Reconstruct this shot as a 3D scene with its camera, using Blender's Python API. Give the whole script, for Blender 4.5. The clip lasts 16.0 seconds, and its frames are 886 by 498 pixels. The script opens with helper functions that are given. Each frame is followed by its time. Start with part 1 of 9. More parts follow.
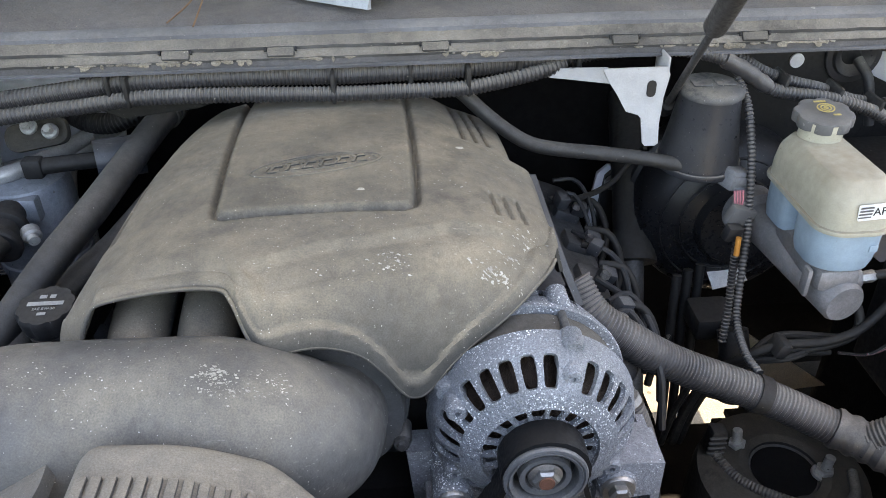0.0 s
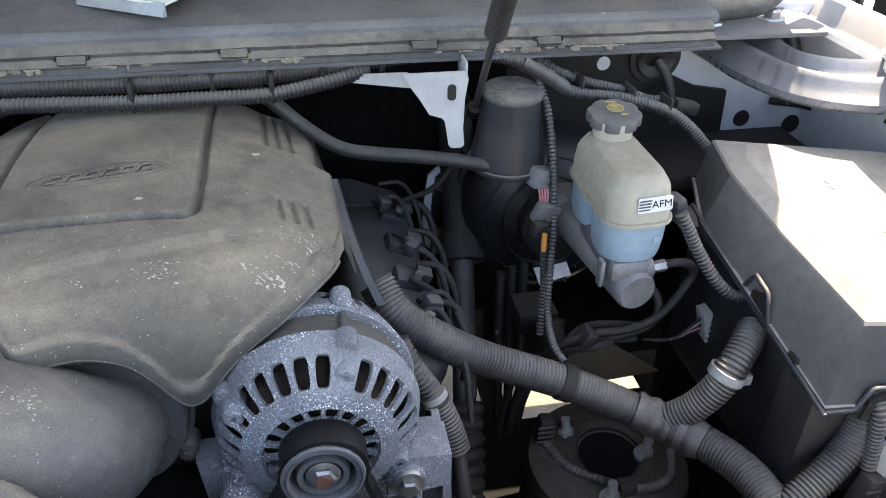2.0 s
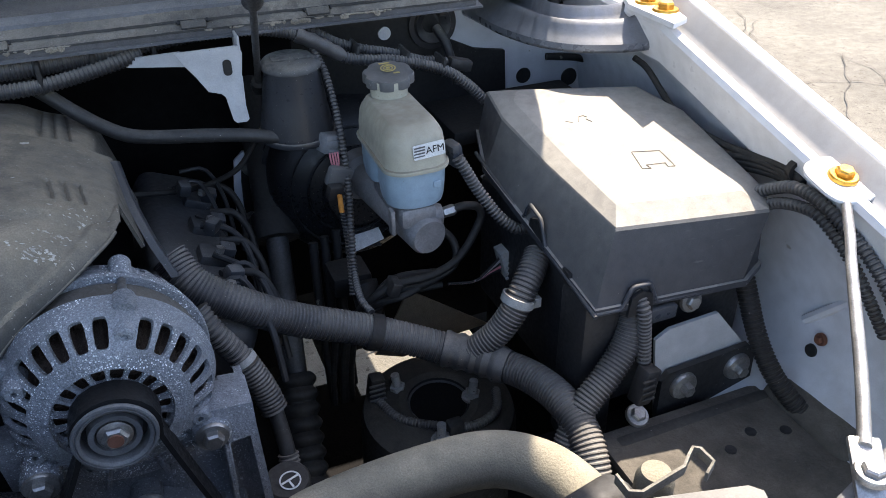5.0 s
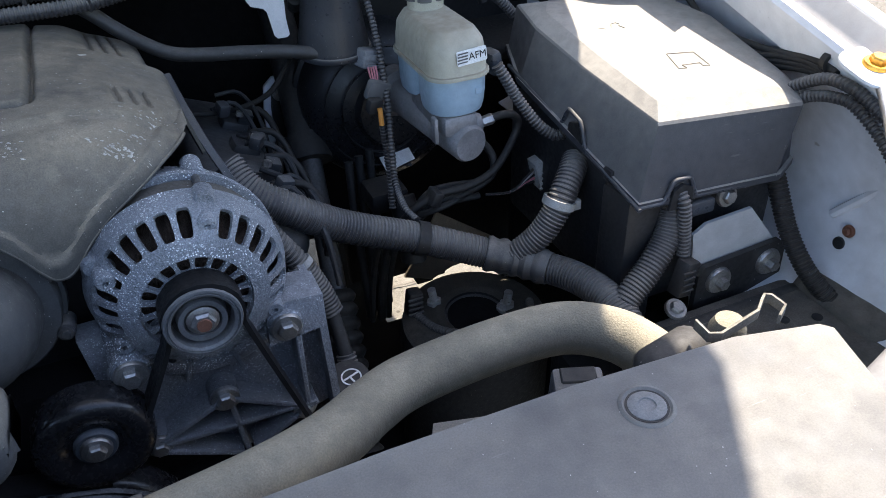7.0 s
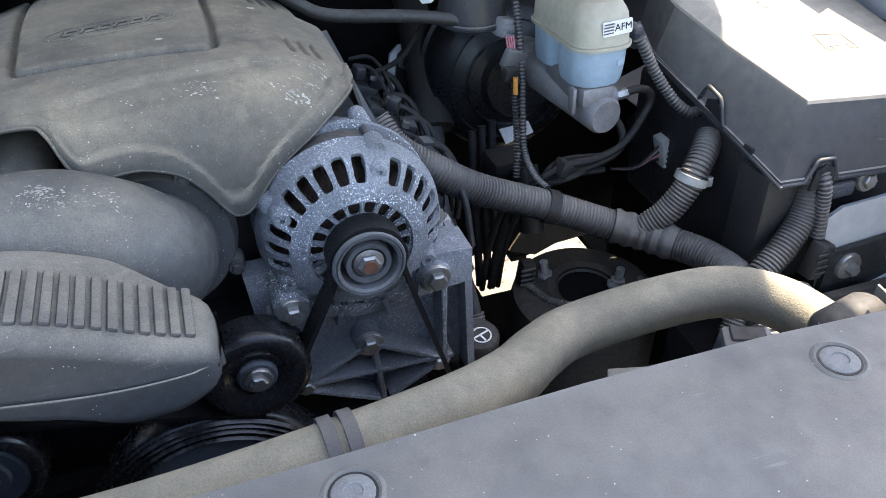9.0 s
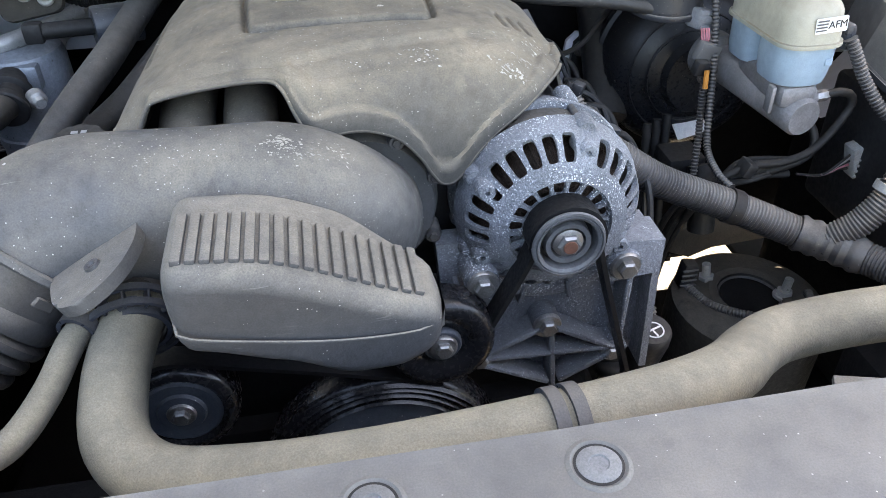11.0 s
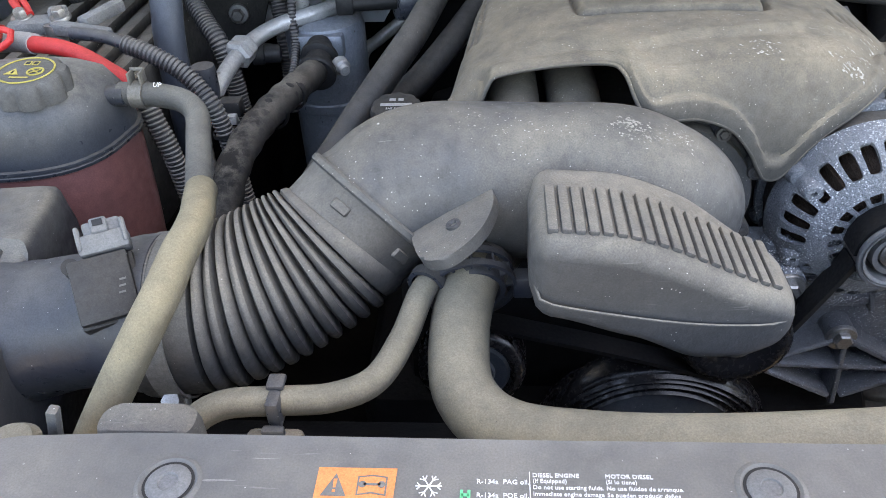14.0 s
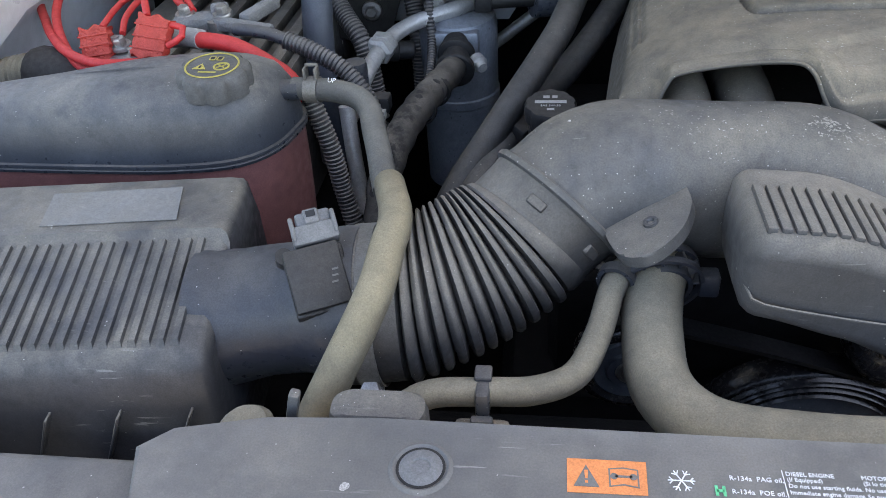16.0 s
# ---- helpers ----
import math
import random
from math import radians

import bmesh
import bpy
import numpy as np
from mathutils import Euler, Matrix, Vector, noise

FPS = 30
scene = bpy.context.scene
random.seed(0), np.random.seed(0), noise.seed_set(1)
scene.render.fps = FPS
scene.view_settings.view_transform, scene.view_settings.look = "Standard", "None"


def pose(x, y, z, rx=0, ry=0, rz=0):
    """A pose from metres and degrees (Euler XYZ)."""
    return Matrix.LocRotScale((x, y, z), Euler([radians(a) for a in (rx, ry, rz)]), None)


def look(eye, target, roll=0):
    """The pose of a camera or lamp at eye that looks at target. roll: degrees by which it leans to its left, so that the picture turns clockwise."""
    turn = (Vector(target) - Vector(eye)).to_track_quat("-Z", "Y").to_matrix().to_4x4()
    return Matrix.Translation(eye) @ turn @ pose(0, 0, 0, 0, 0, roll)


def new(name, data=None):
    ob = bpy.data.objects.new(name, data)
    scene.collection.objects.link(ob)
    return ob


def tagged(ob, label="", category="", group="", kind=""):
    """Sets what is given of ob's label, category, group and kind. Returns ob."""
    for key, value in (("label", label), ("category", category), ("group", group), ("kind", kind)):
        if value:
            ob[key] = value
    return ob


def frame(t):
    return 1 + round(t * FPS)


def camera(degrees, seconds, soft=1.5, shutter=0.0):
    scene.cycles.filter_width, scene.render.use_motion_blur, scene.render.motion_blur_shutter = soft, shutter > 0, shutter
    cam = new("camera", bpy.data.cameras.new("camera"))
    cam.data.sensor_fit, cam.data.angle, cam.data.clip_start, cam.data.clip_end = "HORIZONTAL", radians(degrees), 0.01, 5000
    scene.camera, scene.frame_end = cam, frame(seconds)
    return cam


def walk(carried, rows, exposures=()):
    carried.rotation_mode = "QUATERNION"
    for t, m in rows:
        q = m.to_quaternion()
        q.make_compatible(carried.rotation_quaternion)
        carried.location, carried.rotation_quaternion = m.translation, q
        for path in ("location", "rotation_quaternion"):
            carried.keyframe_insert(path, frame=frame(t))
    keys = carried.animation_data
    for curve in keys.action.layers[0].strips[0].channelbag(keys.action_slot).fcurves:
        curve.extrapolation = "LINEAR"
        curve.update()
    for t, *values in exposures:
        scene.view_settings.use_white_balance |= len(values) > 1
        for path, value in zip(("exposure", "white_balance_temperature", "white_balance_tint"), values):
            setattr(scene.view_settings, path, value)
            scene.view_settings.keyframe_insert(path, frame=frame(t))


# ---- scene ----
cam = camera(58.8, 16.0, soft=0.7)
PATH = [
    (0, (0.091, -0.103, 1.424), (0.193, 1.564, 0.324), -0.9),
    (0.5, (0.115, -0.108, 1.424), (0.257, 1.557, 0.325), -0.5),
    (1, (0.142, -0.111, 1.423), (0.344, 1.551, 0.33), -0.0),
    (1.5, (0.167, -0.12, 1.427), (0.423, 1.536, 0.335), 0.4),
    (2, (0.189, -0.126, 1.428), (0.517, 1.52, 0.34), 1.1),
    (2.5, (0.211, -0.136, 1.428), (0.624, 1.499, 0.352), 1.6),
    (3, (0.231, -0.148, 1.429), (0.731, 1.477, 0.376), 2.1),
    (3.5, (0.248, -0.159, 1.427), (0.824, 1.447, 0.384), 2.0),
    (4, (0.254, -0.174, 1.421), (0.84, 1.429, 0.379), 0.7),
    (4.2, (0.254, -0.182, 1.418), (0.851, 1.416, 0.373), 0.4),
    (6.3, (0.217, -0.232, 1.38), (0.873, 1.276, 0.24), -1.4),
    (6.5, (0.206, -0.234, 1.378), (0.857, 1.266, 0.225), -1.5),
    (7, (0.172, -0.233, 1.371), (0.812, 1.271, 0.218), -2.0),
    (7.5, (0.146, -0.239, 1.368), (0.773, 1.268, 0.211), -2.0),
    (8, (0.125, -0.24, 1.364), (0.726, 1.276, 0.206), -2.0),
    (8.5, (0.099, -0.236, 1.362), (0.663, 1.291, 0.2), -1.6),
    (8.7, (0.091, -0.234, 1.361), (0.636, 1.298, 0.196), -1.4),
    (10.8, (0.011, -0.217, 1.353), (0.305, 1.37, 0.171), -0.8),
    (11, (0.002, -0.217, 1.35), (0.268, 1.377, 0.172), -0.8),
    (11.5, (-0.017, -0.217, 1.349), (0.179, 1.385, 0.168), -0.9),
    (12, (-0.039, -0.216, 1.349), (0.092, 1.392, 0.166), -1.0),
    (12.5, (-0.06, -0.216, 1.349), (-0.02, 1.395, 0.165), -1.6),
    (13, (-0.081, -0.22, 1.351), (-0.112, 1.39, 0.165), -2.1),
    (13.5, (-0.1, -0.222, 1.353), (-0.192, 1.384, 0.164), -2.6),
    (14, (-0.12, -0.225, 1.355), (-0.251, 1.377, 0.165), -2.8),
    (14.5, (-0.141, -0.232, 1.356), (-0.309, 1.365, 0.164), -3.0),
    (15, (-0.161, -0.235, 1.359), (-0.362, 1.36, 0.169), -3.3),
    (15.5, (-0.188, -0.236, 1.362), (-0.417, 1.352, 0.168), -3.7),
    (16, (-0.217, -0.239, 1.363), (-0.47, 1.348, 0.172), -4.2),
]
walk(cam, [(t, look(eye, target, roll)) for t, eye, target, roll in PATH],
     [(0, 3.25, 8600, 14), (1.5, 3.08, 8200, 14), (2.5, 2.72, 7500, 13), (3.5, 2.18, 7000, 13), (4.2, 2.14, 6900, 13), (6.3, 2.06, 6600, 12), (7.5, 2.44, 6700, 12), (8.7, 2.88, 7100, 12), (10.8, 3.47, 8100, 13), (12.5, 3.42, 8300, 14), (14, 3.40, 8400, 14), (16, 2.93, 7900, 13)])

from mathutils.bvhtree import BVHTree

# ---- world, sun and exposure ----
SUN = Vector((0.45, 0.30, 1.0)).normalized()
world = bpy.data.worlds.new("sky")
scene.world = world
world.use_nodes = True
sky = world.node_tree.nodes.new("ShaderNodeTexSky")
sky.sky_type = "NISHITA"
sky.sun_disc = False
sky.sun_elevation = math.asin(SUN.z)
sky.sun_rotation = math.atan2(SUN.x, SUN.y)
sky.dust_density = 1.5
bg = world.node_tree.nodes["Background"]
world.node_tree.links.new(sky.outputs[0], bg.inputs[0])
bg.inputs[1].default_value = 0.12
sun = new("sun", bpy.data.lights.new("sun", "SUN"))
sun.data.energy, sun.data.angle, sun.data.color = 3.35, radians(0.6), (1.0, 0.925, 0.80)
sun.matrix_world = look(SUN * 5, (0, 0, 0))


# ---- materials ----
def rgb(c):
    return (c[0], c[1], c[2], 1.0)


def material(name, base, rough=0.6, metal=0.0, vary=0.25, scale=40.0, bump=0.15, bump_scale=220.0, dust=0.0,
             dust_color=(0.30, 0.27, 0.21), specks=0.0, speck_color=(0.7, 0.7, 0.68), speck_scale=300.0, spec=0.4, grain=0.17, scuff=0.0, dot=(0.05, 0.17), cloudy=0.42, smudge=0.0):
    """A procedural surface: tone at three scales, fine relief, patchy dust on upward faces, specks, splats and scuffs."""
    m = bpy.data.materials.new(name)
    m.use_nodes = True
    nt = m.node_tree
    N, L = nt.nodes.new, nt.links.new
    b = nt.nodes["Principled BSDF"]
    geo = N("ShaderNodeNewGeometry")
    where = geo.outputs["Position"]

    def noise_tex(sc, detail=4.0, rough_n=0.5, src=None):
        n = N("ShaderNodeTexNoise")
        n.inputs["Scale"].default_value, n.inputs["Detail"].default_value, n.inputs["Roughness"].default_value = sc, detail, rough_n
        L(src or where, n.inputs["Vector"])
        return n.outputs[0]

    def ramp(src, lo, hi, a=0.0, c=1.0):
        r = N("ShaderNodeMapRange")
        r.inputs["From Min"].default_value, r.inputs["From Max"].default_value = lo, hi
        r.inputs["To Min"].default_value, r.inputs["To Max"].default_value = a, c
        L(src, r.inputs["Value"])
        return r.outputs["Result"]

    def mixc(fac, a, c, how="MIX"):
        x = N("ShaderNodeMix")
        x.data_type, x.blend_type = "RGBA", how
        for sock, val in ((x.inputs[0], fac), (x.inputs[6], a), (x.inputs[7], c)):
            if isinstance(val, (tuple, float)):
                sock.default_value = val
            else:
                L(val, sock)
        return x.outputs[2]

    def calc(how, a, c):
        x = N("ShaderNodeMath")
        x.operation = how
        for sock, val in ((x.inputs[0], a), (x.inputs[1], c)):
            if isinstance(val, float):
                sock.default_value = val
            else:
                L(val, sock)
        return x.outputs[0]

    def mul(a, c):
        return calc("MULTIPLY", a, c)

    def dots(sc, share, r0, r1, warp=0.0):
        """Scattered dots: one cell in some holds a dot between two sizes; warp makes it ragged."""
        src = where
        if warp:
            w = N("ShaderNodeVectorMath")
            w.operation = "MULTIPLY_ADD"
            n = N("ShaderNodeTexNoise")
            n.inputs["Scale"].default_value, n.inputs["Detail"].default_value = sc * 2.2, 3.0
            L(where, n.inputs["Vector"])
            L(n.outputs[1], w.inputs[0])
            w.inputs[1].default_value = (warp / sc,) * 3
            L(where, w.inputs[2])
            src = w.outputs[0]
        v = N("ShaderNodeTexVoronoi")
        v.inputs["Scale"].default_value = sc
        L(src, v.inputs["Vector"])
        pick = N("ShaderNodeSeparateColor")
        L(v.outputs["Color"], pick.inputs[0])
        size = ramp(pick.outputs[1], 0.0, 1.0, r0, r1)
        inside = calc("LESS_THAN", v.outputs["Distance"], size)
        return mul(inside, calc("LESS_THAN", pick.outputs[0], share))

    big, fine, tiny = noise_tex(scale * 0.3, 3.0), noise_tex(scale * 4, 5.0), noise_tex(900.0, 4.0, 0.7)
    lo = tuple(max(0.0, v * (1 - vary)) for v in base)
    hi = tuple(min(1.0, v * (1 + vary)) for v in base)
    col = mixc(ramp(big, 0.35, 0.65), rgb(lo), rgb(hi))
    col = mixc(ramp(fine, 0.3, 0.7, 0.0, 0.45), col, rgb(tuple(v * 0.65 for v in base)))
    rough_out = ramp(fine, 0.3, 0.7, max(0.05, rough - 0.12), min(1.0, rough + 0.12))
    if dust > 0:
        sep = N("ShaderNodeSeparateXYZ")
        L(geo.outputs["Normal"], sep.inputs[0])
        up = ramp(sep.outputs[2], 0.04, 0.86, 0.02, 1.0)
        cloud, wipe = noise_tex(11.0, 6.0, 0.6), noise_tex(75.0, 5.0, 0.65)
        amount = mul(mul(up, ramp(cloud, 0.34, 0.62, cloudy, 1.1)), mul(ramp(wipe, 0.28, 0.66, 0.74, 1.1), ramp(tiny, 0.3, 0.7, 0.88, 1.10)))
        col = mixc(mul(amount, dust), col, rgb(dust_color))
        rough_out = calc("MINIMUM", calc("ADD", rough_out, mul(amount, 0.35)), 0.95)
    if smudge > 0:
        dark = mul(ramp(noise_tex(26.0, 7.0, 0.7), 0.50, 0.60), ramp(noise_tex(7.0, 3.0), 0.42, 0.58))
        col = mixc(mul(dark, smudge), col, rgb(tuple(v * 0.7 for v in base)))
    if scuff > 0:
        st = N("ShaderNodeMapping")
        st.inputs["Scale"].default_value = (9.0, 130.0, 130.0)
        st.inputs["Rotation"].default_value = (0.2, 0.1, 0.5)
        L(where, st.inputs["Vector"])
        line = noise_tex(2.2, 4.0, 0.6, st.outputs[0])
        col = mixc(mul(mul(ramp(line, 0.64, 0.69), ramp(noise_tex(9.0, 3.0), 0.52, 0.64)), scuff), col, rgb(speck_color))
    if specks > 0:
        patch = ramp(noise_tex(17.0, 4.0, 0.6), 0.42, 0.60, 0.06, 1.0)
        col = mixc(mul(dots(speck_scale, min(0.9, specks), *dot), patch), col, rgb(speck_color))
        if speck_scale > 200:
            col = mixc(mul(dots(46.0, min(0.12, 0.10 * specks), 0.04, 0.17, 0.5), ramp(tiny, 0.35, 0.6, 0.2, 0.9)), col, rgb(speck_color))
    if grain > 0:
        g = ramp(tiny, 0.28, 0.72, 1.0 - 1.3 * grain, 1.0 + 1.3 * grain)
        x = N("ShaderNodeVectorMath")
        x.operation = "SCALE"
        L(col, x.inputs[0])
        L(g, x.inputs["Scale"])
        col = x.outputs[0]
    L(col, b.inputs["Base Color"])
    L(rough_out, b.inputs["Roughness"])
    b.inputs["Metallic"].default_value = metal
    b.inputs["Specular IOR Level"].default_value = spec
    bm_n = N("ShaderNodeBump")
    bm_n.inputs["Strength"].default_value = bump
    bm_n.inputs["Distance"].default_value = 0.002
    L(noise_tex(bump_scale, 4.0), bm_n.inputs["Height"])
    L(bm_n.outputs[0], b.inputs["Normal"])
    return m


M_COVER = material("dusty_cover_plastic", (0.064, 0.062, 0.058), 0.62, dust=0.74, dust_color=(0.292, 0.245, 0.181), specks=0.42, speck_color=(0.60, 0.56, 0.48), speck_scale=380, scale=30, bump=0.16, bump_scale=420, scuff=0.2, spec=0.3, smudge=0.3)
M_DUCT = material("dusty_duct_plastic", (0.058, 0.060, 0.064), 0.50, dust=0.54, dust_color=(0.27, 0.238, 0.19), specks=0.36, speck_color=(0.58, 0.56, 0.52), speck_scale=360, scale=26, bump=0.14, bump_scale=420, scuff=0.22, cloudy=0.2, smudge=0.85)
M_BELLOWS = material("ribbed_rubber", (0.040, 0.040, 0.042), 0.5, dust=0.66, dust_color=(0.24, 0.213, 0.178), specks=0.08, speck_color=(0.4, 0.38, 0.34), scale=50)
M_PLASTIC = material("black_plastic", (0.018, 0.018, 0.020), 0.5, dust=0.2, dust_color=(0.201, 0.175, 0.14), specks=0.10, speck_color=(0.42, 0.40, 0.37), scale=50)
M_PLASTIC_BLUE = material("dark_grey_plastic", (0.036, 0.041, 0.052), 0.32, dust=0.34, dust_color=(0.254, 0.22, 0.177), specks=0.10, speck_color=(0.5, 0.49, 0.46), scale=40, scuff=0.22, cloudy=0.2, smudge=0.3)
M_FUSE = material("grey_fuse_plastic", (0.036, 0.039, 0.049), 0.5, dust=0.9, dust_color=(0.315, 0.292, 0.256), specks=0.08, speck_color=(0.42, 0.40, 0.38), scale=18, vary=0.12, bump=0.10, bump_scale=900, grain=0.07, scuff=0.12, cloudy=0.8)
# Moulded lines are drawn darker than the lid's top.
M_FUSE_MARK = material("darker_mould_line", (0.17, 0.155, 0.13), 0.7, vary=0.2, scale=60)
M_RUBBER = material("black_rubber", (0.014, 0.014, 0.015), 0.55, dust=0.15, dust_color=(0.17, 0.145, 0.116), specks=0.05, speck_color=(0.3, 0.28, 0.25), scale=50)
M_CONDUIT = material("dusty_conduit", (0.032, 0.032, 0.036), 0.38, dust=0.76, dust_color=(0.24, 0.22, 0.195), specks=0.12, speck_color=(0.36, 0.33, 0.29), scale=50, grain=0.15, smudge=0.4)
M_HOSE_YELLOW = material("yellowed_hose", (0.085, 0.076, 0.056), 0.75, dust=0.9, dust_color=(0.27, 0.228, 0.150), specks=0.10, speck_color=(0.11, 0.10, 0.08), speck_scale=420, scale=25, bump=0.3, bump_scale=600, grain=0.12, cloudy=0.3, smudge=0.3)
M_HOSE = material("dust_caked_hose", (0.070, 0.068, 0.060), 0.75, dust=0.9, dust_color=(0.255, 0.226, 0.168), specks=0.10, speck_color=(0.11, 0.10, 0.08), speck_scale=420, scale=25, bump=0.3, bump_scale=600, grain=0.12, scuff=0.1, cloudy=0.6)
M_HOSE_DULL = material("grey_dust_hose", (0.060, 0.060, 0.058), 0.7, dust=0.75, dust_color=(0.22, 0.205, 0.175), specks=0.12, speck_color=(0.10, 0.095, 0.08), speck_scale=420, scale=25, bump=0.3, bump_scale=600, grain=0.15, scuff=0.1, cloudy=0.4, smudge=0.3)
M_STEEL_DULL = material("dirty_spring_steel", (0.17, 0.16, 0.145), 0.5, metal=0.5, vary=0.3, dust=0.3, scale=120, bump=0.2)
M_HOSE_DK = material("dark_hose", (0.028, 0.028, 0.029), 0.5, dust=0.38, dust_color=(0.235, 0.21, 0.18), specks=0.12, speck_color=(0.40, 0.36, 0.30), scale=35, bump=0.25)
M_AIRBOX = material("dusty_air_box_plastic", (0.033, 0.036, 0.044), 0.40, dust=0.66, dust_color=(0.265, 0.24, 0.195), specks=0.10, speck_color=(0.5, 0.49, 0.46), scale=30, scuff=0.25, cloudy=0.2, smudge=0.4)
M_CRUST = material("pale_dirt_crust", (0.24, 0.215, 0.175), 0.9, vary=0.4, scale=120, bump=1.0, bump_scale=500, grain=0.4, specks=0.4, speck_color=(0.42, 0.385, 0.33))
M_BEAD = material("blue_grey_bead", (0.10, 0.105, 0.12), 0.6, dust=0.45, dust_color=(0.28, 0.265, 0.24), specks=0.2, speck_color=(0.4, 0.38, 0.34), scale=40, bump=0.3, grain=0.2)
M_SPLASH = material("dried_white_splash", (0.40, 0.375, 0.33), 0.85, vary=0.3, scale=200, bump=0.6, bump_scale=900, grain=0.3)
M_TANMUD = material("tan_mud_panel", (0.26, 0.205, 0.145), 0.9, vary=0.2, scale=20, bump=0.5, grain=0.3)
# White wing paint, greyed so the gutter carries shade in its colour.
M_GUTTER = material("dusty_shaded_gutter_paint", (0.30, 0.305, 0.32), 0.45, vary=0.2, scale=14, dust=0.4, dust_color=(0.26, 0.235, 0.20), specks=0.08, speck_color=(0.3, 0.27, 0.23), bump=0.03, grain=0.06, scuff=0.2)
# Plate's white paint with the hood's shade put into a grey base.
M_PLATE = material("shade_greyed_corner_paint", (0.12, 0.122, 0.13), 0.45, vary=0.2, scale=14, dust=0.35, dust_color=(0.20, 0.185, 0.165), specks=0.08, speck_color=(0.3, 0.27, 0.23), bump=0.05, grain=0.08, scuff=0.3)
M_RESON = material("dusty_resonator_plastic", (0.055, 0.056, 0.060), 0.55, dust=0.66, dust_color=(0.27, 0.24, 0.195), specks=0.12, speck_color=(0.5, 0.48, 0.44), speck_scale=380, scale=26, bump=0.16, bump_scale=420, scuff=0.15, cloudy=0.55, smudge=0.35)
M_COLLAR = material("dark_blue_collar_plastic", (0.022, 0.026, 0.038), 0.5, dust=0.25, dust_color=(0.2, 0.185, 0.16), scale=50)
M_BELT = material("black_belt_rubber", (0.010, 0.010, 0.011), 0.5, vary=0.2, scale=80, bump=0.2, spec=0.3)
M_PINCAP = material("faded_pin_plastic", (0.12, 0.124, 0.132), 0.5, vary=0.25, scale=90, dust=0.35, dust_color=(0.25, 0.235, 0.21), bump=0.15)
M_YELLOW_DULL = material("worn_yellow_print", (0.42, 0.33, 0.12), 0.6, vary=0.2, scale=150, grain=0.2)
M_ALU = material("speckled_cast_aluminium", (0.178, 0.190, 0.210), 0.5, metal=0.12, specks=0.9, speck_color=(0.72, 0.74, 0.77), speck_scale=600, scale=60, bump=0.9, bump_scale=420, grain=0.40, dot=(0.10, 0.46))
M_ALU_DK = material("dark_cast_bracket", (0.195, 0.203, 0.222), 0.6, metal=0.1, specks=0.55, speck_color=(0.55, 0.57, 0.61), speck_scale=560, dust=0.1, bump=0.8, bump_scale=320, grain=0.3, dot=(0.06, 0.34))
M_STEEL = material("dull_steel", (0.36, 0.35, 0.34), 0.42, metal=0.85, vary=0.3, scale=120, bump=0.1)
M_STEEL_DK = material("dark_steel", (0.10, 0.10, 0.105), 0.45, metal=0.6, dust=0.1, scale=80)
M_RUST = material("rusty_nut", (0.20, 0.09, 0.06), 0.7, metal=0.4, scale=300)
M_BRASS = material("gold_zinc_nut", (0.80, 0.42, 0.08), 0.35, metal=0.9, vary=0.3, scale=200)
M_PIPE = material("aluminium_pipe", (0.50, 0.495, 0.48), 0.36, metal=0.5, dust=0.22, dust_color=(0.30, 0.275, 0.24), specks=0.14, speck_color=(0.16, 0.145, 0.12), scale=60, grain=0.15)
M_PAINT = material("white_body_paint", (0.76, 0.765, 0.785), 0.35, vary=0.06, scale=12, dust=0.22, dust_color=(0.509, 0.44, 0.353), specks=0.06, speck_color=(0.3, 0.28, 0.25), bump=0.02, grain=0.06, spec=0.5)
M_PAINT_IN = material("inner_white_paint", (0.60, 0.62, 0.67), 0.45, vary=0.12, scale=12, dust=0.34, dust_color=(0.403, 0.36, 0.298), specks=0.10, speck_color=(0.25, 0.23, 0.2), bump=0.03, grain=0.08, scuff=0.0)
M_SHIELD = material("grey_shield_plastic", (0.105, 0.104, 0.105), 0.55, vary=0.2, dust=0.52, dust_color=(0.235, 0.218, 0.19), specks=0.09, speck_color=(0.5, 0.48, 0.45), speck_scale=300, scale=16, bump=0.12, bump_scale=600, grain=0.10, scuff=0.35, cloudy=0.2, smudge=0.3)
M_SEAL = material("dusty_cowl_rubber", (0.05, 0.05, 0.05), 0.8, vary=0.5, dust=0.82, dust_color=(0.255, 0.23, 0.195), specks=0.25, speck_color=(0.38, 0.35, 0.30), speck_scale=300, scale=30, bump=0.6, bump_scale=300, grain=0.2, scuff=0.5, smudge=0.5)
M_COWL = material("faded_cowl_plastic", (0.085, 0.085, 0.09), 0.7, dust=0.42, dust_color=(0.244, 0.21, 0.177), specks=0.3, speck_color=(0.34, 0.27, 0.21), speck_scale=240, scale=30, bump=0.5, bump_scale=400, grain=0.22)
M_CREAM = material("cream_reservoir_plastic", (0.42, 0.395, 0.315), 0.4, vary=0.18, dust=0.85, dust_color=(0.24, 0.208, 0.155), specks=0.2, speck_color=(0.16, 0.13, 0.09), scale=30, bump=0.04, grain=0.1, smudge=0.4)
M_FLUID = material("pale_blue_reservoir", (0.29, 0.385, 0.46), 0.4, vary=0.18, scale=25, bump=0.03, grain=0.08, specks=0.08, speck_color=(0.2, 0.19, 0.16))
M_MASTER = material("grey_cylinder_casting", (0.24, 0.235, 0.24), 0.5, metal=0.3, dust=0.2, scale=80, bump=0.3)
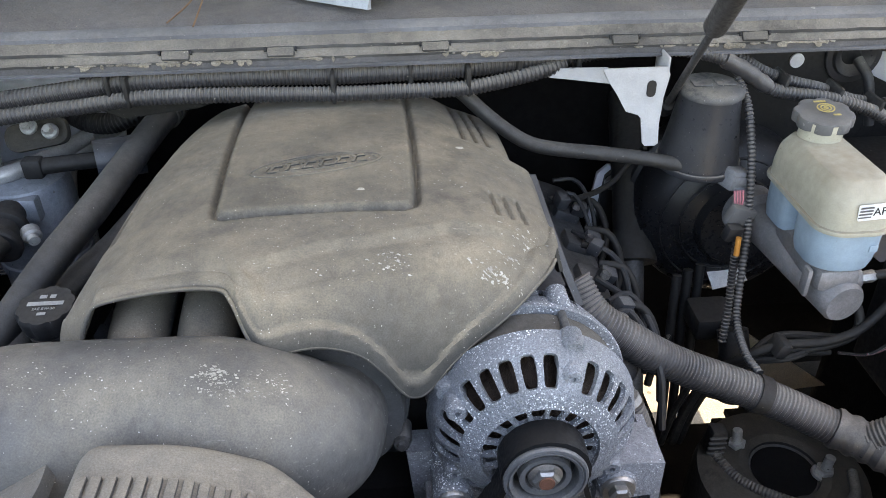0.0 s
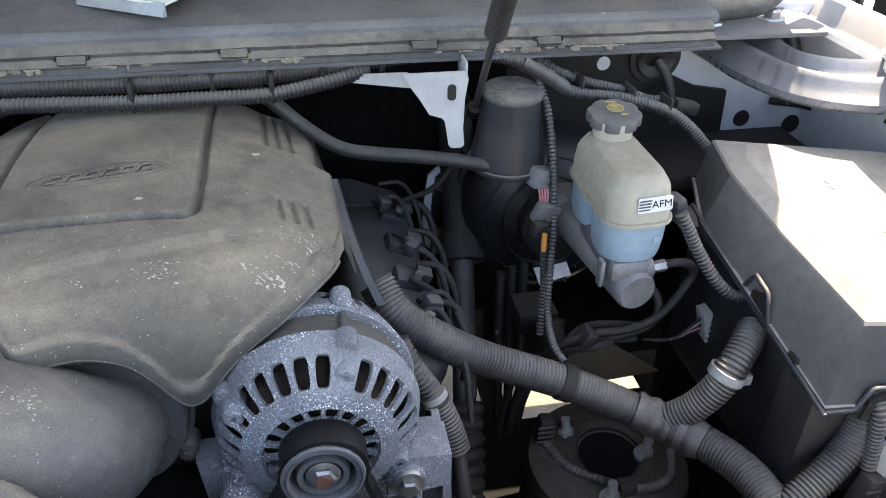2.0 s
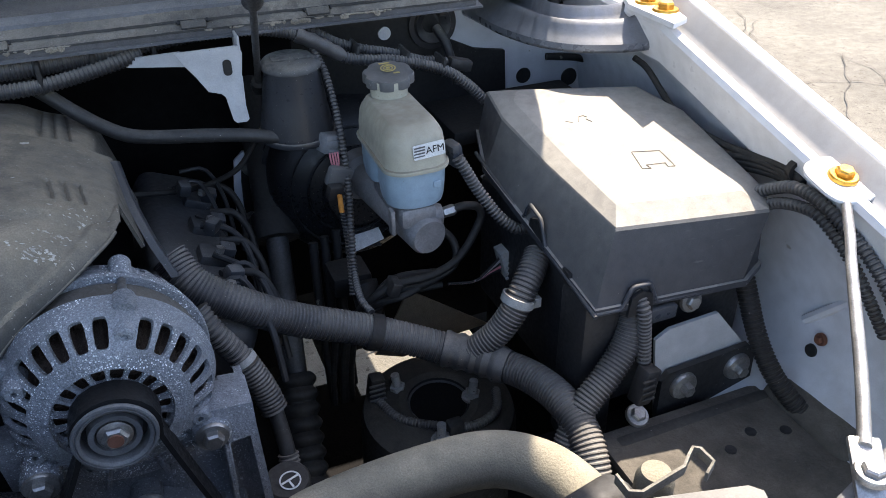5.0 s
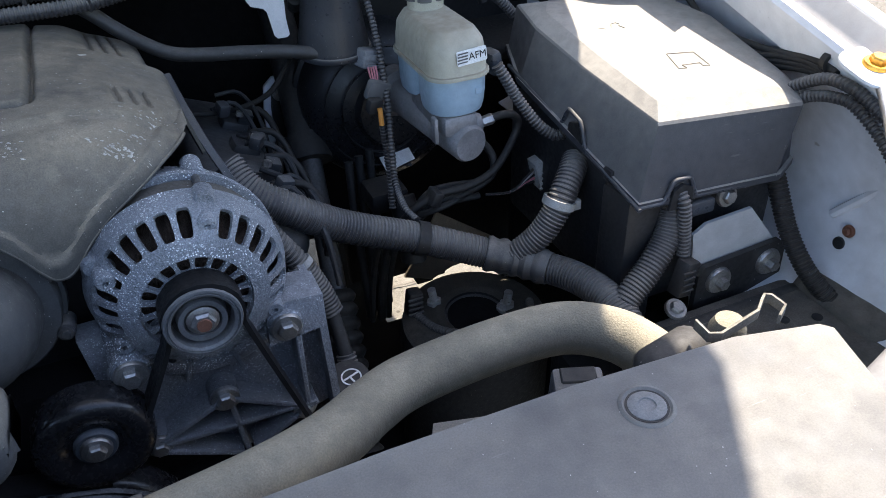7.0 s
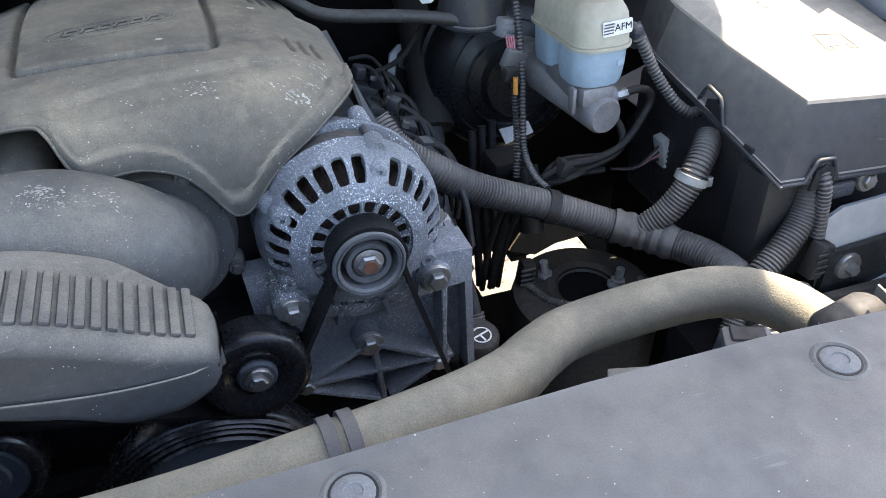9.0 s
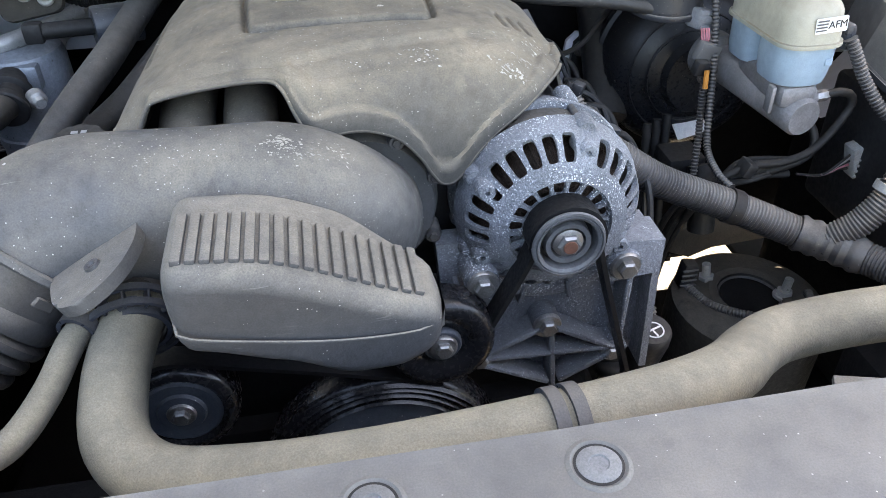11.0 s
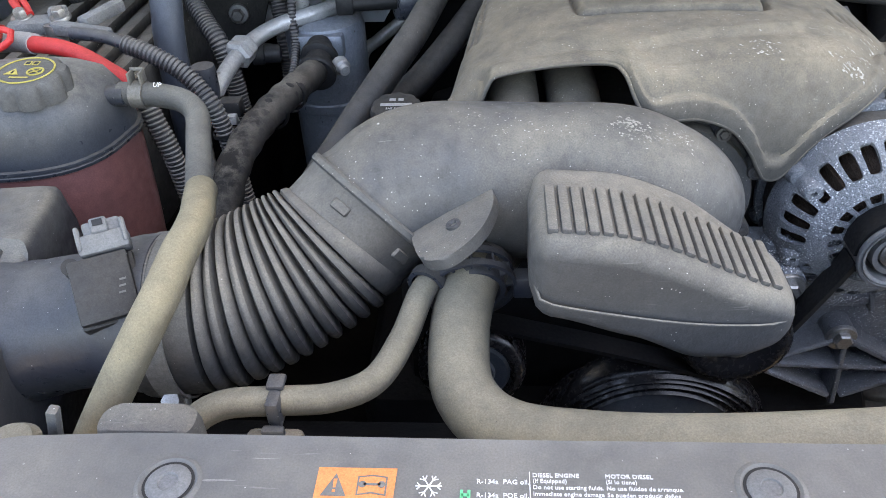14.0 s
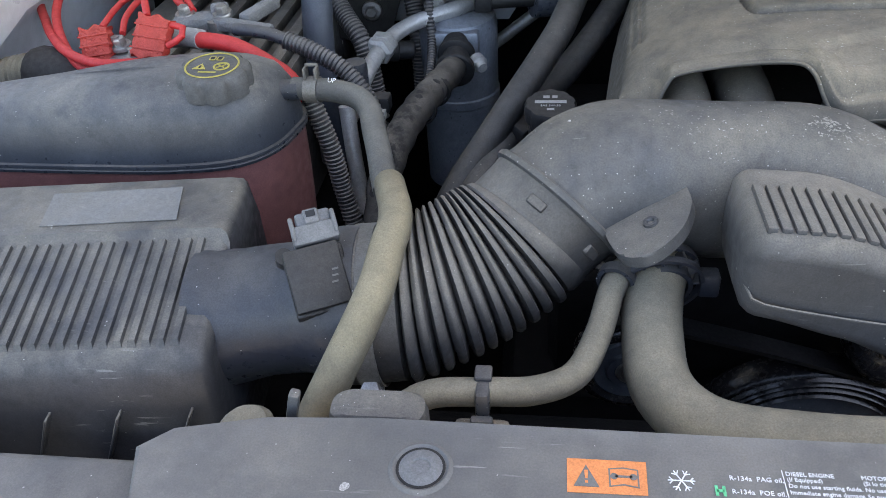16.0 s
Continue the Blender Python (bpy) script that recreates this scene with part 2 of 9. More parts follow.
M_TANK_RED = material("red_brown_tank", (0.20, 0.083, 0.078), 0.45, vary=0.3, dust=0.9, dust_color=(0.28, 0.17, 0.14), scale=25)
M_RED = material("red_cable", (0.62, 0.035, 0.035), 0.45, vary=0.12, dust=0.1)
M_RED_DK = material("red_terminal_cover", (0.50, 0.05, 0.035), 0.5, vary=0.15, dust=0.12, bump=0.5, bump_scale=500)
M_ORANGE = material("orange_sticker", (0.78, 0.24, 0.07), 0.5, vary=0.06, dust=0.12)
M_WHITE = material("white_print", (0.72, 0.72, 0.71), 0.6, vary=0.05)
# Black of the print; also paints shade into holes and gaps.
M_BLACK = material("black_print_and_hole_shade", (0.015, 0.015, 0.016), 0.6)
M_GREEN = material("green_print", (0.10, 0.52, 0.26), 0.5)
M_PLUG = material("grey_plug_plastic", (0.155, 0.16, 0.17), 0.5, dust=0.25, scale=60, smudge=0.4)
M_LIGHT = material("pale_grey_plastic", (0.36, 0.36, 0.35), 0.5, dust=0.25, scale=60)
M_WIRE_OR = material("orange_wire", (0.75, 0.3, 0.06), 0.5)
M_WIRE_PK = material("pink_wire", (0.6, 0.22, 0.25), 0.5)
M_COPPER = material("dark_winding", (0.035, 0.022, 0.016), 0.5, metal=0.3, bump=1.0, bump_scale=700)
# Near-black base carries the deep bay's shade along with grime.
M_DARK = material("grime_and_bay_shade", (0.008, 0.008, 0.009), 0.9, dust=0.12, dust_color=(0.053, 0.045, 0.0372), scale=20, bump=0.5, spec=0.12)
M_FRAME = material("grimy_frame_metal", (0.035, 0.033, 0.031), 0.75, dust=0.6, dust_color=(0.19, 0.168, 0.14), specks=0.12, speck_color=(0.28, 0.25, 0.21), scale=30, bump=0.5, spec=0.2)
M_ASPHALT = material("old_asphalt", (0.142, 0.130, 0.108), 0.9, vary=0.2, scale=5, specks=0.9, speck_color=(0.050, 0.043, 0.033), speck_scale=62, bump=1.0, bump_scale=130, grain=0.5, dot=(0.10, 0.36))
M_TOWER = material("grimy_tower_paint", (0.026, 0.025, 0.024), 0.65, dust=0.6, dust_color=(0.13, 0.115, 0.095), specks=0.3, speck_color=(0.2, 0.18, 0.15), speck_scale=420, scale=40, bump=0.6, spec=0.2, smudge=0.4)
M_BOOSTER = material("black_enamel", (0.011, 0.012, 0.015), 0.30, dust=0.12, dust_color=(0.138, 0.125, 0.112), specks=0.45, speck_color=(0.34, 0.32, 0.28), speck_scale=330, scale=60)


# ---- building helpers ----
BASE = {}


def thing(name, base, label, category, group="", kind=""):
    """An Empty at the base of a thing."""
    ob = new(name)
    ob.location = base
    ob.empty_display_size = 0.02
    BASE[ob] = Vector(base)
    return tagged(ob, label, category, group, kind)


def part(name, bm, mat, parent, label="", smooth=True, sharp=38):
    """Links a bmesh, in world coordinates, as one mesh object under a thing or a part."""
    base = BASE[parent]
    for v in bm.verts:
        v.co -= base
    bmesh.ops.recalc_face_normals(bm, faces=bm.faces[:])
    me = bpy.data.meshes.new(name)
    bm.to_mesh(me)
    bm.free()
    me.materials.append(mat)
    if smooth:
        me.polygons.foreach_set("use_smooth", [True] * len(me.polygons))
        me.set_sharp_from_angle(angle=radians(sharp))
    ob = new(name, me)
    ob.parent = parent
    BASE[ob] = base
    if label:
        tagged(ob, label)
    return ob


def solo(name, bm, mat, label, category, group="", kind="", base=None):
    """A thing that is one mesh."""
    if base is None:
        lo = Vector([min(v.co[i] for v in bm.verts) for i in range(3)])
        hi = Vector([max(v.co[i] for v in bm.verts) for i in range(3)])
        base = Vector(((lo.x + hi.x) / 2, (lo.y + hi.y) / 2, lo.z))
    anchor = Vector(base)
    for v in bm.verts:
        v.co -= anchor
    bmesh.ops.recalc_face_normals(bm, faces=bm.faces[:])
    me = bpy.data.meshes.new(name)
    bm.to_mesh(me)
    bm.free()
    me.materials.append(mat)
    me.polygons.foreach_set("use_smooth", [True] * len(me.polygons))
    me.set_sharp_from_angle(angle=radians(38))
    ob = new(name, me)
    ob.location = anchor
    BASE[ob] = anchor
    return tagged(ob, label, category, group, kind)


def join(*bms):
    """One bmesh out of several."""
    out = bmesh.new()
    for b in bms:
        me = bpy.data.meshes.new("tmp")
        b.to_mesh(me)
        b.free()
        out.from_mesh(me)
        bpy.data.meshes.remove(me)
    return out


def spline(pts, step=0.006):
    """Points along a Catmull-Rom curve, evenly spaced."""
    p = [Vector(q) for q in pts]
    p = [p[0] * 2 - p[1]] + p + [p[-1] * 2 - p[-2]]
    fine = []
    for i in range(1, len(p) - 2):
        a, b, c, d = p[i - 1:i + 3]
        for k in range(24):
            t = k / 24
            fine.append(0.5 * ((2 * b) + (c - a) * t + (2 * a - 5 * b + 4 * c - d) * t * t + (3 * b - a - 3 * c + d) * t ** 3))
    fine.append(p[-2])
    dist = [0.0]
    for a, b in zip(fine, fine[1:]):
        dist.append(dist[-1] + (b - a).length)
    n = max(2, int(dist[-1] / step))
    out, j = [], 0
    for k in range(n + 1):
        s = dist[-1] * k / n
        while j < len(dist) - 2 and dist[j + 1] < s:
            j += 1
        w = (s - dist[j]) / max(1e-9, dist[j + 1] - dist[j])
        out.append(fine[j].lerp(fine[j + 1], min(1, max(0, w))))
    return out


def sweep(line, radii, seg=14, flat=None, cap=True):
    """Rings round a line of points, of the given radii."""
    bm = bmesh.new()
    n = len(line)
    tang = [(line[min(i + 1, n - 1)] - line[max(i - 1, 0)]).normalized() for i in range(n)]
    up = Vector((0, 0, 1)) if abs(tang[0].z) < 0.9 else Vector((0, 1, 0))
    side = tang[0].cross(up).normalized()
    rings = []
    for i in range(n):
        side = (side - tang[i] * side.dot(tang[i])).normalized()
        top = side.cross(tang[i])
        r = radii[i]
        ring = []
        for k in range(seg):
            a = 2 * math.pi * k / seg
            w = flat if flat else 1.0
            ring.append(bm.verts.new(line[i] + side * (r * math.cos(a)) + top * (r * w * math.sin(a))))
        rings.append(ring)
    for a, b in zip(rings, rings[1:]):
        for k in range(seg):
            bm.faces.new((a[k], a[(k + 1) % seg], b[(k + 1) % seg], b[k]))
    if cap:
        bm.faces.new(rings[0])
        bm.faces.new(rings[-1][::-1])
    return bm


def tube(pts, r, seg=14, step=0.008, r_end=None, wobble=0.0):
    line = spline(pts, step)
    n = len(line)
    e = r if r_end is None else r_end
    return sweep(line, [r + (e - r) * i / (n - 1) + wobble * math.sin(i * 1.7) for i in range(n)], seg)


def conduit(pts, r, pitch=0.0042, depth=0.0013, seg=12):
    """A split corrugated loom: square-ish ridges along a curve."""
    line = spline(pts, pitch / 4)
    pattern = (r, r, r - depth, r - depth)
    return sweep(line, [pattern[i % 4] for i in range(len(line))], seg)


def frame_to(origin, axis, up=(0, 0, 1)):
    """A matrix whose z axis lies along axis."""
    z = Vector(axis).normalized()
    u = Vector(up)
    if abs(z.dot(u)) > 0.95:
        u = Vector((0, 1, 0))
    x = u.cross(z).normalized()
    y = z.cross(x)
    m = Matrix((x, y, z)).transposed().to_4x4()
    m.translation = Vector(origin)
    return m


def lathe(profile, origin, axis, seg=32, close=False, wave=None):
    """A turned shape: (radius, height) along axis. wave: (count, depth) scallops the rim."""
    bm = bmesh.new()
    m = frame_to(origin, axis)
    rings = []
    for r, h in profile:
        if r < 1e-6:
            rings.append([bm.verts.new(m @ Vector((0, 0, h)))])
            continue
        ring = []
        for k in range(seg):
            a = 2 * math.pi * k / seg
            rr = r
            if wave and r > wave[2]:
                rr = r * (1 - wave[1] * (0.5 + 0.5 * math.cos(wave[0] * a)) ** 3)
            ring.append(bm.verts.new(m @ Vector((rr * math.cos(a), rr * math.sin(a), h))))
        rings.append(ring)
    pairs = list(zip(rings, rings[1:])) + ([(rings[-1], rings[0])] if close else [])
    for a, b in pairs:
        if len(a) == 1 and len(b) == 1:
            continue
        for k in range(seg):
            j = (k + 1) % seg
            if len(a) == 1:
                bm.faces.new((a[0], b[j], b[k]))
            elif len(b) == 1:
                bm.faces.new((a[k], a[j], b[0]))
            else:
                bm.faces.new((a[k], a[j], b[j], b[k]))
    if not close:
        for r in (rings[0], rings[-1]):
            if len(r) > 1:
                bm.faces.new(r)
    return bm


def rbox(center, size, bevel=0.004, segs=2, m=None, taper=None):
    """A box with rounded edges. taper: how much narrower it is at its top in x and y."""
    bm = bmesh.new()
    bmesh.ops.create_cube(bm, size=1.0)
    for v in bm.verts:
        t = (v.co.z + 0.5) if taper else 0.0
        kx, ky = (1 - taper[0] * t, 1 - taper[1] * t) if taper else (1, 1)
        v.co = Vector((v.co.x * size[0] * kx, v.co.y * size[1] * ky, v.co.z * size[2]))
    if bevel > 0:
        bmesh.ops.bevel(bm, geom=bm.edges[:], offset=bevel, segments=segs, profile=0.5, affect="EDGES")
    mm = Matrix.Translation(Vector(center)) @ (m if m else Matrix())
    bmesh.ops.transform(bm, matrix=mm, verts=bm.verts)
    return bm


def prism(outline, lo, hi, bevel=0.0, m=None):
    """An outline in x, y raised from lo to hi along z."""
    bm = bmesh.new()
    a = [bm.verts.new((x, y, lo)) for x, y in outline]
    b = [bm.verts.new((x, y, hi)) for x, y in outline]
    bm.faces.new(a[::-1])
    top = bm.faces.new(b)
    n = len(a)
    for k in range(n):
        bm.faces.new((a[k], a[(k + 1) % n], b[(k + 1) % n], b[k]))
    if bevel > 0:
        bmesh.ops.bevel(bm, geom=[e for e in top.edges], offset=bevel, segments=2, profile=0.5, affect="EDGES")
    if m:
        bmesh.ops.transform(bm, matrix=m, verts=bm.verts)
    return bm


def loft(rings, cap=True, closed=True):
    """A skin over rings of equal count."""
    bm = bmesh.new()
    vs = [[bm.verts.new(p) for p in ring] for ring in rings]
    n = len(vs[0])
    for a, b in zip(vs, vs[1:]):
        for k in range(n if closed else n - 1):
            bm.faces.new((a[k], a[(k + 1) % n], b[(k + 1) % n], b[k]))
    if cap:
        bm.faces.new(vs[0][::-1])
        bm.faces.new(vs[-1])
    return bm


def thicken(bm, d):
    bmesh.ops.recalc_face_normals(bm, faces=bm.faces[:])
    bmesh.ops.solidify(bm, geom=bm.faces[:], thickness=d)
    return bm


def rrect(w, h, r, n=5):
    """A rectangle with round corners, in x and y."""
    out = []
    for cx, cy, a0 in ((w / 2 - r, h / 2 - r, 0), (-w / 2 + r, h / 2 - r, 90), (-w / 2 + r, -h / 2 + r, 180), (w / 2 - r, -h / 2 + r, 270)):
        for k in range(n + 1):
            a = radians(a0 + 90 * k / n)
            out.append((cx + r * math.cos(a), cy + r * math.sin(a)))
    return out


def lettering(text, size, mat, m, parent, name="lettering", align="LEFT"):
    """Printed words as thin mesh, in the built-in font."""
    cu = bpy.data.curves.new(name, "FONT")
    cu.body, cu.size, cu.align_x, cu.extrude = text, size, align, 0.0002
    cu.resolution_u = 2
    tmp = bpy.data.objects.new(name, cu)
    me = bpy.data.meshes.new_from_object(tmp)
    bpy.data.objects.remove(tmp)
    bm = bmesh.new()
    bm.from_mesh(me)
    bmesh.ops.transform(bm, matrix=m, verts=bm.verts)
    return part(name, bm, mat, parent, smooth=False)


def hex_bolt(at, axis, mat, parent, r=0.008, h=0.007, washer=True, name="bolt", label=""):
    """A hexagon head on a flange washer."""
    bms = [lathe([(0, h), (r * 0.8, h), (r, h * 0.8), (r, 0)], at, axis, 6)]
    if washer:
        bms.append(lathe([(0, 0.002), (r * 1.45, 0.002), (r * 1.6, 0.0), (r * 1.6, -0.002)], at, axis, 20))
    return part(name, join(*bms), mat, parent, label)


def smooth01(v):
    v = max(0.0, min(1.0, v))
    return v * v * (3 - 2 * v)


# ---- setting: ground, body panels, firewall ----
def ground():
    bm = bmesh.new()
    n = 60
    ext = [(-1 if i < n / 2 else 1) * 1.2 * (math.exp(abs(i - n / 2) / (n / 2) * 5.5) - 1) / 1.0 for i in range(n + 1)]
    vs = [[bm.verts.new((x, y, 0.004 * noise.noise(Vector((x * 0.8, y * 0.8, 0))))) for x in ext] for y in ext]
    for i in range(n):
        for j in range(n):
            bm.faces.new((vs[i][j], vs[i][j + 1], vs[i + 1][j + 1], vs[i + 1][j]))
    return solo("ground", bm, M_ASPHALT, "sunlit cracked grey asphalt of a parking lot", "ground", kind="structure", base=(0, 0, 0))


ground()


def crack(pts):
    """A tar-filled crack in the asphalt."""
    line = spline(pts, 0.03)
    bm = bmesh.new()
    prev = None
    for i, p in enumerate(line):
        w = 0.0022 + 0.0020 * noise.noise(p * 9)
        d = Vector((noise.noise(p * 7 + Vector((3, 1, 0))), noise.noise(p * 7), 0)) * 0.05
        q = p + d
        t = (line[min(i + 1, len(line) - 1)] - line[max(0, i - 1)]).normalized()
        s = Vector((-t.y, t.x, 0)) * w
        row = [bm.verts.new(q + s), bm.verts.new(q - s)]
        if prev:
            bm.faces.new((prev[0], prev[1], row[1], row[0]))
        prev = row
    return bm


cracks = [crack([(1.6 + 0.25 * k, 0.4 + 0.5 * k, 0.009), (2.1 + 0.2 * k, 1.0 + 0.55 * k, 0.009), (2.9, 1.3 + 0.6 * k, 0.009), (3.8, 2.1 + 0.7 * k, 0.009)]) for k in range(5)]
cracks += [crack([(1.4 + 0.5 * k, 2.6, 0.009), (1.9 + 0.4 * k, 1.8, 0.009), (2.2 + 0.5 * k, 0.6, 0.009)]) for k in range(4)]
rng = random.Random(3)
for k in range(45):
    x, y, a = rng.uniform(1.0, 4.5), rng.uniform(-0.3, 4.5), rng.uniform(0, 6.3)
    pts = []
    for q in range(5):
        pts.append((x, y, 0.0085))
        a += rng.uniform(-0.45, 0.45)
        x, y = x + 0.30 * math.cos(a), y + 0.30 * math.sin(a)
    cracks.append(crack(pts))
solo("crack", join(*cracks), M_FRAME, "dark cracks running through the grey asphalt", "crack", kind="structure", base=(2, 1, 0.009))


def fender(mirror, label):
    """The wing beside the bay: flange on top, apron inside, outer skin."""
    t = thing("fender", (mirror(0.86), 0.3, 0.7), label, "fender", kind="structure")
    ys = [-0.16 + 0.04 * i for i in range(34)]

    def rim_z(y):
        return 1.08 + 0.25 * (min(y, 0.52) - 0.25)
    xi = 0.803
    # Gutter paint is greyed to stand for shade between the lit lips.
    bands = (("inner_lip", M_PAINT, ((0.014, -0.05), (0.001, -0.006), (0.004, 0.0), (0.0135, 0.001), (0.0165, -0.002))),
             ("gutter", M_GUTTER, ((0.0165, -0.002), (0.019, -0.006), (0.0225, -0.005), (0.0262, 0.000), (0.0365, 0.0195), (0.038, 0.0205))),
             ("top_flange", M_PAINT, ((0.038, 0.0205), (0.040, 0.0240), (0.043, 0.0255), (0.050, 0.0245), (0.060, 0.016), (0.072, -0.010), (0.085, -0.08), (0.12, -0.6))))
    for name, mat, prof in bands:
        rows = [[Vector((mirror(xi + dx), y, rim_z(y) + dz)) for dx, dz in prof] for y in ys]
        part(name, thicken(loft(rows, cap=False, closed=False), 0.002), mat, t, "white drain channel greyed by painted shade and dust" if name == "gutter" else "")
    rows = []
    for y in ys:
        zt = rim_z(y) - 0.046
        rows.append([Vector((x, y, 0.79 + (zt - 0.79) * k)) for x, k in ((0.824, 1.0), (0.842, 0.91), (0.862, 0.72), (0.875, 0.44), (0.866, 0.22), (0.83, 0.08), (0.76, 0.0))])
    rows = [[Vector((mirror(p.x), p.y, p.z)) for p in r] for r in rows]
    part("apron", thicken(loft(rows, cap=False, closed=False), 0.003), M_PAINT_IN, t)
    for y in (0.24,):
        part("fixing_tab", prism(rrect(0.055, 0.06, 0.02), 0.0, 0.003, 0.001, pose(mirror(0.815), y, rim_z(y) - 0.003, 14, 0, 0)), M_PAINT, t)
        hex_bolt((mirror(0.818), y, rim_z(y) + 0.002), (0, -0.2, 1), M_BRASS, t, 0.0085, 0.008, True, "gold_bolt", "gold zinc flange bolt")
    # Black discs paint the shade inside the apron's holes.
    for p, r in (((0.868, 0.254, 0.853), 0.007), ((0.868, 0.382, 0.830), 0.005), ((0.860, 0.436, 1.052), 0.004)):
        part("apron_hole", lathe([(0.0, 0.003), (r, 0.002), (r * 1.1, -0.002)], (mirror(p[0] - 0.004), p[1], p[2]), (mirror(0.0) - mirror(1.0), 0, 0.1), 18), M_BLACK, t)
    hole_bolt = (0.868, 0.247, 0.873)
    hex_bolt((mirror(hole_bolt[0] - 0.004), hole_bolt[1], hole_bolt[2]), (mirror(0.0) - mirror(1.0), 0, 0.1), M_RUST, t, 0.0045, 0.006, True, "rusty_bolt", "small rusty bolt")
    ridge = [Vector(p) for p in ((0.870, 0.276, 0.878), (0.870, 0.211, 0.957))]
    part("stamped_ridge", tube([Vector((mirror(p.x), p.y, p.z)) for p in ridge], 0.006, 8), M_PAINT_IN, t)
    return t


fender(lambda x: x, "white painted front wing beside the fuse box")
fender(lambda x: 0.055 - x, "white painted front wing beside the coolant tank")



def firewall():
    t = thing("firewall", (0.2, 0.86, 0.5), "dark insulated firewall behind the engine", "firewall", kind="structure")
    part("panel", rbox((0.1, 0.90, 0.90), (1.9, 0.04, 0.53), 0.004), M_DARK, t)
    # Added near-black sheets keep the gap under the firewall in shade.
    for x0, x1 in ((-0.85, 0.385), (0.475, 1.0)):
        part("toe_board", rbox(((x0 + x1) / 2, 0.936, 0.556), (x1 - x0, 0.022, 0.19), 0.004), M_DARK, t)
    return t


firewall()


def cab():
    """The rest of the vehicle behind the bay, which shades the ground."""
    t = thing("truck_cab", (0.05, 2.6, 0.45), "white truck cab behind the engine bay", "truck", kind="structure")
    part("body", rbox((0.05, 2.75, 0.90), (1.86, 3.6, 0.56), 0.05, 3), M_PAINT, t)
    return t


cab()


def cowl():
    """Plastic cowl with its rubber seal over the firewall."""
    t = thing("cowl", (0.1, 0.75, 1.14), "faded black plastic cowl with a dusty rubber seal", "cowl", kind="structure")
    xs = [-0.95 + 0.05 * i for i in range(33)]
    fine = [-0.95 + 0.008 * i for i in range(200)]

    def bend(x, y, z):
        return Vector((x, y + 0.035 * max(0, x - 0.25) ** 1.5 * 1.6 - 0.012 * (x < -0.2) * (x + 0.2), z - 0.02 * max(0, x - 0.3)))

    def strip(prof, rows=xs, rough=0.0):
        return loft([[bend(x, y + rough * noise.noise(Vector((x * 60, y * 90, 1.0))), z + rough * noise.noise(Vector((x * 70, y * 90, 5.0)))) for y, z in prof] for x in rows], cap=True)
    part("panel", strip([(0.660, 1.186), (0.672, 1.1925), (0.70, 1.196), (0.80, 1.205), (0.95, 1.235), (0.95, 1.225), (0.80, 1.19), (0.67, 1.170)]), M_COWL, t)
    part("bead", strip([(0.648, 1.180), (0.649, 1.1855), (0.654, 1.1895), (0.661, 1.1905), (0.666, 1.187), (0.664, 1.180)]), M_BEAD, t, "blue-grey rounded bead")
    part("upper_strip", strip([(0.649, 1.1825), (0.640, 1.1745), (0.640, 1.1715), (0.655, 1.172)], fine, 0.0006), M_SEAL, t, "dusty flat seal strip")
    part("lower_strip", strip([(0.642, 1.1715), (0.638, 1.1705), (0.6335, 1.1655), (0.634, 1.163), (0.650, 1.163)], fine, 0.0006), M_SEAL, t)
    part("dark_strip", strip([(0.638, 1.165), (0.6345, 1.1635), (0.6345, 1.1575), (0.640, 1.157), (0.655, 1.162)], fine, 0.0009), M_COWL, t)
    part("lip", strip([(0.638, 1.1575), (0.6315, 1.1565), (0.632, 1.154), (0.75, 1.158), (0.75, 1.165)]), M_BEAD, t)
    crumbs = []
    rng = random.Random(11)
    for k in range(230):
        x = -0.62 + 1.25 * rng.random()
        if noise.noise(Vector((x * 14, 0.5, 0.0))) < -0.05:
            continue
        w, h = 0.0015 + 0.006 * rng.random() ** 2, 0.0008 + 0.0032 * rng.random() ** 3
        y, z = 0.6335, 1.1648
        ring = [bend(x + w * math.cos(a) * (0.7 + 0.5 * rng.random()), y - 0.0004 + 0.0012 * math.sin(a), z - h * 0.6 + h * math.sin(a) * (0.6 + 0.6 * rng.random())) for a in (k2 * math.pi / 4 for k2 in range(8))]
        crumbs.append(loft([[p + Vector((0, 0.0015, 0)) for p in ring], ring, [p.lerp(sum(ring, Vector()) / 8, 0.5) + Vector((0, -0.0010, 0)) for p in ring]]))
    tagged(part("dirt_crust", join(*crumbs), M_CRUST, t), "pale flaking dirt crust", kind="stuff")
    for x in (-0.115, -0.016, 0.132, 0.318, 0.45):
        b = bend(x, 0.637, 1.1695)
        part("clip", rbox(b, (0.026, 0.0065, 0.009), 0.001, 1, m=pose(0, 0, 0, -35, 0, 0)), M_SEAL, t)
        # Black slivers paint the shade beside each clip.
        for d in (-0.0145, 0.0145):
            part("clip_gap", rbox(b + Vector((d, 0.001, 0.003)), (0.0018, 0.004, 0.004), 0, 1, m=pose(0, 0, 0, -35, 0, 0)), M_BLACK, t)
    return t


cowl()


def hood():
    """The raised lid that shades the bay."""
    t = thing("hood", (0.05, 0.75, 1.2), "white raised hood shading the engine bay", "hood", kind="structure")
    side = [(0.80, 1.20), (0.61, 1.40), (0.47, 1.57), (0.36, 1.765), (0.247, 1.81), (0.193, 1.93), (0.09, 2.16)]
    rows = [[Vector((x - (0.016 if x > 0.7 and z > 1.7 else 0.0), y, z)) for y, z in side] for x in (-0.86, -0.4, 0.05, 0.45, 0.80)]
    part("panel", thicken(loft(rows, cap=False, closed=False), 0.02), M_PAINT, t)
    return t


hood()


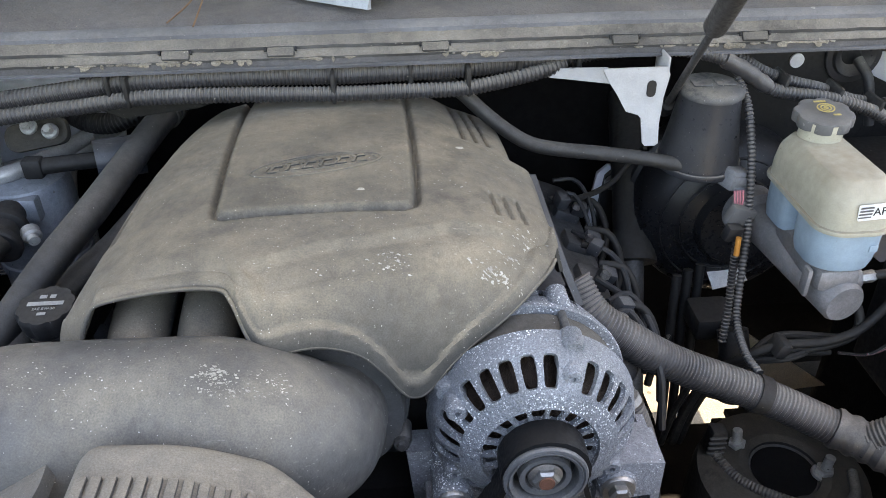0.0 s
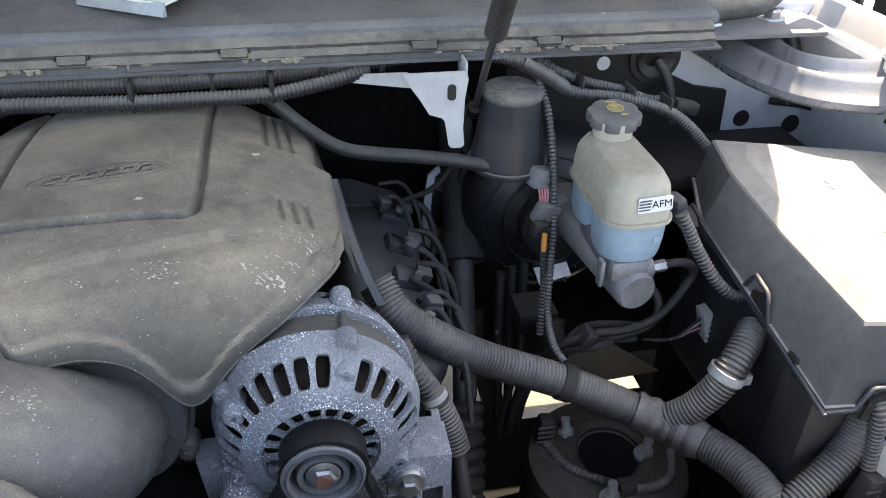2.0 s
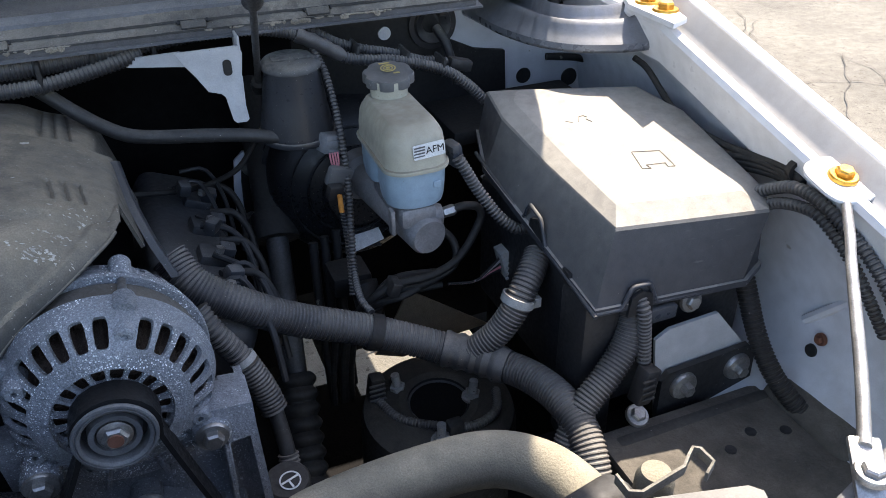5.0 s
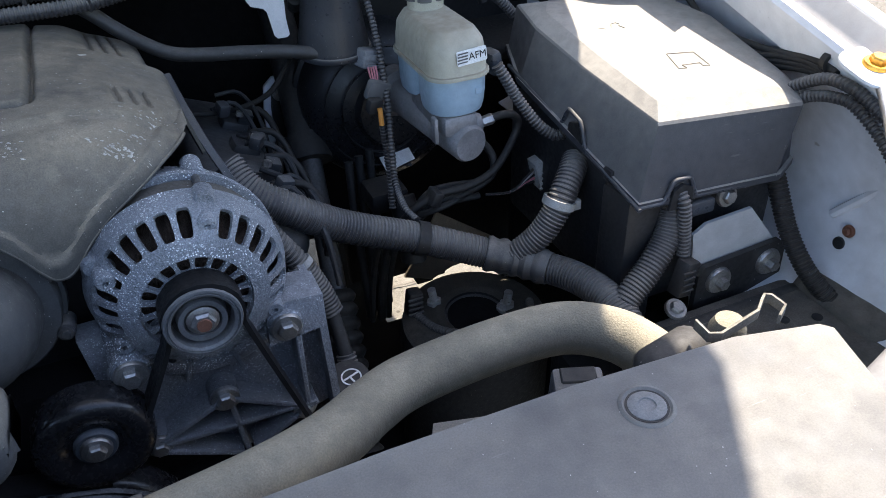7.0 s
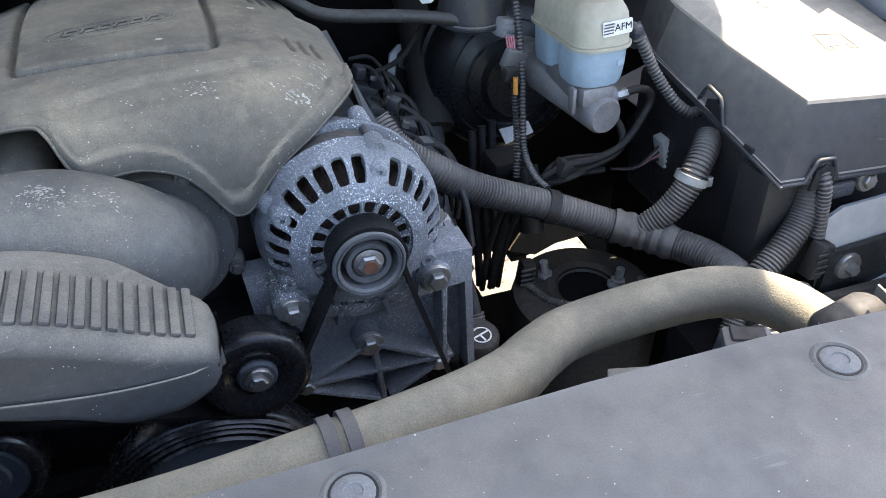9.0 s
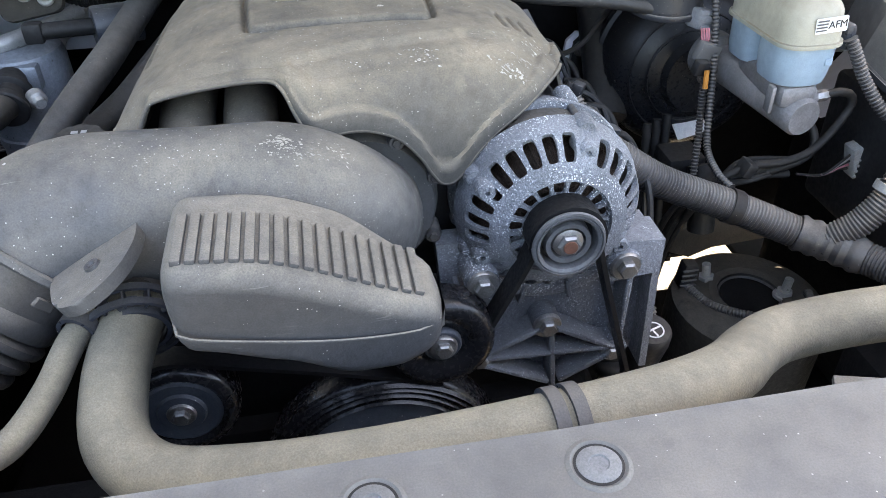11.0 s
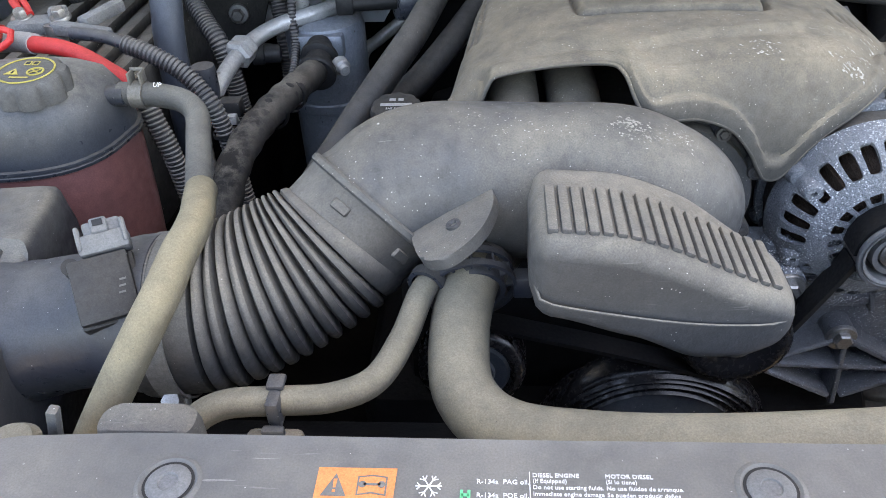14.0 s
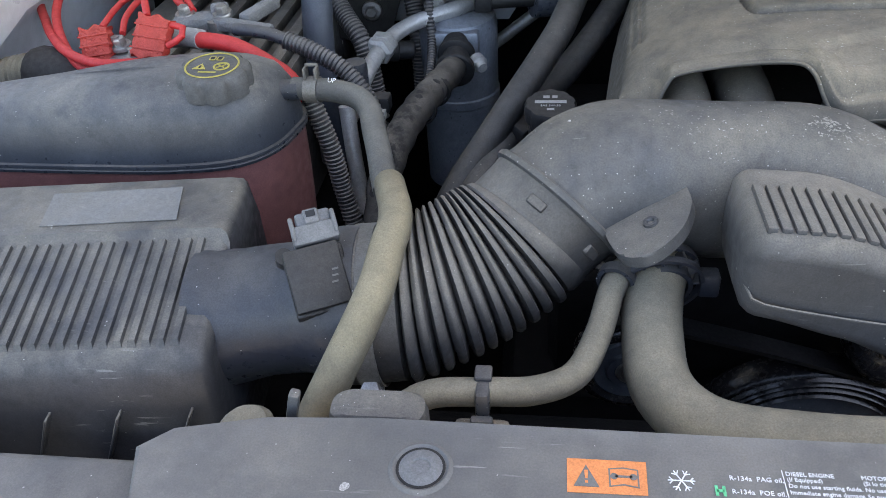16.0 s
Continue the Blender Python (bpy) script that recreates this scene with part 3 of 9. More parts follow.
# ---- radiator shield at the front ----
def radiator_shield():
    t = thing("radiator_shield", (0.05, -0.05, 1.03), "grey plastic radiator shield with push pins and warning print", "shield")
    rear = [(-0.424, 0.004), (-0.408, 0.018), (-0.36, 0.0285), (-0.30, 0.030), (-0.10, 0.029), (0.10, 0.030), (0.25, 0.033), (0.36, 0.031), (0.47, 0.0255), (0.525, 0.012), (0.531, 0.005), (0.50, -0.09), (0.46, -0.22), (-0.36, -0.22), (-0.40, -0.07)]
    bm = prism(rear, 1.038, 1.050, 0.003)
    part("panel", bm, M_SHIELD, t)
    flange = [(x, y) for x, y in rear[1:11]]
    rows = [[Vector((x, y - 0.001, 1.040)), Vector((x, y - 0.003, 1.020))] for x, y in flange]
    part("rear_flange", thicken(loft(rows, cap=False, closed=False), 0.003), M_SHIELD, t)
    for x, y in ((-0.274, 0.0), (0.005, 0.003), (0.112, 0.006), (0.389, 0.0)):
        rim = lathe([(0.0165, 0.0), (0.0155, 0.0012), (0.0138, 0.0016), (0.0122, 0.0002), (0.0118, -0.003), (0.0, -0.002)], (x, y, 1.0495), (0, 0, 1), 32)
        r = part("pin_seat", rim, M_SHIELD, t)
        # Black ring paints the shade round the pin.
        part("pin_gap", lathe([(0.0108, 0.0), (0.0122, 0.0), (0.0122, 0.0008), (0.0108, 0.0008)], (x, y, 1.0495), (0, 0, 1), 32, close=True), M_BLACK, r)
        part("push_pin", lathe([(0.0, 0.0014), (0.0045, 0.0014), (0.005, 0.0022), (0.0085, 0.0022), (0.0108, 0.0010), (0.0112, -0.002)], (x, y, 1.0495), (0, 0, 1), 28), M_PINCAP, r, "round faded push pin")
    return t


S = radiator_shield()


def flat(x, y, z=1.0502, turn=0.0):
    return pose(x, y, z, 0, 0, turn)


def shield_print():
    t = S
    bg_ = part("orange_sticker", prism([(-0.2035, -0.009), (-0.1665, -0.0085), (-0.166, 0.0105), (-0.2035, 0.0105)], 1.0501, 1.0504), M_ORANGE, t, "orange warning sticker")
    part("warning_triangle", prism([(-0.2005, -0.0055), (-0.1885, -0.0055), (-0.1945, 0.007)], 1.0504, 1.0506), M_SHIELD, bg_)
    part("warning_mark", join(prism([(-0.1951, -0.001), (-0.1939, -0.001), (-0.1936, 0.0038), (-0.1954, 0.0038)], 1.0506, 1.0508), prism([(-0.1952, -0.0035), (-0.1938, -0.0035), (-0.1938, -0.0021), (-0.1952, -0.0021)], 1.0506, 1.0508)), M_ORANGE, bg_)
    book = [(-0.184, -0.005), (-0.177, -0.0038), (-0.170, -0.005), (-0.170, 0.0055), (-0.177, 0.0065), (-0.184, 0.0055)]
    part("manual_symbol", prism(book, 1.0504, 1.0506), M_SHIELD, bg_)
    inner = [(-0.1832, -0.0042), (-0.177, -0.003), (-0.1708, -0.0042), (-0.1708, 0.0048), (-0.177, 0.0056), (-0.1832, 0.0048)]
    part("manual_page", prism(inner, 1.0506, 1.0507), M_ORANGE, bg_)
    part("wrench_symbol", join(rbox((-0.177, 0.001, 1.0508), (0.008, 0.0012, 0.0002), 0), lathe([(0.0018, 0), (0.0018, 0.0002)], (-0.1815, 0.001, 1.0507), (0, 0, 1), 12), lathe([(0.0018, 0), (0.0018, 0.0002)], (-0.1725, 0.001, 1.0507), (0, 0, 1), 12)), M_SHIELD, bg_)
    part("warning_bar", rbox((-0.185, -0.0175, 1.0503), (0.037, 0.008, 0.0004), 0), M_RED_DK, t, "red strip under the sticker")
    flake = []
    for k in range(6):
        a = radians(60 * k)
        d, s = Vector((math.cos(a), math.sin(a), 0)), Vector((-math.sin(a), math.cos(a), 0))
        c = Vector((-0.1505, 0.001, 1.0503))
        flake.append(tube([c, c + d * 0.0062], 0.00035, 5, 0.003))
        for w in (-1, 1):
            flake.append(tube([c + d * 0.0038, c + d * 0.0055 + s * w * 0.0018], 0.0003, 5, 0.002))
    part("snowflake_symbol", join(*flake), M_WHITE, t)
    part("green_symbol", join(rbox((-0.1352, -0.0035, 1.0503), (0.0014, 0.0055, 0.0004), 0), rbox((-0.1318, -0.0035, 1.0503), (0.0014, 0.0055, 0.0004), 0), rbox((-0.1335, -0.0035, 1.0503), (0.0034, 0.0014, 0.0004), 0)), M_GREEN, t)
    for txt, x, y, s in (("R-134a  PAG oil.", -0.1285, 0.0030, 0.0036), ("R-134a  POE oil.", -0.1285, -0.0045, 0.0036),
                         ("DIESEL ENGINE", -0.1025, 0.0072, 0.0032), ("(If Equipped)", -0.1025, 0.0041, 0.0031), ("Do not use starting fluids.", -0.1025, 0.0006, 0.0031), ("Immediate engine damage", -0.1025, -0.0030, 0.0031), ("can result.", -0.1025, -0.0064, 0.0031),
                         ("MOTOR DIESEL", -0.0690, 0.0072, 0.0032), ("(Si lo tiene)", -0.0690, 0.0041, 0.0031), ("No use fluidos de arranque.", -0.0690, 0.0006, 0.0031), ("Se pueden producir da\u00f1os", -0.0690, -0.0030, 0.0031), ("inmediatos en el motor.", -0.0690, -0.0064, 0.0031)):
        lettering(txt, s, M_WHITE, flat(x, y), t)
    part("rule", join(rbox((-0.1038, 0.0010, 1.0503), (0.0004, 0.0180, 0.0003), 0), rbox((-0.07, -0.0100, 1.0503), (0.068, 0.0004, 0.0003), 0)), M_WHITE, t)


shield_print()


# ---- engine cover ----
def seg_dist(px, py, ax, ay, bx, by):
    dx, dy = bx - ax, by - ay
    t = max(0.0, min(1.0, ((px - ax) * dx + (py - ay) * dy) / (dx * dx + dy * dy)))
    return math.hypot(px - ax - t * dx, py - ay - t * dy)


def cover_top(x, y):
    """Height of the cover's crown."""
    d = (x - 0.02) / 0.17
    z = 1.124 - (0.030 if d > 0 else 0.042) * abs(d) ** 3.0
    z -= 0.026 * max(0.0, (y - 0.50) / 0.20) ** 1.8
    # lower rear corner behind the shoulder
    # front face set a step lower, right of the window's rounded surround
    crease = 0.352 + 0.022 * smooth01((x + 0.02) / 0.07) + 0.034 * smooth01((x - 0.05) / 0.11)
    z -= 0.0052 * smooth01((x + 0.021 - 0.018 * smooth01((0.345 - y) / 0.03)) / 0.008) * smooth01((crease - y) / 0.011)
    z -= 0.007 * smooth01((x - 0.125) / 0.03) * smooth01((y - 0.545 - 0.25 * max(0.0, 0.2 - x)) / 0.012)
    return z


RIM_X = (-0.158, -0.147, -0.140, -0.134, -0.125, -0.115, -0.073, -0.035, -0.024, -0.017, -0.010, -0.004, 0.004, 0.020, 0.036, 0.058, 0.074, 0.083, 0.090, 0.100, 0.110, 0.122, 0.140, 0.164, 0.190, 0.206, 0.214)
RIM_Y = (0.335, 0.330, 0.329, 0.332, 0.338, 0.341, 0.343, 0.336, 0.324, 0.314, 0.306, 0.302, 0.303, 0.308, 0.312, 0.314, 0.314, 0.315, 0.317, 0.318, 0.322, 0.328, 0.337, 0.350, 0.374, 0.394, 0.415)
RIM_Z = (1.020, 1.020, 1.030, 1.070, 1.094, 1.101, 1.107, 1.111, 1.108, 1.094, 1.082, 1.078, 1.079, 1.079, 1.076, 1.066, 1.048, 1.032, 1.022, 1.021, 1.028, 1.040, 1.052, 1.063, 1.072, 1.076, 1.078)


RIM = spline(list(zip(RIM_X, RIM_Y, RIM_Z)), 0.0015)
RIM_FX = np.maximum.accumulate(np.array([p.x for p in RIM])) + np.arange(len(RIM)) * 1e-7
RIM_FY, RIM_FZ = [p.y for p in RIM], [p.z for p in RIM]


def rim(x):
    return float(np.interp(x, RIM_FX, RIM_FY)), float(np.interp(x, RIM_FX, RIM_FZ))


def engine_cover():
    t = thing("engine_cover", (0.03, 0.5, 1.0), "dusty grey plastic engine cover with a recessed panel and oval emblem", "engine cover")
    nx, ny, nf = 236, 180, 30
    bm = bmesh.new()
    grid = []
    groove = [(-0.0655, 0.72, -0.0553, 0.5026), (-0.0553, 0.5026, -0.0514, 0.4255), (-0.0425, 0.4125, 0.093, 0.4160), (0.1036, 0.4290, 0.105, 0.488), (0.105, 0.488, 0.0995, 0.72)]
    curl = [(-0.0514, 0.4255, -0.0490, 0.4165), (-0.0490, 0.4165, -0.0425, 0.4125), (0.093, 0.4160, 0.1005, 0.4200), (0.1005, 0.4200, 0.1036, 0.4290)]
    slots = [(0.164 + 0.011 * k, 0.462, 0.168 + 0.011 * k, 0.430) for k in range(3)]
    slots += [(0.148 + 0.011 * k, 0.70, 0.154 + 0.012 * k, 0.585) for k in range(3)]
    slots += [(-0.122 - 0.007 * k, 0.60, -0.136 - 0.007 * k, 0.43) for k in range(3)]
    for j in range(ny + nf + 1):
        row = []
        for i in range(nx + 1):
            a = i / nx
            if j <= ny:
                b = 1 - j / ny
                xl = -0.108 - 0.050 * (1 - b) ** 0.75
                xr = 0.200 + 0.015 * smooth01((0.545 - b * 0.36 - 0.345 + 0.0) / 0.02)
                x = xl + (xr - xl) * a
                ry, rz = rim(x)
                yf = ry + 0.012 + 0.018 * smooth01((1.105 - rz) / 0.04)
                y = yf + (0.705 - yf) * b
                z = cover_top(x, y)
                ztop = max(rz + 0.004, cover_top(x, yf) - 0.006)
                for e, rad in ((x - xl, 0.016), (xr - x, 0.008)):
                    if e < rad:
                        z -= (rad - math.sqrt(max(0.0, rad * rad - (rad - e) ** 2))) * 0.8
                e = y - yf
                if e < 0.022:
                    w = 1 - e / 0.022
                    z = z + (ztop - z) * w * w
                g = min(seg_dist(x, y, *s) for s in groove + curl)
                z -= 0.0066 * math.exp(-(g / 0.0029) ** 2)
                inside = smooth01((x + 0.056) / 0.008) * smooth01((0.106 - x) / 0.008) * smooth01((y - 0.412) / 0.008)
                z += 0.0022 * inside
                for s in slots:
                    z -= 0.0036 * math.exp(-(seg_dist(x, y, *s) / 0.0021) ** 2)
                row.append(bm.verts.new((x, y, z)))
            else:
                f = (j - ny) / nf
                top = grid[ny][i].co
                ry, rz = rim(top.x)
                k = math.sin(f * math.pi / 2)
                drop = top.z - rz
                band = smooth01((f * drop - drop + 0.014) / 0.004) * smooth01(drop / 0.02) * (0.6 + 0.4 * smooth01((top.x + 0.01) / 0.02))
                row.append(bm.verts.new((top.x, top.y + (ry - top.y) * k - 0.0038 * band, top.z + (rz - top.z) * (1 - math.cos(f * math.pi / 2)) ** 0.85 + 0.0020 * band)))
        grid.append(row)
    for r0, r1 in zip(grid, grid[1:]):
        for k in range(nx):
            bm.faces.new((r0[k], r0[k + 1], r1[k + 1], r1[k]))
    for col, dx, depth in ((0, -0.014, 0.05), (nx, 0.012, 0.045)):
        src = [g[col] for g in grid[:ny + 1]]
        prev = src
        for s in range(1, 5):
            f = s / 4
            cur = [bm.verts.new((v.co.x + dx * f, v.co.y, v.co.z - depth * f)) for v in src]
            for k in range(ny):
                bm.faces.new((prev[k], prev[k + 1], cur[k + 1], cur[k]))
            prev = cur
    thicken(bm, 0.003)
    part("shell", bm, M_COVER, t)
    edge = [Vector((x, rim(x)[0] - 0.0024, rim(x)[1] + 0.0010)) for x in [-0.133 + 0.0025 * k for k in range(138)]]
    part("rolled_lip", sweep(edge, [0.0017] * len(edge), 10), M_COVER, t)

    def on(x, y):
        return Vector((x, y, cover_top(x, y) + 0.0022))
    cx, cy, tilt = 0.0235, 0.4855, radians(12.5)
    ring = []
    for k in range(49):
        a = 2 * math.pi * k / 48
        u, v = 0.0545 * math.cos(a), 0.0165 * math.sin(a)
        ring.append(on(cx + u * math.cos(tilt) - v * math.sin(tilt), cy + u * math.sin(tilt) + v * math.cos(tilt)))
    part("emblem_rim", sweep(ring, [0.0011] * len(ring), 8), M_COVER, t, "moulded oval emblem")
    inner_ring = []
    for k in range(49):
        a = 2 * math.pi * k / 48
        u, v = 0.046 * math.cos(a) + 0.004, 0.0155 * math.sin(a) * (1.0 if math.sin(a) > 0 else 0.4) - 0.002
        inner_ring.append(on(cx + u * math.cos(tilt) - v * math.sin(tilt), cy + u * math.sin(tilt) + v * math.cos(tilt)))
    part("emblem_swoosh", sweep(inner_ring, [0.0009] * len(inner_ring), 6), M_COVER, t)
    for k in range(6):
        u = -0.034 + 0.0138 * k
        c = on(cx + u * math.cos(tilt), cy + u * math.sin(tilt))
        slant = Matrix(((1, 0.45, 0, 0), (0, 1, 0, 0), (0, 0, 1, 0), (0, 0, 0, 1)))
        part("emblem_bar", join(rbox(c + Vector((0, 0.0042, 0)), (0.0115, 0.0028, 0.0036), 0.0006, 1, m=pose(0, 0, 0, 0, 0, 12.5)), rbox(c + Vector((-0.0030, -0.0005, 0)), (0.0030, 0.0115, 0.0036), 0.0006, 1, m=pose(0, 0, 0, 0, 0, 12.5) @ slant),
                                rbox(c + Vector((0.0030 if k % 2 else 0.0, -0.0048, 0)), (0.0085, 0.0028, 0.0036), 0.0006, 1, m=pose(0, 0, 0, 0, 0, 12.5))), M_COVER, t)
    rail = [(0.214, 0.545, 1.075), (0.221, 0.50, 1.055), (0.232, 0.47, 1.025), (0.246, 0.452, 0.992)]
    line = spline(rail, 0.008)
    part("side_rail", loft([[p + Vector((-0.003, -0.007, 0.003)), p + Vector((0.004, -0.006, 0.003)), p + Vector((0.006, 0.008, -0.004)), p + Vector((-0.003, 0.008, -0.004))] for p in line]), M_PLASTIC_BLUE, t)
    return t


engine_cover()


def runner(x):
    return tube([(x, 0.31, 1.030), (x - 0.001, 0.345, 1.052), (x - 0.002, 0.39, 1.062), (x - 0.004, 0.46, 1.060)], 0.022, 20)


MANIFOLD = thing("intake_manifold", (0.0, 0.5, 0.8), "dusty black intake manifold under the cover", "manifold")
for rx in (-0.103, -0.053):
    part("runner", runner(rx), M_COVER, MANIFOLD)
part("plenum", rbox((0.02, 0.52, 0.96), (0.28, 0.30, 0.16), 0.02), M_PLASTIC, MANIFOLD)
# Near-black block fills the shaded depth under the plenum.
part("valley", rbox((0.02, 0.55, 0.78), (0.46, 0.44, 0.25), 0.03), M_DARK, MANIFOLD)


# ---- intake duct, bellows, air meter ----
def ring_at(c, axis, r, seg=48):
    """A ring of points round a centre, square to an axis."""
    m = frame_to(c, axis)
    return [m @ Vector((r * math.cos(2 * math.pi * k / seg), r * math.sin(2 * math.pi * k / seg), 0)) for k in range(seg)]


BEL_C = [Vector(p) for p in ((-0.3520, 0.168, 1.006), (-0.3120, 0.1745, 1.0075), (-0.2680, 0.2050, 1.0120), (-0.2275, 0.2385, 1.0240), (-0.2090, 0.2480, 1.0400))]
BEL_A = [Vector(p).normalized() for p in ((1, 0.05, 0.06), (0.99, 0.10, 0.03), (0.88, 0.38, 0.24), (0.62, 0.53, 0.57), (0.64, 0.49, 0.58))]


def bellows_at(u):
    """Centre and axis along the bellows, u from 0 (meter) to 4 (duct)."""
    line = spline(BEL_C, 0.001)
    p = line[min(len(line) - 1, int(u / 4 * (len(line) - 1)))]
    seg_len = [0.0]
    for a, b in zip(BEL_C, BEL_C[1:]):
        seg_len.append(seg_len[-1] + (b - a).length)
    d = u / 4 * seg_len[-1]
    i = max(k for k in range(4) if seg_len[k] <= d + 1e-9)
    w = (d - seg_len[i]) / (seg_len[i + 1] - seg_len[i])
    return p, BEL_A[i].lerp(BEL_A[i + 1], w).normalized()


def intake_duct():
    t = thing("intake_duct", (-0.06, 0.28, 0.95), "dusty grey plastic intake duct elbow", "intake duct")
    line = spline([(-0.2055, 0.2505, 1.043), (-0.172, 0.270, 1.049), (-0.130, 0.277, 1.046), (-0.085, 0.280, 1.043), (-0.035, 0.277, 1.043), (0.000, 0.279, 1.030), (0.018, 0.292, 1.014), (0.026, 0.318, 1.002), (0.028, 0.36, 0.997)], 0.006)
    n = len(line)
    radii = [0.058 - 0.0105 * min(1.0, max(0.0, (i / n - 0.55) / 0.3)) ** 1.6 for i in range(n)]
    rings = []
    for i, p in enumerate(line):
        way = (line[min(i + 1, n - 1)] - line[max(0, i - 1)]).normalized()
        way = BEL_A[4].lerp(way, smooth01(i / 10)).normalized()
        rings.append(ring_at(p, way, radii[i] - 0.0050 * (1 - smooth01(i / 5))))
    part("elbow", loft(rings), M_DUCT, t)
    part("flange", lathe([(0.048, -0.0060), (0.0552, -0.0060), (0.0572, -0.0045), (0.0572, -0.0008), (0.0552, 0.0008), (0.048, 0.0008)], line[0], BEL_A[4], 56), M_DUCT, t)
    ax = Vector((0.03, 1, -0.1)).normalized()
    mid = Vector((0.0275, 0.334, 0.999))
    part("throttle_ring", lathe([(0.046, -0.010), (0.0585, -0.010), (0.0600, -0.008), (0.0600, 0.004), (0.0630, 0.005), (0.0635, 0.014), (0.050, 0.014)], mid, ax, 48), M_DUCT, t)
    side = ax.cross(Vector((0, 0, 1))).normalized()
    top = side.cross(ax).normalized()
    for a in (22, -28, 62, 118, 160):
        q = mid + (side * math.cos(radians(a)) + top * math.sin(radians(a))) * 0.0635
        part("lug", lathe([(0.0, -0.010), (0.006, -0.010), (0.0075, -0.008), (0.0075, 0.010), (0.0, 0.010)], q, ax, 16), M_PLASTIC_BLUE, t)
        hex_bolt(q - ax * 0.012, -ax, M_STEEL_DK, t, 0.0040, 0.004)
    part("throttle_body", lathe([(0.048, 0.014), (0.056, 0.015), (0.056, 0.05), (0.050, 0.055), (0.050, 0.09)], mid, ax, 40), M_ALU_DK, t, "dark cast throttle body")
    tongue = [(-0.180, 0.236), (-0.150, 0.243), (-0.122, 0.241), (-0.1145, 0.216), (-0.119, 0.194), (-0.130, 0.178), (-0.148, 0.168), (-0.164, 0.174), (-0.172, 0.192), (-0.176, 0.215)]
    m = pose(-0.148, 0.205, 1.0495, 2, -23, 0) @ Matrix.Translation((0.148, -0.205, 0))
    loop = [(p.x, p.y) for p in spline([(x, y, 0) for x, y in tongue + tongue[:1]], 0.003)[:-1]]
    part("mounting_ear", prism(loop, 0.0, 0.009, 0.002, m), M_DUCT, t)
    part("grommet", lathe([(0.0, 0.001), (0.002, 0.001), (0.003, 0.003), (0.005, 0.003), (0.0055, 0.0)], (-0.1465, 0.199, 1.0585), (-0.39, -0.03, 0.92), 16), M_STEEL_DK, t)
    return t


intake_duct()


M_CLAMPBAND = material("dusty_band_steel", (0.15, 0.15, 0.15), 0.5, metal=0.4, dust=0.5, dust_color=(0.25, 0.235, 0.20), scale=60)


def bellows():
    t = thing("air_bellows", (-0.27, 0.19, 0.94), "ribbed black rubber air bellows", "bellows")
    rings = []
    for u, r in ((0.0, 0.0545), (0.10, 0.0555), (0.92, 0.0560)):
        rings.append(ring_at(*bellows_at(u), r))
    ribs = 11
    for k in range(ribs):
        u0, u1 = 0.96 + 2.14 * k / ribs, 0.96 + 2.14 * (k + 1) / ribs
        for f, r in ((0.0, 0.0480), (0.06, 0.0490), (0.16, 0.0560), (0.30, 0.0585), (0.50, 0.0590), (0.70, 0.0585), (0.84, 0.0560), (0.94, 0.0490)):
            rings.append(ring_at(*bellows_at(u0 + (u1 - u0) * f), r - 0.0022 * k / ribs))
    for u, r in ((3.10, 0.0465), (3.13, 0.0535), (3.18, 0.0552), (3.34, 0.0548), (3.40, 0.0532), (3.86, 0.0538), (4.0, 0.0542)):
        rings.append(ring_at(*bellows_at(u), r))
    part("sleeve", loft(rings), M_BELLOWS, t)
    c, d = bellows_at(0.42)
    part("band_clamp", lathe([(0.0558, -0.0075), (0.0574, -0.0075), (0.0574, 0.0075), (0.0558, 0.0075)], c, d, 48, close=True), M_CLAMPBAND, t, "steel band clamp")
    m = frame_to(c, d)
    # Clamp slots are black bars, their shade coloured on, not cut.
    for k in range(9):
        a = radians(-92 + 3.6 * k)
        part("clamp_slot", rbox(m @ Vector((0.0575 * math.cos(a), 0.0575 * math.sin(a), 0)), (0.0006, 0.0014, 0.0075), 0, 1, m=m.to_3x3().to_4x4() @ pose(0, 0, 0, 0, 0, math.degrees(a))), M_BLACK, t)
    q = c + Vector((0.004, -0.046, -0.040))
    part("screw_housing", rbox(q, (0.015, 0.012, 0.014), 0.002, 2, m=pose(0, 0, 0, -40, 0, 6)), M_CLAMPBAND, t)
    part("clamp_screw", lathe([(0, 0.0075), (0.0062, 0.007), (0.0068, 0.0), (0.0045, -0.010), (0.0045, -0.016)], q + Vector((0.001, -0.006, 0.009)), (0, -0.55, 0.75), 8), M_STEEL, t)
    e, dd = bellows_at(3.66)
    m = frame_to(e, dd)
    for a in (178, 215, 250, 285, 318, 20, 120):
        p = m @ Vector((0.0545 * math.cos(radians(a)), 0.0545 * math.sin(radians(a)), 0.0015))
        part("snap_tab", rbox(p, (0.0042, 0.014, 0.0075), 0.0010, 1, m=m.to_3x3().to_4x4() @ pose(0, 0, 0, 0, 0, a)), M_BELLOWS, t)
    return t


bellows()


M_NECK = material("dark_blue_neck_plastic", (0.030, 0.036, 0.050), 0.34, dust=0.26, dust_color=(0.24, 0.22, 0.185), specks=0.12, speck_color=(0.45, 0.44, 0.42), scale=30, scuff=0.3, cloudy=0.1, smudge=0.3)


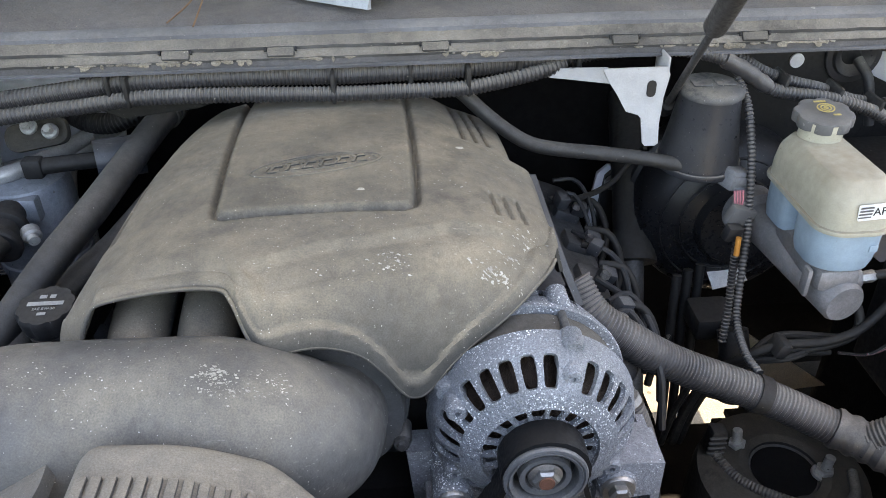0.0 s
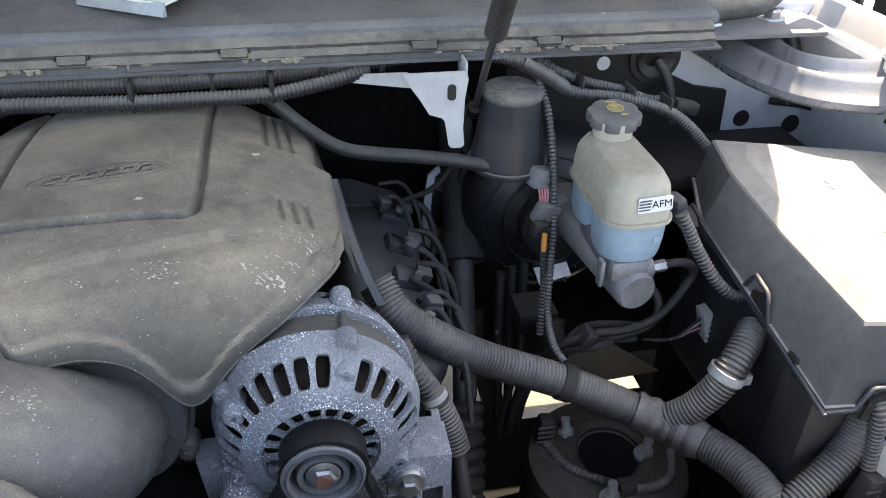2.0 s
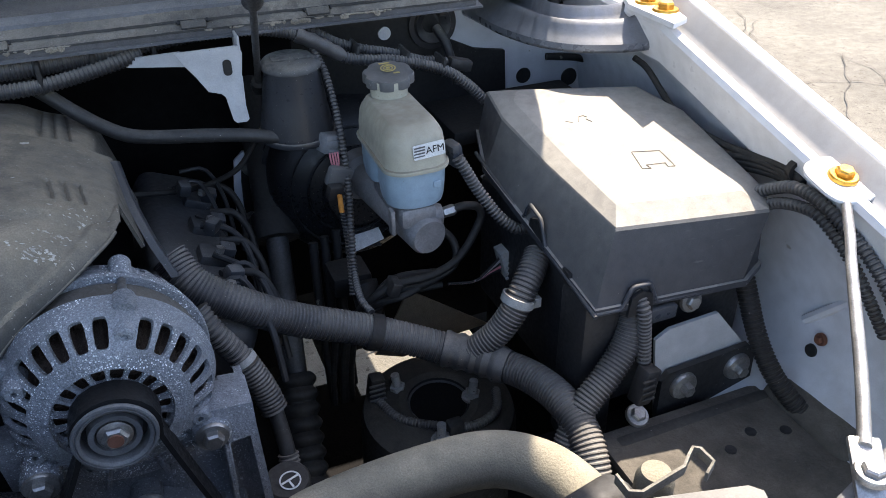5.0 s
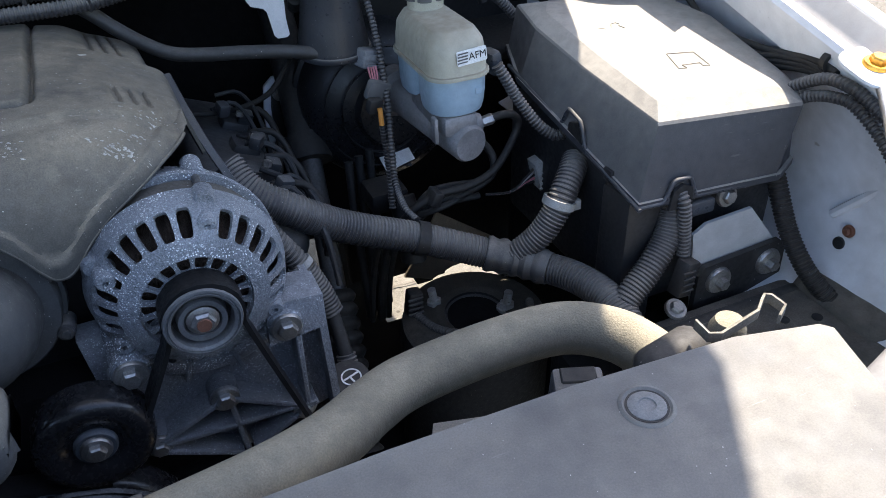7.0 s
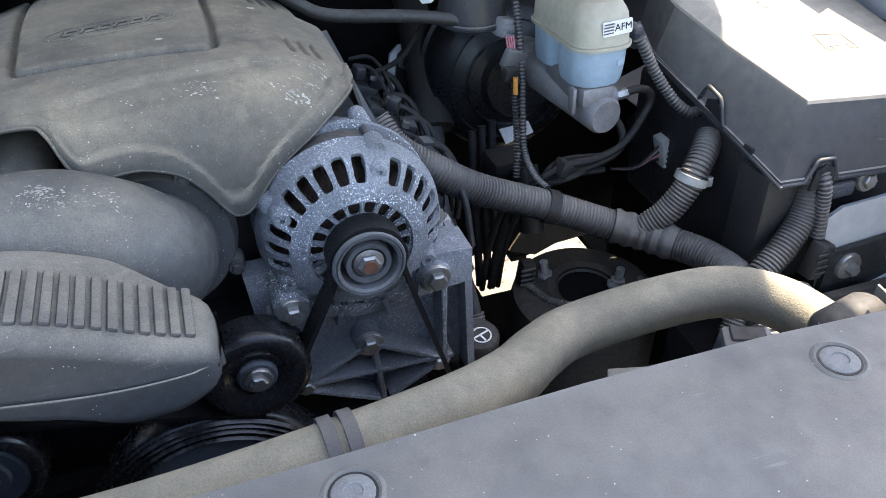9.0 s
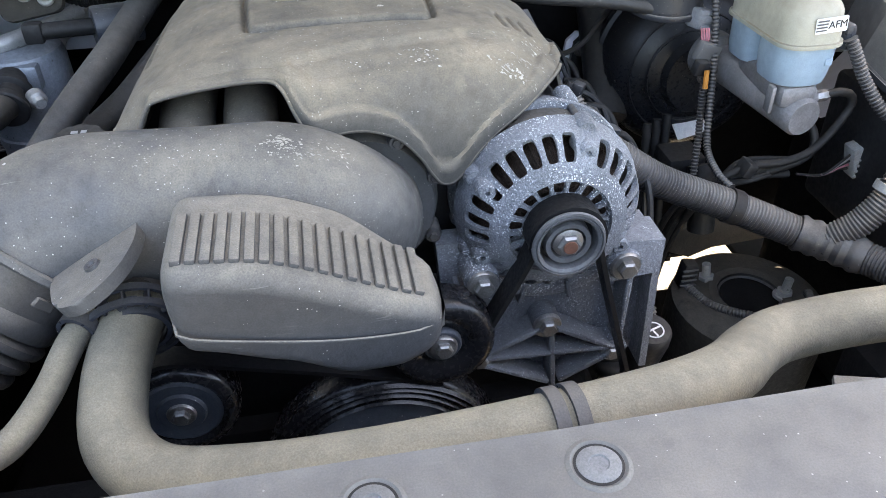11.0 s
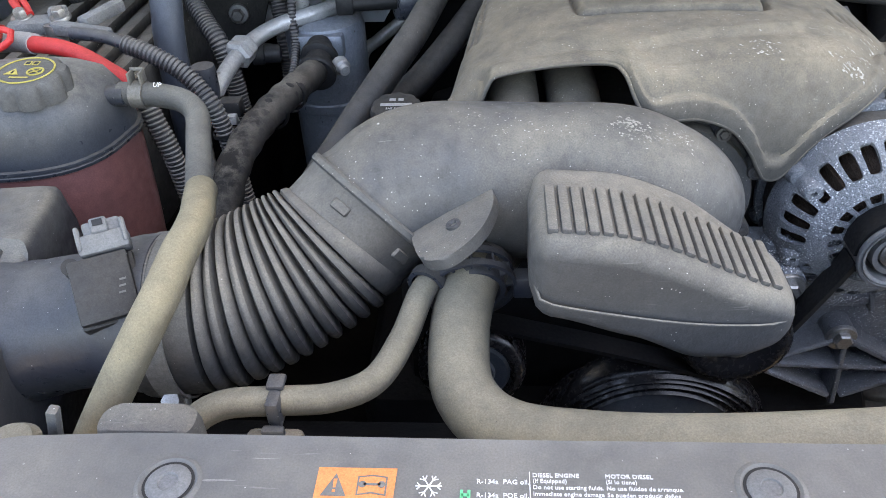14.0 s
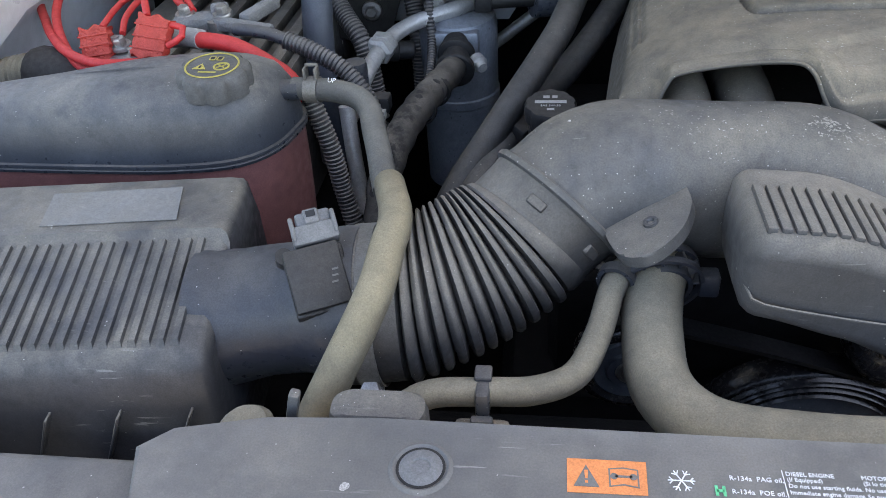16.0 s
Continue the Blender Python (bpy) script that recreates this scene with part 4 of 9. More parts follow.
def air_meter():
    t = thing("air_flow_meter", (-0.37, 0.17, 0.94), "dark plastic air flow meter with a grey plug", "sensor")
    line = spline([(-0.452, 0.159, 0.999), (-0.436, 0.160, 1.0), (-0.42, 0.162, 1.002), (-0.40, 0.164, 1.005), (-0.335, 0.168, 1.011)], 0.008)
    part("housing", sweep(line, [0.050 - 0.004 * smooth01(k / 5) + 0.008 * smooth01((k - 8) / 4) for k in range(len(line))], 40), M_NECK, t)
    u = Vector((0.0328, 0.0149, 0.0011)).normalized()
    n = u.cross(Vector((-0.0118, 0.0304, 0.0282))).normalized()
    v = n.cross(u)
    m = Matrix((u, v, n)).transposed().to_4x4()
    c = Vector((-0.3580, 0.1350, 1.0577))

    def at(a, b, h):
        return c + u * a + v * b + n * h
    part("sensor_lid", rbox(c, (0.0355, 0.0410, 0.008), 0.0016, 2, m=m), M_PLASTIC, t, "black sensor lid")
    part("sensor_base", rbox(at(0.001, -0.001, -0.012), (0.039, 0.043, 0.018), 0.002, 2, m=m), M_PLASTIC, t)
    part("sensor_foot", rbox(at(0.0, 0.0, -0.034), (0.034, 0.036, 0.04), 0.003, 2, m=m), M_AIRBOX, t)
    part("screw_ear", lathe([(0.0, 0.004), (0.0065, 0.003), (0.007, -0.010)], at(0.0205, -0.008, -0.008), n, 20), M_PLASTIC, t)
    part("screw", lathe([(0, 0.0055), (0.003, 0.0055), (0.004, 0.004)], at(0.0205, -0.008, -0.008), n, 14), M_STEEL_DK, t)
    part("screw_ear", lathe([(0.0, 0.004), (0.0055, 0.003), (0.006, -0.010)], at(-0.017, 0.020, -0.008), n, 20), M_PLASTIC, t)
    for k in range(3):
        part("printed_mark", rbox(at(0.010 + 0.001 * k, -0.006 + 0.004 * k, 0.0042), (0.004, 0.0012, 0.0003), 0, m=m), M_SHIELD, t)
    plug = part("plug", rbox(at(0.006, 0.0285, -0.004), (0.030, 0.013, 0.016), 0.002, 2, m=m), M_PLUG, t, "grey electrical plug")
    part("plug_body", rbox(at(0.007, 0.0365, -0.005), (0.023, 0.014, 0.013), 0.002, 2, m=m), M_PLUG, plug)
    for k in (-1, 1):
        part("plug_rail", rbox(at(0.006 + 0.0135 * k, 0.033, 0.002), (0.003, 0.016, 0.006), 0.001, 1, m=m), M_PLUG, plug)
    part("plug_latch", rbox(at(0.006, 0.039, 0.003), (0.010, 0.010, 0.004), 0.001, 1, m=m), M_PLUG, plug)
    # Latch opening's shade is a black block.
    part("latch_gap", rbox(at(0.006, 0.0405, 0.0052), (0.006, 0.004, 0.001), 0, 1, m=m), M_BLACK, plug)
    part("band_edge", lathe([(0.0490, -0.004), (0.0535, -0.004), (0.0535, 0.004), (0.0490, 0.004)], (-0.338, 0.168, 1.0105), (1, 0.06, 0.08), 40, close=True), M_DUCT, t)
    return t


air_meter()


# ---- ribbed resonator cover over the belt ----
def resonator():
    t = thing("resonator_box", (-0.02, 0.18, 0.97), "dusty grey ribbed plastic resonator box", "resonator")
    rings = []
    xs = [-0.0985 + 0.1625 * k / 40 for k in range(41)]

    def top_z(x):
        return 1.092 - 0.002 * smooth01((x + 0.10) / 0.05) - 0.046 * smooth01((x + 0.06) / 0.14)

    def back_y(x):
        return 0.226 - 0.030 * smooth01((x - 0.0) / 0.06)

    def front_y(x):
        return 0.136 - 0.006 * math.sin((x + 0.0985) / 0.1625 * math.pi)

    for k, x in enumerate(xs):
        s = min(x - xs[0], xs[-1] - x)
        shrink = 0.014 - math.sqrt(max(0, 0.014 ** 2 - max(0, 0.014 - s) ** 2))
        zt, zb = top_z(x) - shrink, 1.026 - 0.014 * smooth01((x + 0.09) / 0.07) - 0.016 * smooth01((x + 0.035) / 0.045) + 0.012 * smooth01((x - 0.03) / 0.035) + shrink
        y0, y1 = front_y(x) + shrink, back_y(x) - shrink
        h, w = zt - zb, y1 - y0
        ring = [Vector((x, (y0 + y1) / 2 + p * (1.0 - 0.10 * (0.5 - q / h)) , (zt + zb) / 2 + q)) for p, q in rrect(w, h, 0.014, 6)]
        rings.append(ring)
    part("shell", loft(rings), M_RESON, t)
    part("parting_seam", tube([(-0.0980, 0.160, 1.054), (-0.0935, 0.1395, 1.050), (-0.088, 0.1345, 1.047), (-0.05, 0.1318, 1.041), (0.0, 0.1305, 1.035), (0.045, 0.134, 1.032), (0.060, 0.142, 1.033)], 0.0010, 6), M_RESON, t)
    for k in range(18):
        x = -0.0865 + 0.0079 * k
        y1, y0 = 0.1945 - 0.0025 * k / 17, 0.1455 - 0.002 * math.sin(math.pi * k / 17)
        zt = top_z(x)
        slope = math.degrees(math.atan2(top_z(x + 0.003) - top_z(x - 0.003), 0.006))
        part("rib", rbox((x, (y0 + y1) / 2, zt - 0.0006), (0.0061, y1 - y0, 0.0066), 0.0013, 2, m=pose(0, 0, 0, 0, -slope, 0)), M_RESON, t)
    return t


resonator()


# ---- dried splashes on the covers ----
def splashes(thing_ob, surface, spots, seed):
    """Ragged thin flakes that lie on a surface, round each spot (x, y, spread, count, size)."""
    bm0 = bmesh.new()
    bm0.from_mesh(surface.data)
    bm0.transform(Matrix.Translation(BASE[surface]))
    tree = BVHTree.FromBMesh(bm0)
    bm0.free()
    rng = random.Random(seed)
    for x, y, spread, count, size in spots:
        bm = bmesh.new()
        for k in range(int(count * 2.6)):
            px, py = x + rng.gauss(0, spread), y + rng.gauss(0, spread * 0.55)
            r = size * (0.12 + 0.75 * rng.random() ** 3)
            ring, lean, long = [], rng.uniform(-0.6, 0.6), 1.0 + 1.6 * rng.random()
            for q in range(11):
                a = 2 * math.pi * q / 11
                rr = r * (0.35 + 1.0 * rng.random())
                dx, dy = rr * long * math.cos(a), rr * math.sin(a)
                hit_at, nrm, _, _ = tree.ray_cast(Vector((px + dx * math.cos(lean) - dy * math.sin(lean), py + dx * math.sin(lean) + dy * math.cos(lean), 1.4)), Vector((0, 0, -1)))
                if hit_at is None or nrm.z < 0.2:
                    break
                ring.append(bm.verts.new(hit_at + nrm * 0.0004))
            if len(ring) == 11:
                bm.faces.new(ring)
        if bm.faces:
            tagged(part("dried_splash", bm, M_SPLASH, thing_ob, smooth=False), "white dried splash marks", kind="stuff")
        else:
            bm.free()


for ob in list(scene.objects):
    if ob.name == "shell" and ob.parent.name == "engine_cover":
        splashes(ob.parent, ob, [(0.157, 0.362, 0.008, 26, 0.0016), (0.172, 0.380, 0.008, 14, 0.0014), (0.083, 0.352, 0.008, 26, 0.0010), (0.076, 0.360, 0.004, 12, 0.0007), (0.02, 0.345, 0.02, 16, 0.0008), (0.132, 0.462, 0.014, 12, 0.0010),
                                 (0.185, 0.41, 0.010, 18, 0.0013), (0.04, 0.42, 0.04, 20, 0.0006), (0.14, 0.40, 0.03, 24, 0.0006)], 5)
    if ob.name == "elbow":
        splashes(ob.parent, ob, [(-0.030, 0.264, 0.005, 40, 0.0013), (-0.022, 0.256, 0.008, 50, 0.0009), (-0.10, 0.26, 0.02, 24, 0.0007), (0.002, 0.262, 0.010, 40, 0.0007), (-0.06, 0.285, 0.03, 40, 0.0005), (-0.14, 0.27, 0.02, 20, 0.0006)], 6)


# ---- alternator and belt drive ----
M_PULLEY = material("worn_black_pulley", (0.016, 0.016, 0.018), 0.24, vary=0.2, scale=60, bump=0.05)

M_PULLEY_ST = material("worn_grey_pulley_steel", (0.13, 0.134, 0.142), 0.42, metal=0.3, vary=0.25, scale=60, dust=0.1, bump=0.1)
AX = Vector((0.183, 0.0, 0.986))


def turned(r, a, y, o):
    return Vector((o.x + r * math.cos(a), y, o.z + r * math.sin(a)))


def slotted(parent, name, profile, bands, mat, thick, o, label="", steps=6):
    """A turned shell, (radius, y) pairs by rising radius, with rings of rounded windows. bands: (r0, r1, count, turn, share of the
    tile that is open, set of plain tiles)."""
    rs, ys = [p[0] for p in profile], [p[1] for p in profile]
    bm = bmesh.new()

    def at(r, a):
        return bm.verts.new(turned(r, a, float(np.interp(r, rs, ys)), o))
    edge = rs[0]
    for r0, r1, count, turn, open_share, plain in bands + [(rs[-1], rs[-1], bands[-1][2], bands[-1][3], 0, ())]:
        rows = max(1, int((r0 - edge) / 0.004))
        seg = count * steps
        grid = [[at(edge + (r0 - edge) * i / rows, radians(turn) + 2 * math.pi * k / seg) for k in range(seg)] for i in range(rows + 1)]
        for g0, g1 in zip(grid, grid[1:]):
            for k in range(seg):
                bm.faces.new((g0[k], g0[(k + 1) % seg], g1[(k + 1) % seg], g1[k]))
        edge = r1
        for c in range(count if r1 > r0 else 0):
            a0, da = radians(turn) + 2 * math.pi * c / count, 2 * math.pi / count
            rim_uv = [(k / steps, 0.0) for k in range(steps)] + [(1.0, k / 4) for k in range(4)] + [(1 - k / steps, 1.0) for k in range(steps)] + [(0.0, 1 - k / 4) for k in range(4)]
            ring = [at(r0 + (r1 - r0) * v, a0 + da * u) for u, v in rim_uv]
            inner = []
            for u, v in rim_uv:
                du, dv = u - 0.5, v - 0.5
                k = (abs(2 * du) ** 5 + abs(2 * dv) ** 5) ** (-1 / 5)
                inner.append(at(r0 + (r1 - r0) * (0.5 + dv * k * 0.90), a0 + da * (0.5 + du * k * open_share)))
            n = len(ring)
            for k in range(n):
                bm.faces.new((ring[k], ring[(k + 1) % n], inner[(k + 1) % n], inner[k]))
            if c in plain:
                bm.faces.new(inner)
    bmesh.ops.remove_doubles(bm, verts=bm.verts[:], dist=0.00005)
    bmesh.ops.recalc_face_normals(bm, faces=bm.faces[:])
    bmesh.ops.solidify(bm, geom=bm.faces[:], thickness=thick)
    return part(name, bm, mat, parent, label)


def alternator():
    t = thing("alternator", (0.184, 0.33, 0.90), "speckled cast aluminium alternator with a black pulley", "alternator")
    front = [(0.021, 0.2885), (0.040, 0.2890), (0.050, 0.2915), (0.0575, 0.2955), (0.0635, 0.3005), (0.0690, 0.3070), (0.0735, 0.3150), (0.0758, 0.3230), (0.0764, 0.3300)]
    slotted(t, "front_housing", front, [(0.0300, 0.0428, 18, 4.0, 0.74, set()), (0.0555, 0.0722, 28, 1.0, 0.68, {5, 15, 25})], M_ALU, -0.0042, AX)
    for b, r in ((71, 0.0650), (150, 0.0685), (205, 0.068), (330, 0.068)):
        a = radians(b)
        p = turned(r, a, 0.2985, AX)
        part("boss", lathe([(0.0022, 0.0015), (0.0024, -0.0035), (0.0062, -0.0035), (0.0078, -0.0015), (0.0090, 0.020)], p, (0, 1, 0), 20), M_ALU, t)
    # Black dot holds the dimple's shade.
    part("dimple", lathe([(0.0, 0.0), (0.0026, 0.0), (0.0030, 0.0008)], turned(0.0485, radians(72), 0.2898, AX), (0, 1, 0), 14), M_BLACK, t)
    rng = random.Random(4)
    for k in range(16):
        a = radians(164 - 5.4 * k)
        p = turned(0.0482, a, 0.2903, AX)
        part("cast_mark", rbox(p, (0.0016 + 0.0014 * rng.random(), 0.0012, 0.0044), 0.0005, 1, m=pose(0, 0, 0, 0, 90 - math.degrees(a) + rng.uniform(-16, 16), 0)), M_ALU, t)
    for k in range(14):
        a = radians(205 + 10 * k)
        part("lower_fin", rbox(turned(0.0475, a, 0.296, AX), (0.0105, 0.014, 0.0040), 0.0008, 1, m=pose(0, 0, 0, 0, -math.degrees(a), 0)), M_ALU, t)
    part("stator_ring", lathe([(0.060, 0.3310), (0.0735, 0.3310), (0.0735, 0.3560), (0.060, 0.3560)], (AX.x, 0, AX.z), (0, 1, 0), 72), M_STATOR, t, "dark rusty laminated stator ring")
    rear = [(0.0, 0.4150), (0.040, 0.4140), (0.0590, 0.4060), (0.0690, 0.3930), (0.0745, 0.3790), (0.0772, 0.3690), (0.0778, 0.3580)]
    slotted(t, "rear_housing", rear, [(0.0660, 0.0760, 34, 0.0, 0.60, set())], M_ALU, 0.004, AX)
    part("rear_lip", lathe([(0.0735, 0.3565), (0.0795, 0.3570), (0.0805, 0.3600), (0.0795, 0.3635), (0.0740, 0.3640)], (AX.x, 0, AX.z), (0, 1, 0), 72), M_ALU, t)
    part("winding", join(lathe([(0.020, 0.300), (0.050, 0.3015), (0.060, 0.312), (0.066, 0.322), (0.066, 0.338), (0.03, 0.338)], (AX.x, 0, AX.z), (0, 1, 0), 56, wave=(28, 0.10, 0.05)),
                         lathe([(0.030, 0.360), (0.066, 0.360), (0.064, 0.385), (0.03, 0.395)], (AX.x, 0, AX.z), (0, 1, 0), 56, wave=(28, 0.10, 0.05))), M_COPPER, t, "dark copper windings")
    for a in (71, 150, 205, 330):
        p = turned(0.0755, radians(a), 0.345, AX)
        lug = turned(0.0765, radians(a), 0.322, AX)
        part("through_bolt", tube([p + Vector((0, -0.030, 0)), p + Vector((0, 0.030, 0))], 0.0034, 10, 0.02), M_STEEL_DK, t)
        part("bolt_lug", lathe([(0.0, -0.009), (0.0065, -0.009), (0.0085, -0.005), (0.0090, 0.008), (0.0, 0.008)], lug, (0, 1, 0), 18), M_ALU, t)
        part("bolt_lug", lathe([(0.0, -0.003), (0.0070, -0.003), (0.0088, 0.0), (0.0088, 0.020), (0.0, 0.020)], p + Vector((0, 0.018, 0)), (0, 1, 0), 18), M_ALU, t)
    for name, p in (("ear", Vector((0.248, 0.305, 0.933))), ("ear", Vector((0.120, 0.300, 0.935)))):
        part(name, join(lathe([(0.014, -0.012), (0.0155, -0.010), (0.0155, 0.03), (0.010, 0.03)], p, (0, 1, 0), 24), rbox((p + AX) / 2 + Vector((0, 0.165, 0)), (abs(p.x - AX.x), 0.03, 0.03), 0.006, m=pose(0, 0, 0, 0, -38 if p.x < AX.x else 38, 0))), M_ALU, t)
        hex_bolt(p + Vector((0, -0.013, 0)), (0, -1, 0), M_STEEL, t, 0.0088, 0.009)
    stud = Vector((0.209, 0.352, 1.046))
    part("stud", tube([stud - Vector((0, 0, 0.01)), stud + Vector((0, -0.004, 0.007))], 0.0036, 10, 0.004), M_STEEL, t)
    pul = part("pulley", lathe([(0.0, 0.010), (0.0135, 0.010), (0.0145, 0.0035), (0.0185, 0.0030), (0.0195, 0.0150), (0.0228, 0.0150), (0.0238, 0.0015), (0.0262, 0.0), (0.0268, 0.0015), (0.0275, 0.0015), (0.0280, 0.0), (0.0298, 0.0004), (0.0305, 0.0025), (0.0288, 0.005), (0.0288, 0.027), (0.0302, 0.029), (0.030, 0.031), (0.015, 0.032)], (AX.x, 0.2605, AX.z), (0, 1, 0), 64), M_PULLEY_ST, t, "dark steel grooved pulley")
    # Black ring puts shade into the bottom of the groove.
    part("pulley_well", lathe([(0.0190, 0.0145), (0.0232, 0.0145), (0.0232, 0.0135), (0.0190, 0.0135)], (AX.x, 0.2605, AX.z), (0, 1, 0), 48, close=True), M_BLACK, pul)
    part("hub_nut", join(lathe([(0.0, 0.0), (0.0080, 0.0), (0.0100, 0.002), (0.0100, 0.012)], (AX.x, 0.2585, AX.z), (0, 1, 0), 6), lathe([(0.0085, 0.0025), (0.0125, 0.0045), (0.0132, 0.012)], (AX.x, 0.2600, AX.z), (0, 1, 0), 28)), M_STEEL, pul)
    part("hub_end", lathe([(0.0, -0.0010), (0.0056, -0.0010), (0.0062, 0.004)], (AX.x, 0.2583, AX.z), (0, 1, 0), 20), M_RUST, pul, "rusty shaft end")
    return t


M_STATOR = material("dark_stator_laminations", (0.065, 0.060, 0.055), 0.6, metal=0.2, vary=0.3, scale=60, dust=0.35, dust_color=(0.22, 0.20, 0.17), bump=0.4, bump_scale=300, specks=0.1)
alternator()


def bracket():
    t = thing("alternator_bracket", (0.19, 0.33, 0.80), "dark cast aluminium bracket with ribs and bolts", "bracket")
    plate = [(0.086, 0.955), (0.092, 0.885), (0.112, 0.83), (0.185, 0.775), (0.280, 0.805), (0.282, 0.948), (0.262, 0.950), (0.245, 0.930), (0.215, 0.922), (0.16, 0.922), (0.135, 0.930), (0.120, 0.955)]
    m = Matrix(((1, 0, 0, 0), (0, 0, 1, 0), (0, 1, 0, 0), (0, 0, 0, 1)))
    part("plate", prism(plate, 0.323, 0.346, 0.0, m), M_ALU_DK, t)
    part("right_wall", prism([(0.2765, 0.9465), (0.2835, 0.9465), (0.2880, 0.80), (0.2810, 0.80)], 0.2990, 0.3565, 0.0, m), M_ALU_DK, t)
    part("right_pad", prism([(0.232, 0.912), (0.234, 0.946), (0.252, 0.955), (0.284, 0.953), (0.284, 0.918)], 0.298, 0.335, 0.0, m), M_ALU_DK, t)

    def rib(a, b, w=0.0055, d0=0.298):
        a, b = Vector((a[0], 0, a[1])), Vector((b[0], 0, b[1]))
        mid, L = (a + b) / 2, (b - a).length
        ang = math.degrees(math.atan2((b - a).z, (b - a).x))
        part("rib", rbox((mid.x, (d0 + 0.346) / 2, mid.z), (L, 0.346 - d0, w), 0.0014, 1, m=pose(0, 0, 0, 0, -ang, 0)), M_ALU_DK, t)
    for a, b in (((0.186, 0.868), (0.117, 0.836)), ((0.186, 0.868), (0.250, 0.83)), ((0.188, 0.868), (0.195, 0.785)), ((0.117, 0.836), (0.265, 0.83)),
                 ((0.117, 0.832), (0.19, 0.795)), ((0.265, 0.83), (0.20, 0.795)), ((0.258, 0.93), (0.256, 0.83)), ((0.102, 0.92), (0.117, 0.836))):
        rib(a, b)
    curve = [Vector((0.186 + 0.080 * math.cos(radians(a)), 0.318, 0.986 + 0.082 * math.sin(radians(a)))) for a in range(215, 330, 7)]
    part("saddle", sweep(curve, [0.0085] * len(curve), 10, flat=1.6), M_ALU, t)
    for a in (232, 256, 284, 308):
        part("saddle_gusset", rbox(turned(0.088, radians(a), 0.326, AX), (0.020, 0.036, 0.0045), 0.001, 1, m=pose(0, 0, 0, 0, -a, 0)), M_ALU_DK, t)
    for p, r in (((0.185, 0.303, 0.866), 0.0085), ((0.122, 0.303, 0.835), 0.0075), ((0.252, 0.305, 0.822), 0.0075)):
        part("boss", lathe([(0.013, 0.0), (0.014, 0.03), (0.010, 0.03)], p, (0, 1, 0), 20), M_ALU_DK, t)
        hex_bolt((p[0], p[1] - 0.001, p[2]), (0, -1, 0), M_STEEL, t, r, 0.008)
    return t


bracket()


M_FACE = material("worn_pulley_face", (0.10, 0.115, 0.14), 0.42, metal=0.3, vary=0.3, dust=0.15, dust_color=(0.2, 0.18, 0.15), specks=0.15, scale=60, bump=0.1)


def belt_pulley(name, at, r, width, label, dish=0.6, face=0.5):
    t = thing(name, (at[0], at[1] + width, at[2] - r), label, "pulley")
    part("wheel", lathe([(0.0, 0.004), (0.012, 0.004), (0.013, 0.006), (r * dish, 0.006), (r * (dish + 0.06), 0.0045), (r * (dish + 0.14), 0.0005), (r * 0.80, -0.0015), (r * 0.90, 0.0), (r * 0.965, 0.003), (r * 0.995, 0.008), (r, width), (r * 0.5, width)], at, (0, 1, 0), 56), M_PULLEY, t)
    f = face * r
    part("face_plate", lathe([(0.0, -0.001), (f * 0.55, -0.001), (f * 0.60, 0.002), (f * 0.9, 0.0005), (f, 0.003), (f, 0.006)], at, (0, 1, 0), 48), M_FACE, t, "worn blue-grey steel face")
    hex_bolt((at[0], at[1] - 0.001, at[2]), (0, -1, 0), M_STEEL, t, 0.0078, 0.007)
    return t


belt_pulley("tensioner_pulley", (0.081, 0.262, 0.894), 0.0465, 0.028, "smooth black tensioner pulley on a steel bolt", 0.42, 0.36)
belt_pulley("idler_pulley", (-0.140, 0.262, 0.857), 0.048, 0.026, "small dark idler pulley with a steel bolt", 0.6, 0.72)
crank = belt_pulley("crank_pulley", (0.028, 0.268, 0.746), 0.110, 0.03, "large black crank pulley", 0.82, 0.88)
for r in (0.106, 0.1005, 0.094, 0.086):
    part("pulley_ring", lathe([(r - 0.0022, 0.001), (r, -0.0022), (r + 0.0022, 0.001), (r, 0.004)], (0.028, 0.266, 0.746), (0, 1, 0), 96, close=True), M_PULLEY, crank)


def belt(pts, label):
    line = spline(pts, 0.01)
    bm = bmesh.new()
    rows = []
    for i, p in enumerate(line):
        t = (line[min(i + 1, len(line) - 1)] - line[max(0, i - 1)]).normalized()
        n = t.cross(Vector((0, 1, 0))).normalized()
        rows.append([p + n * 0.002 + Vector((0, -0.011, 0)), p + n * 0.002 + Vector((0, 0.011, 0)), p - n * 0.002 + Vector((0, 0.011, 0)), p - n * 0.002 + Vector((0, -0.011, 0))])
    return loft(rows)


B = thing("drive_belt", (0.1, 0.277, 0.80), "black rubber serpentine drive belt", "belt")
part("left_run", belt([(0.156, 0.277, 0.975), (0.148, 0.277, 0.955), (0.114, 0.277, 0.885)], ""), M_BELT, B)
part("right_run", belt([(0.2135, 0.277, 0.982), (0.216, 0.277, 0.96), (0.262, 0.277, 0.80)], ""), M_BELT, B)
part("pulley_wrap", belt([(0.184 + 0.0305 * math.cos(radians(a)), 0.277, 0.986 + 0.0305 * math.sin(radians(a))) for a in range(-10, 200, 15)], ""), M_BELT, B)
part("top_run", belt([(-0.175, 0.277, 0.893), (-0.158, 0.277, 0.9035), (-0.136, 0.277, 0.9070), (-0.08, 0.277, 0.8930), (0.0, 0.277, 0.8710), (0.081, 0.277, 0.8455)], ""), M_BELT, B)


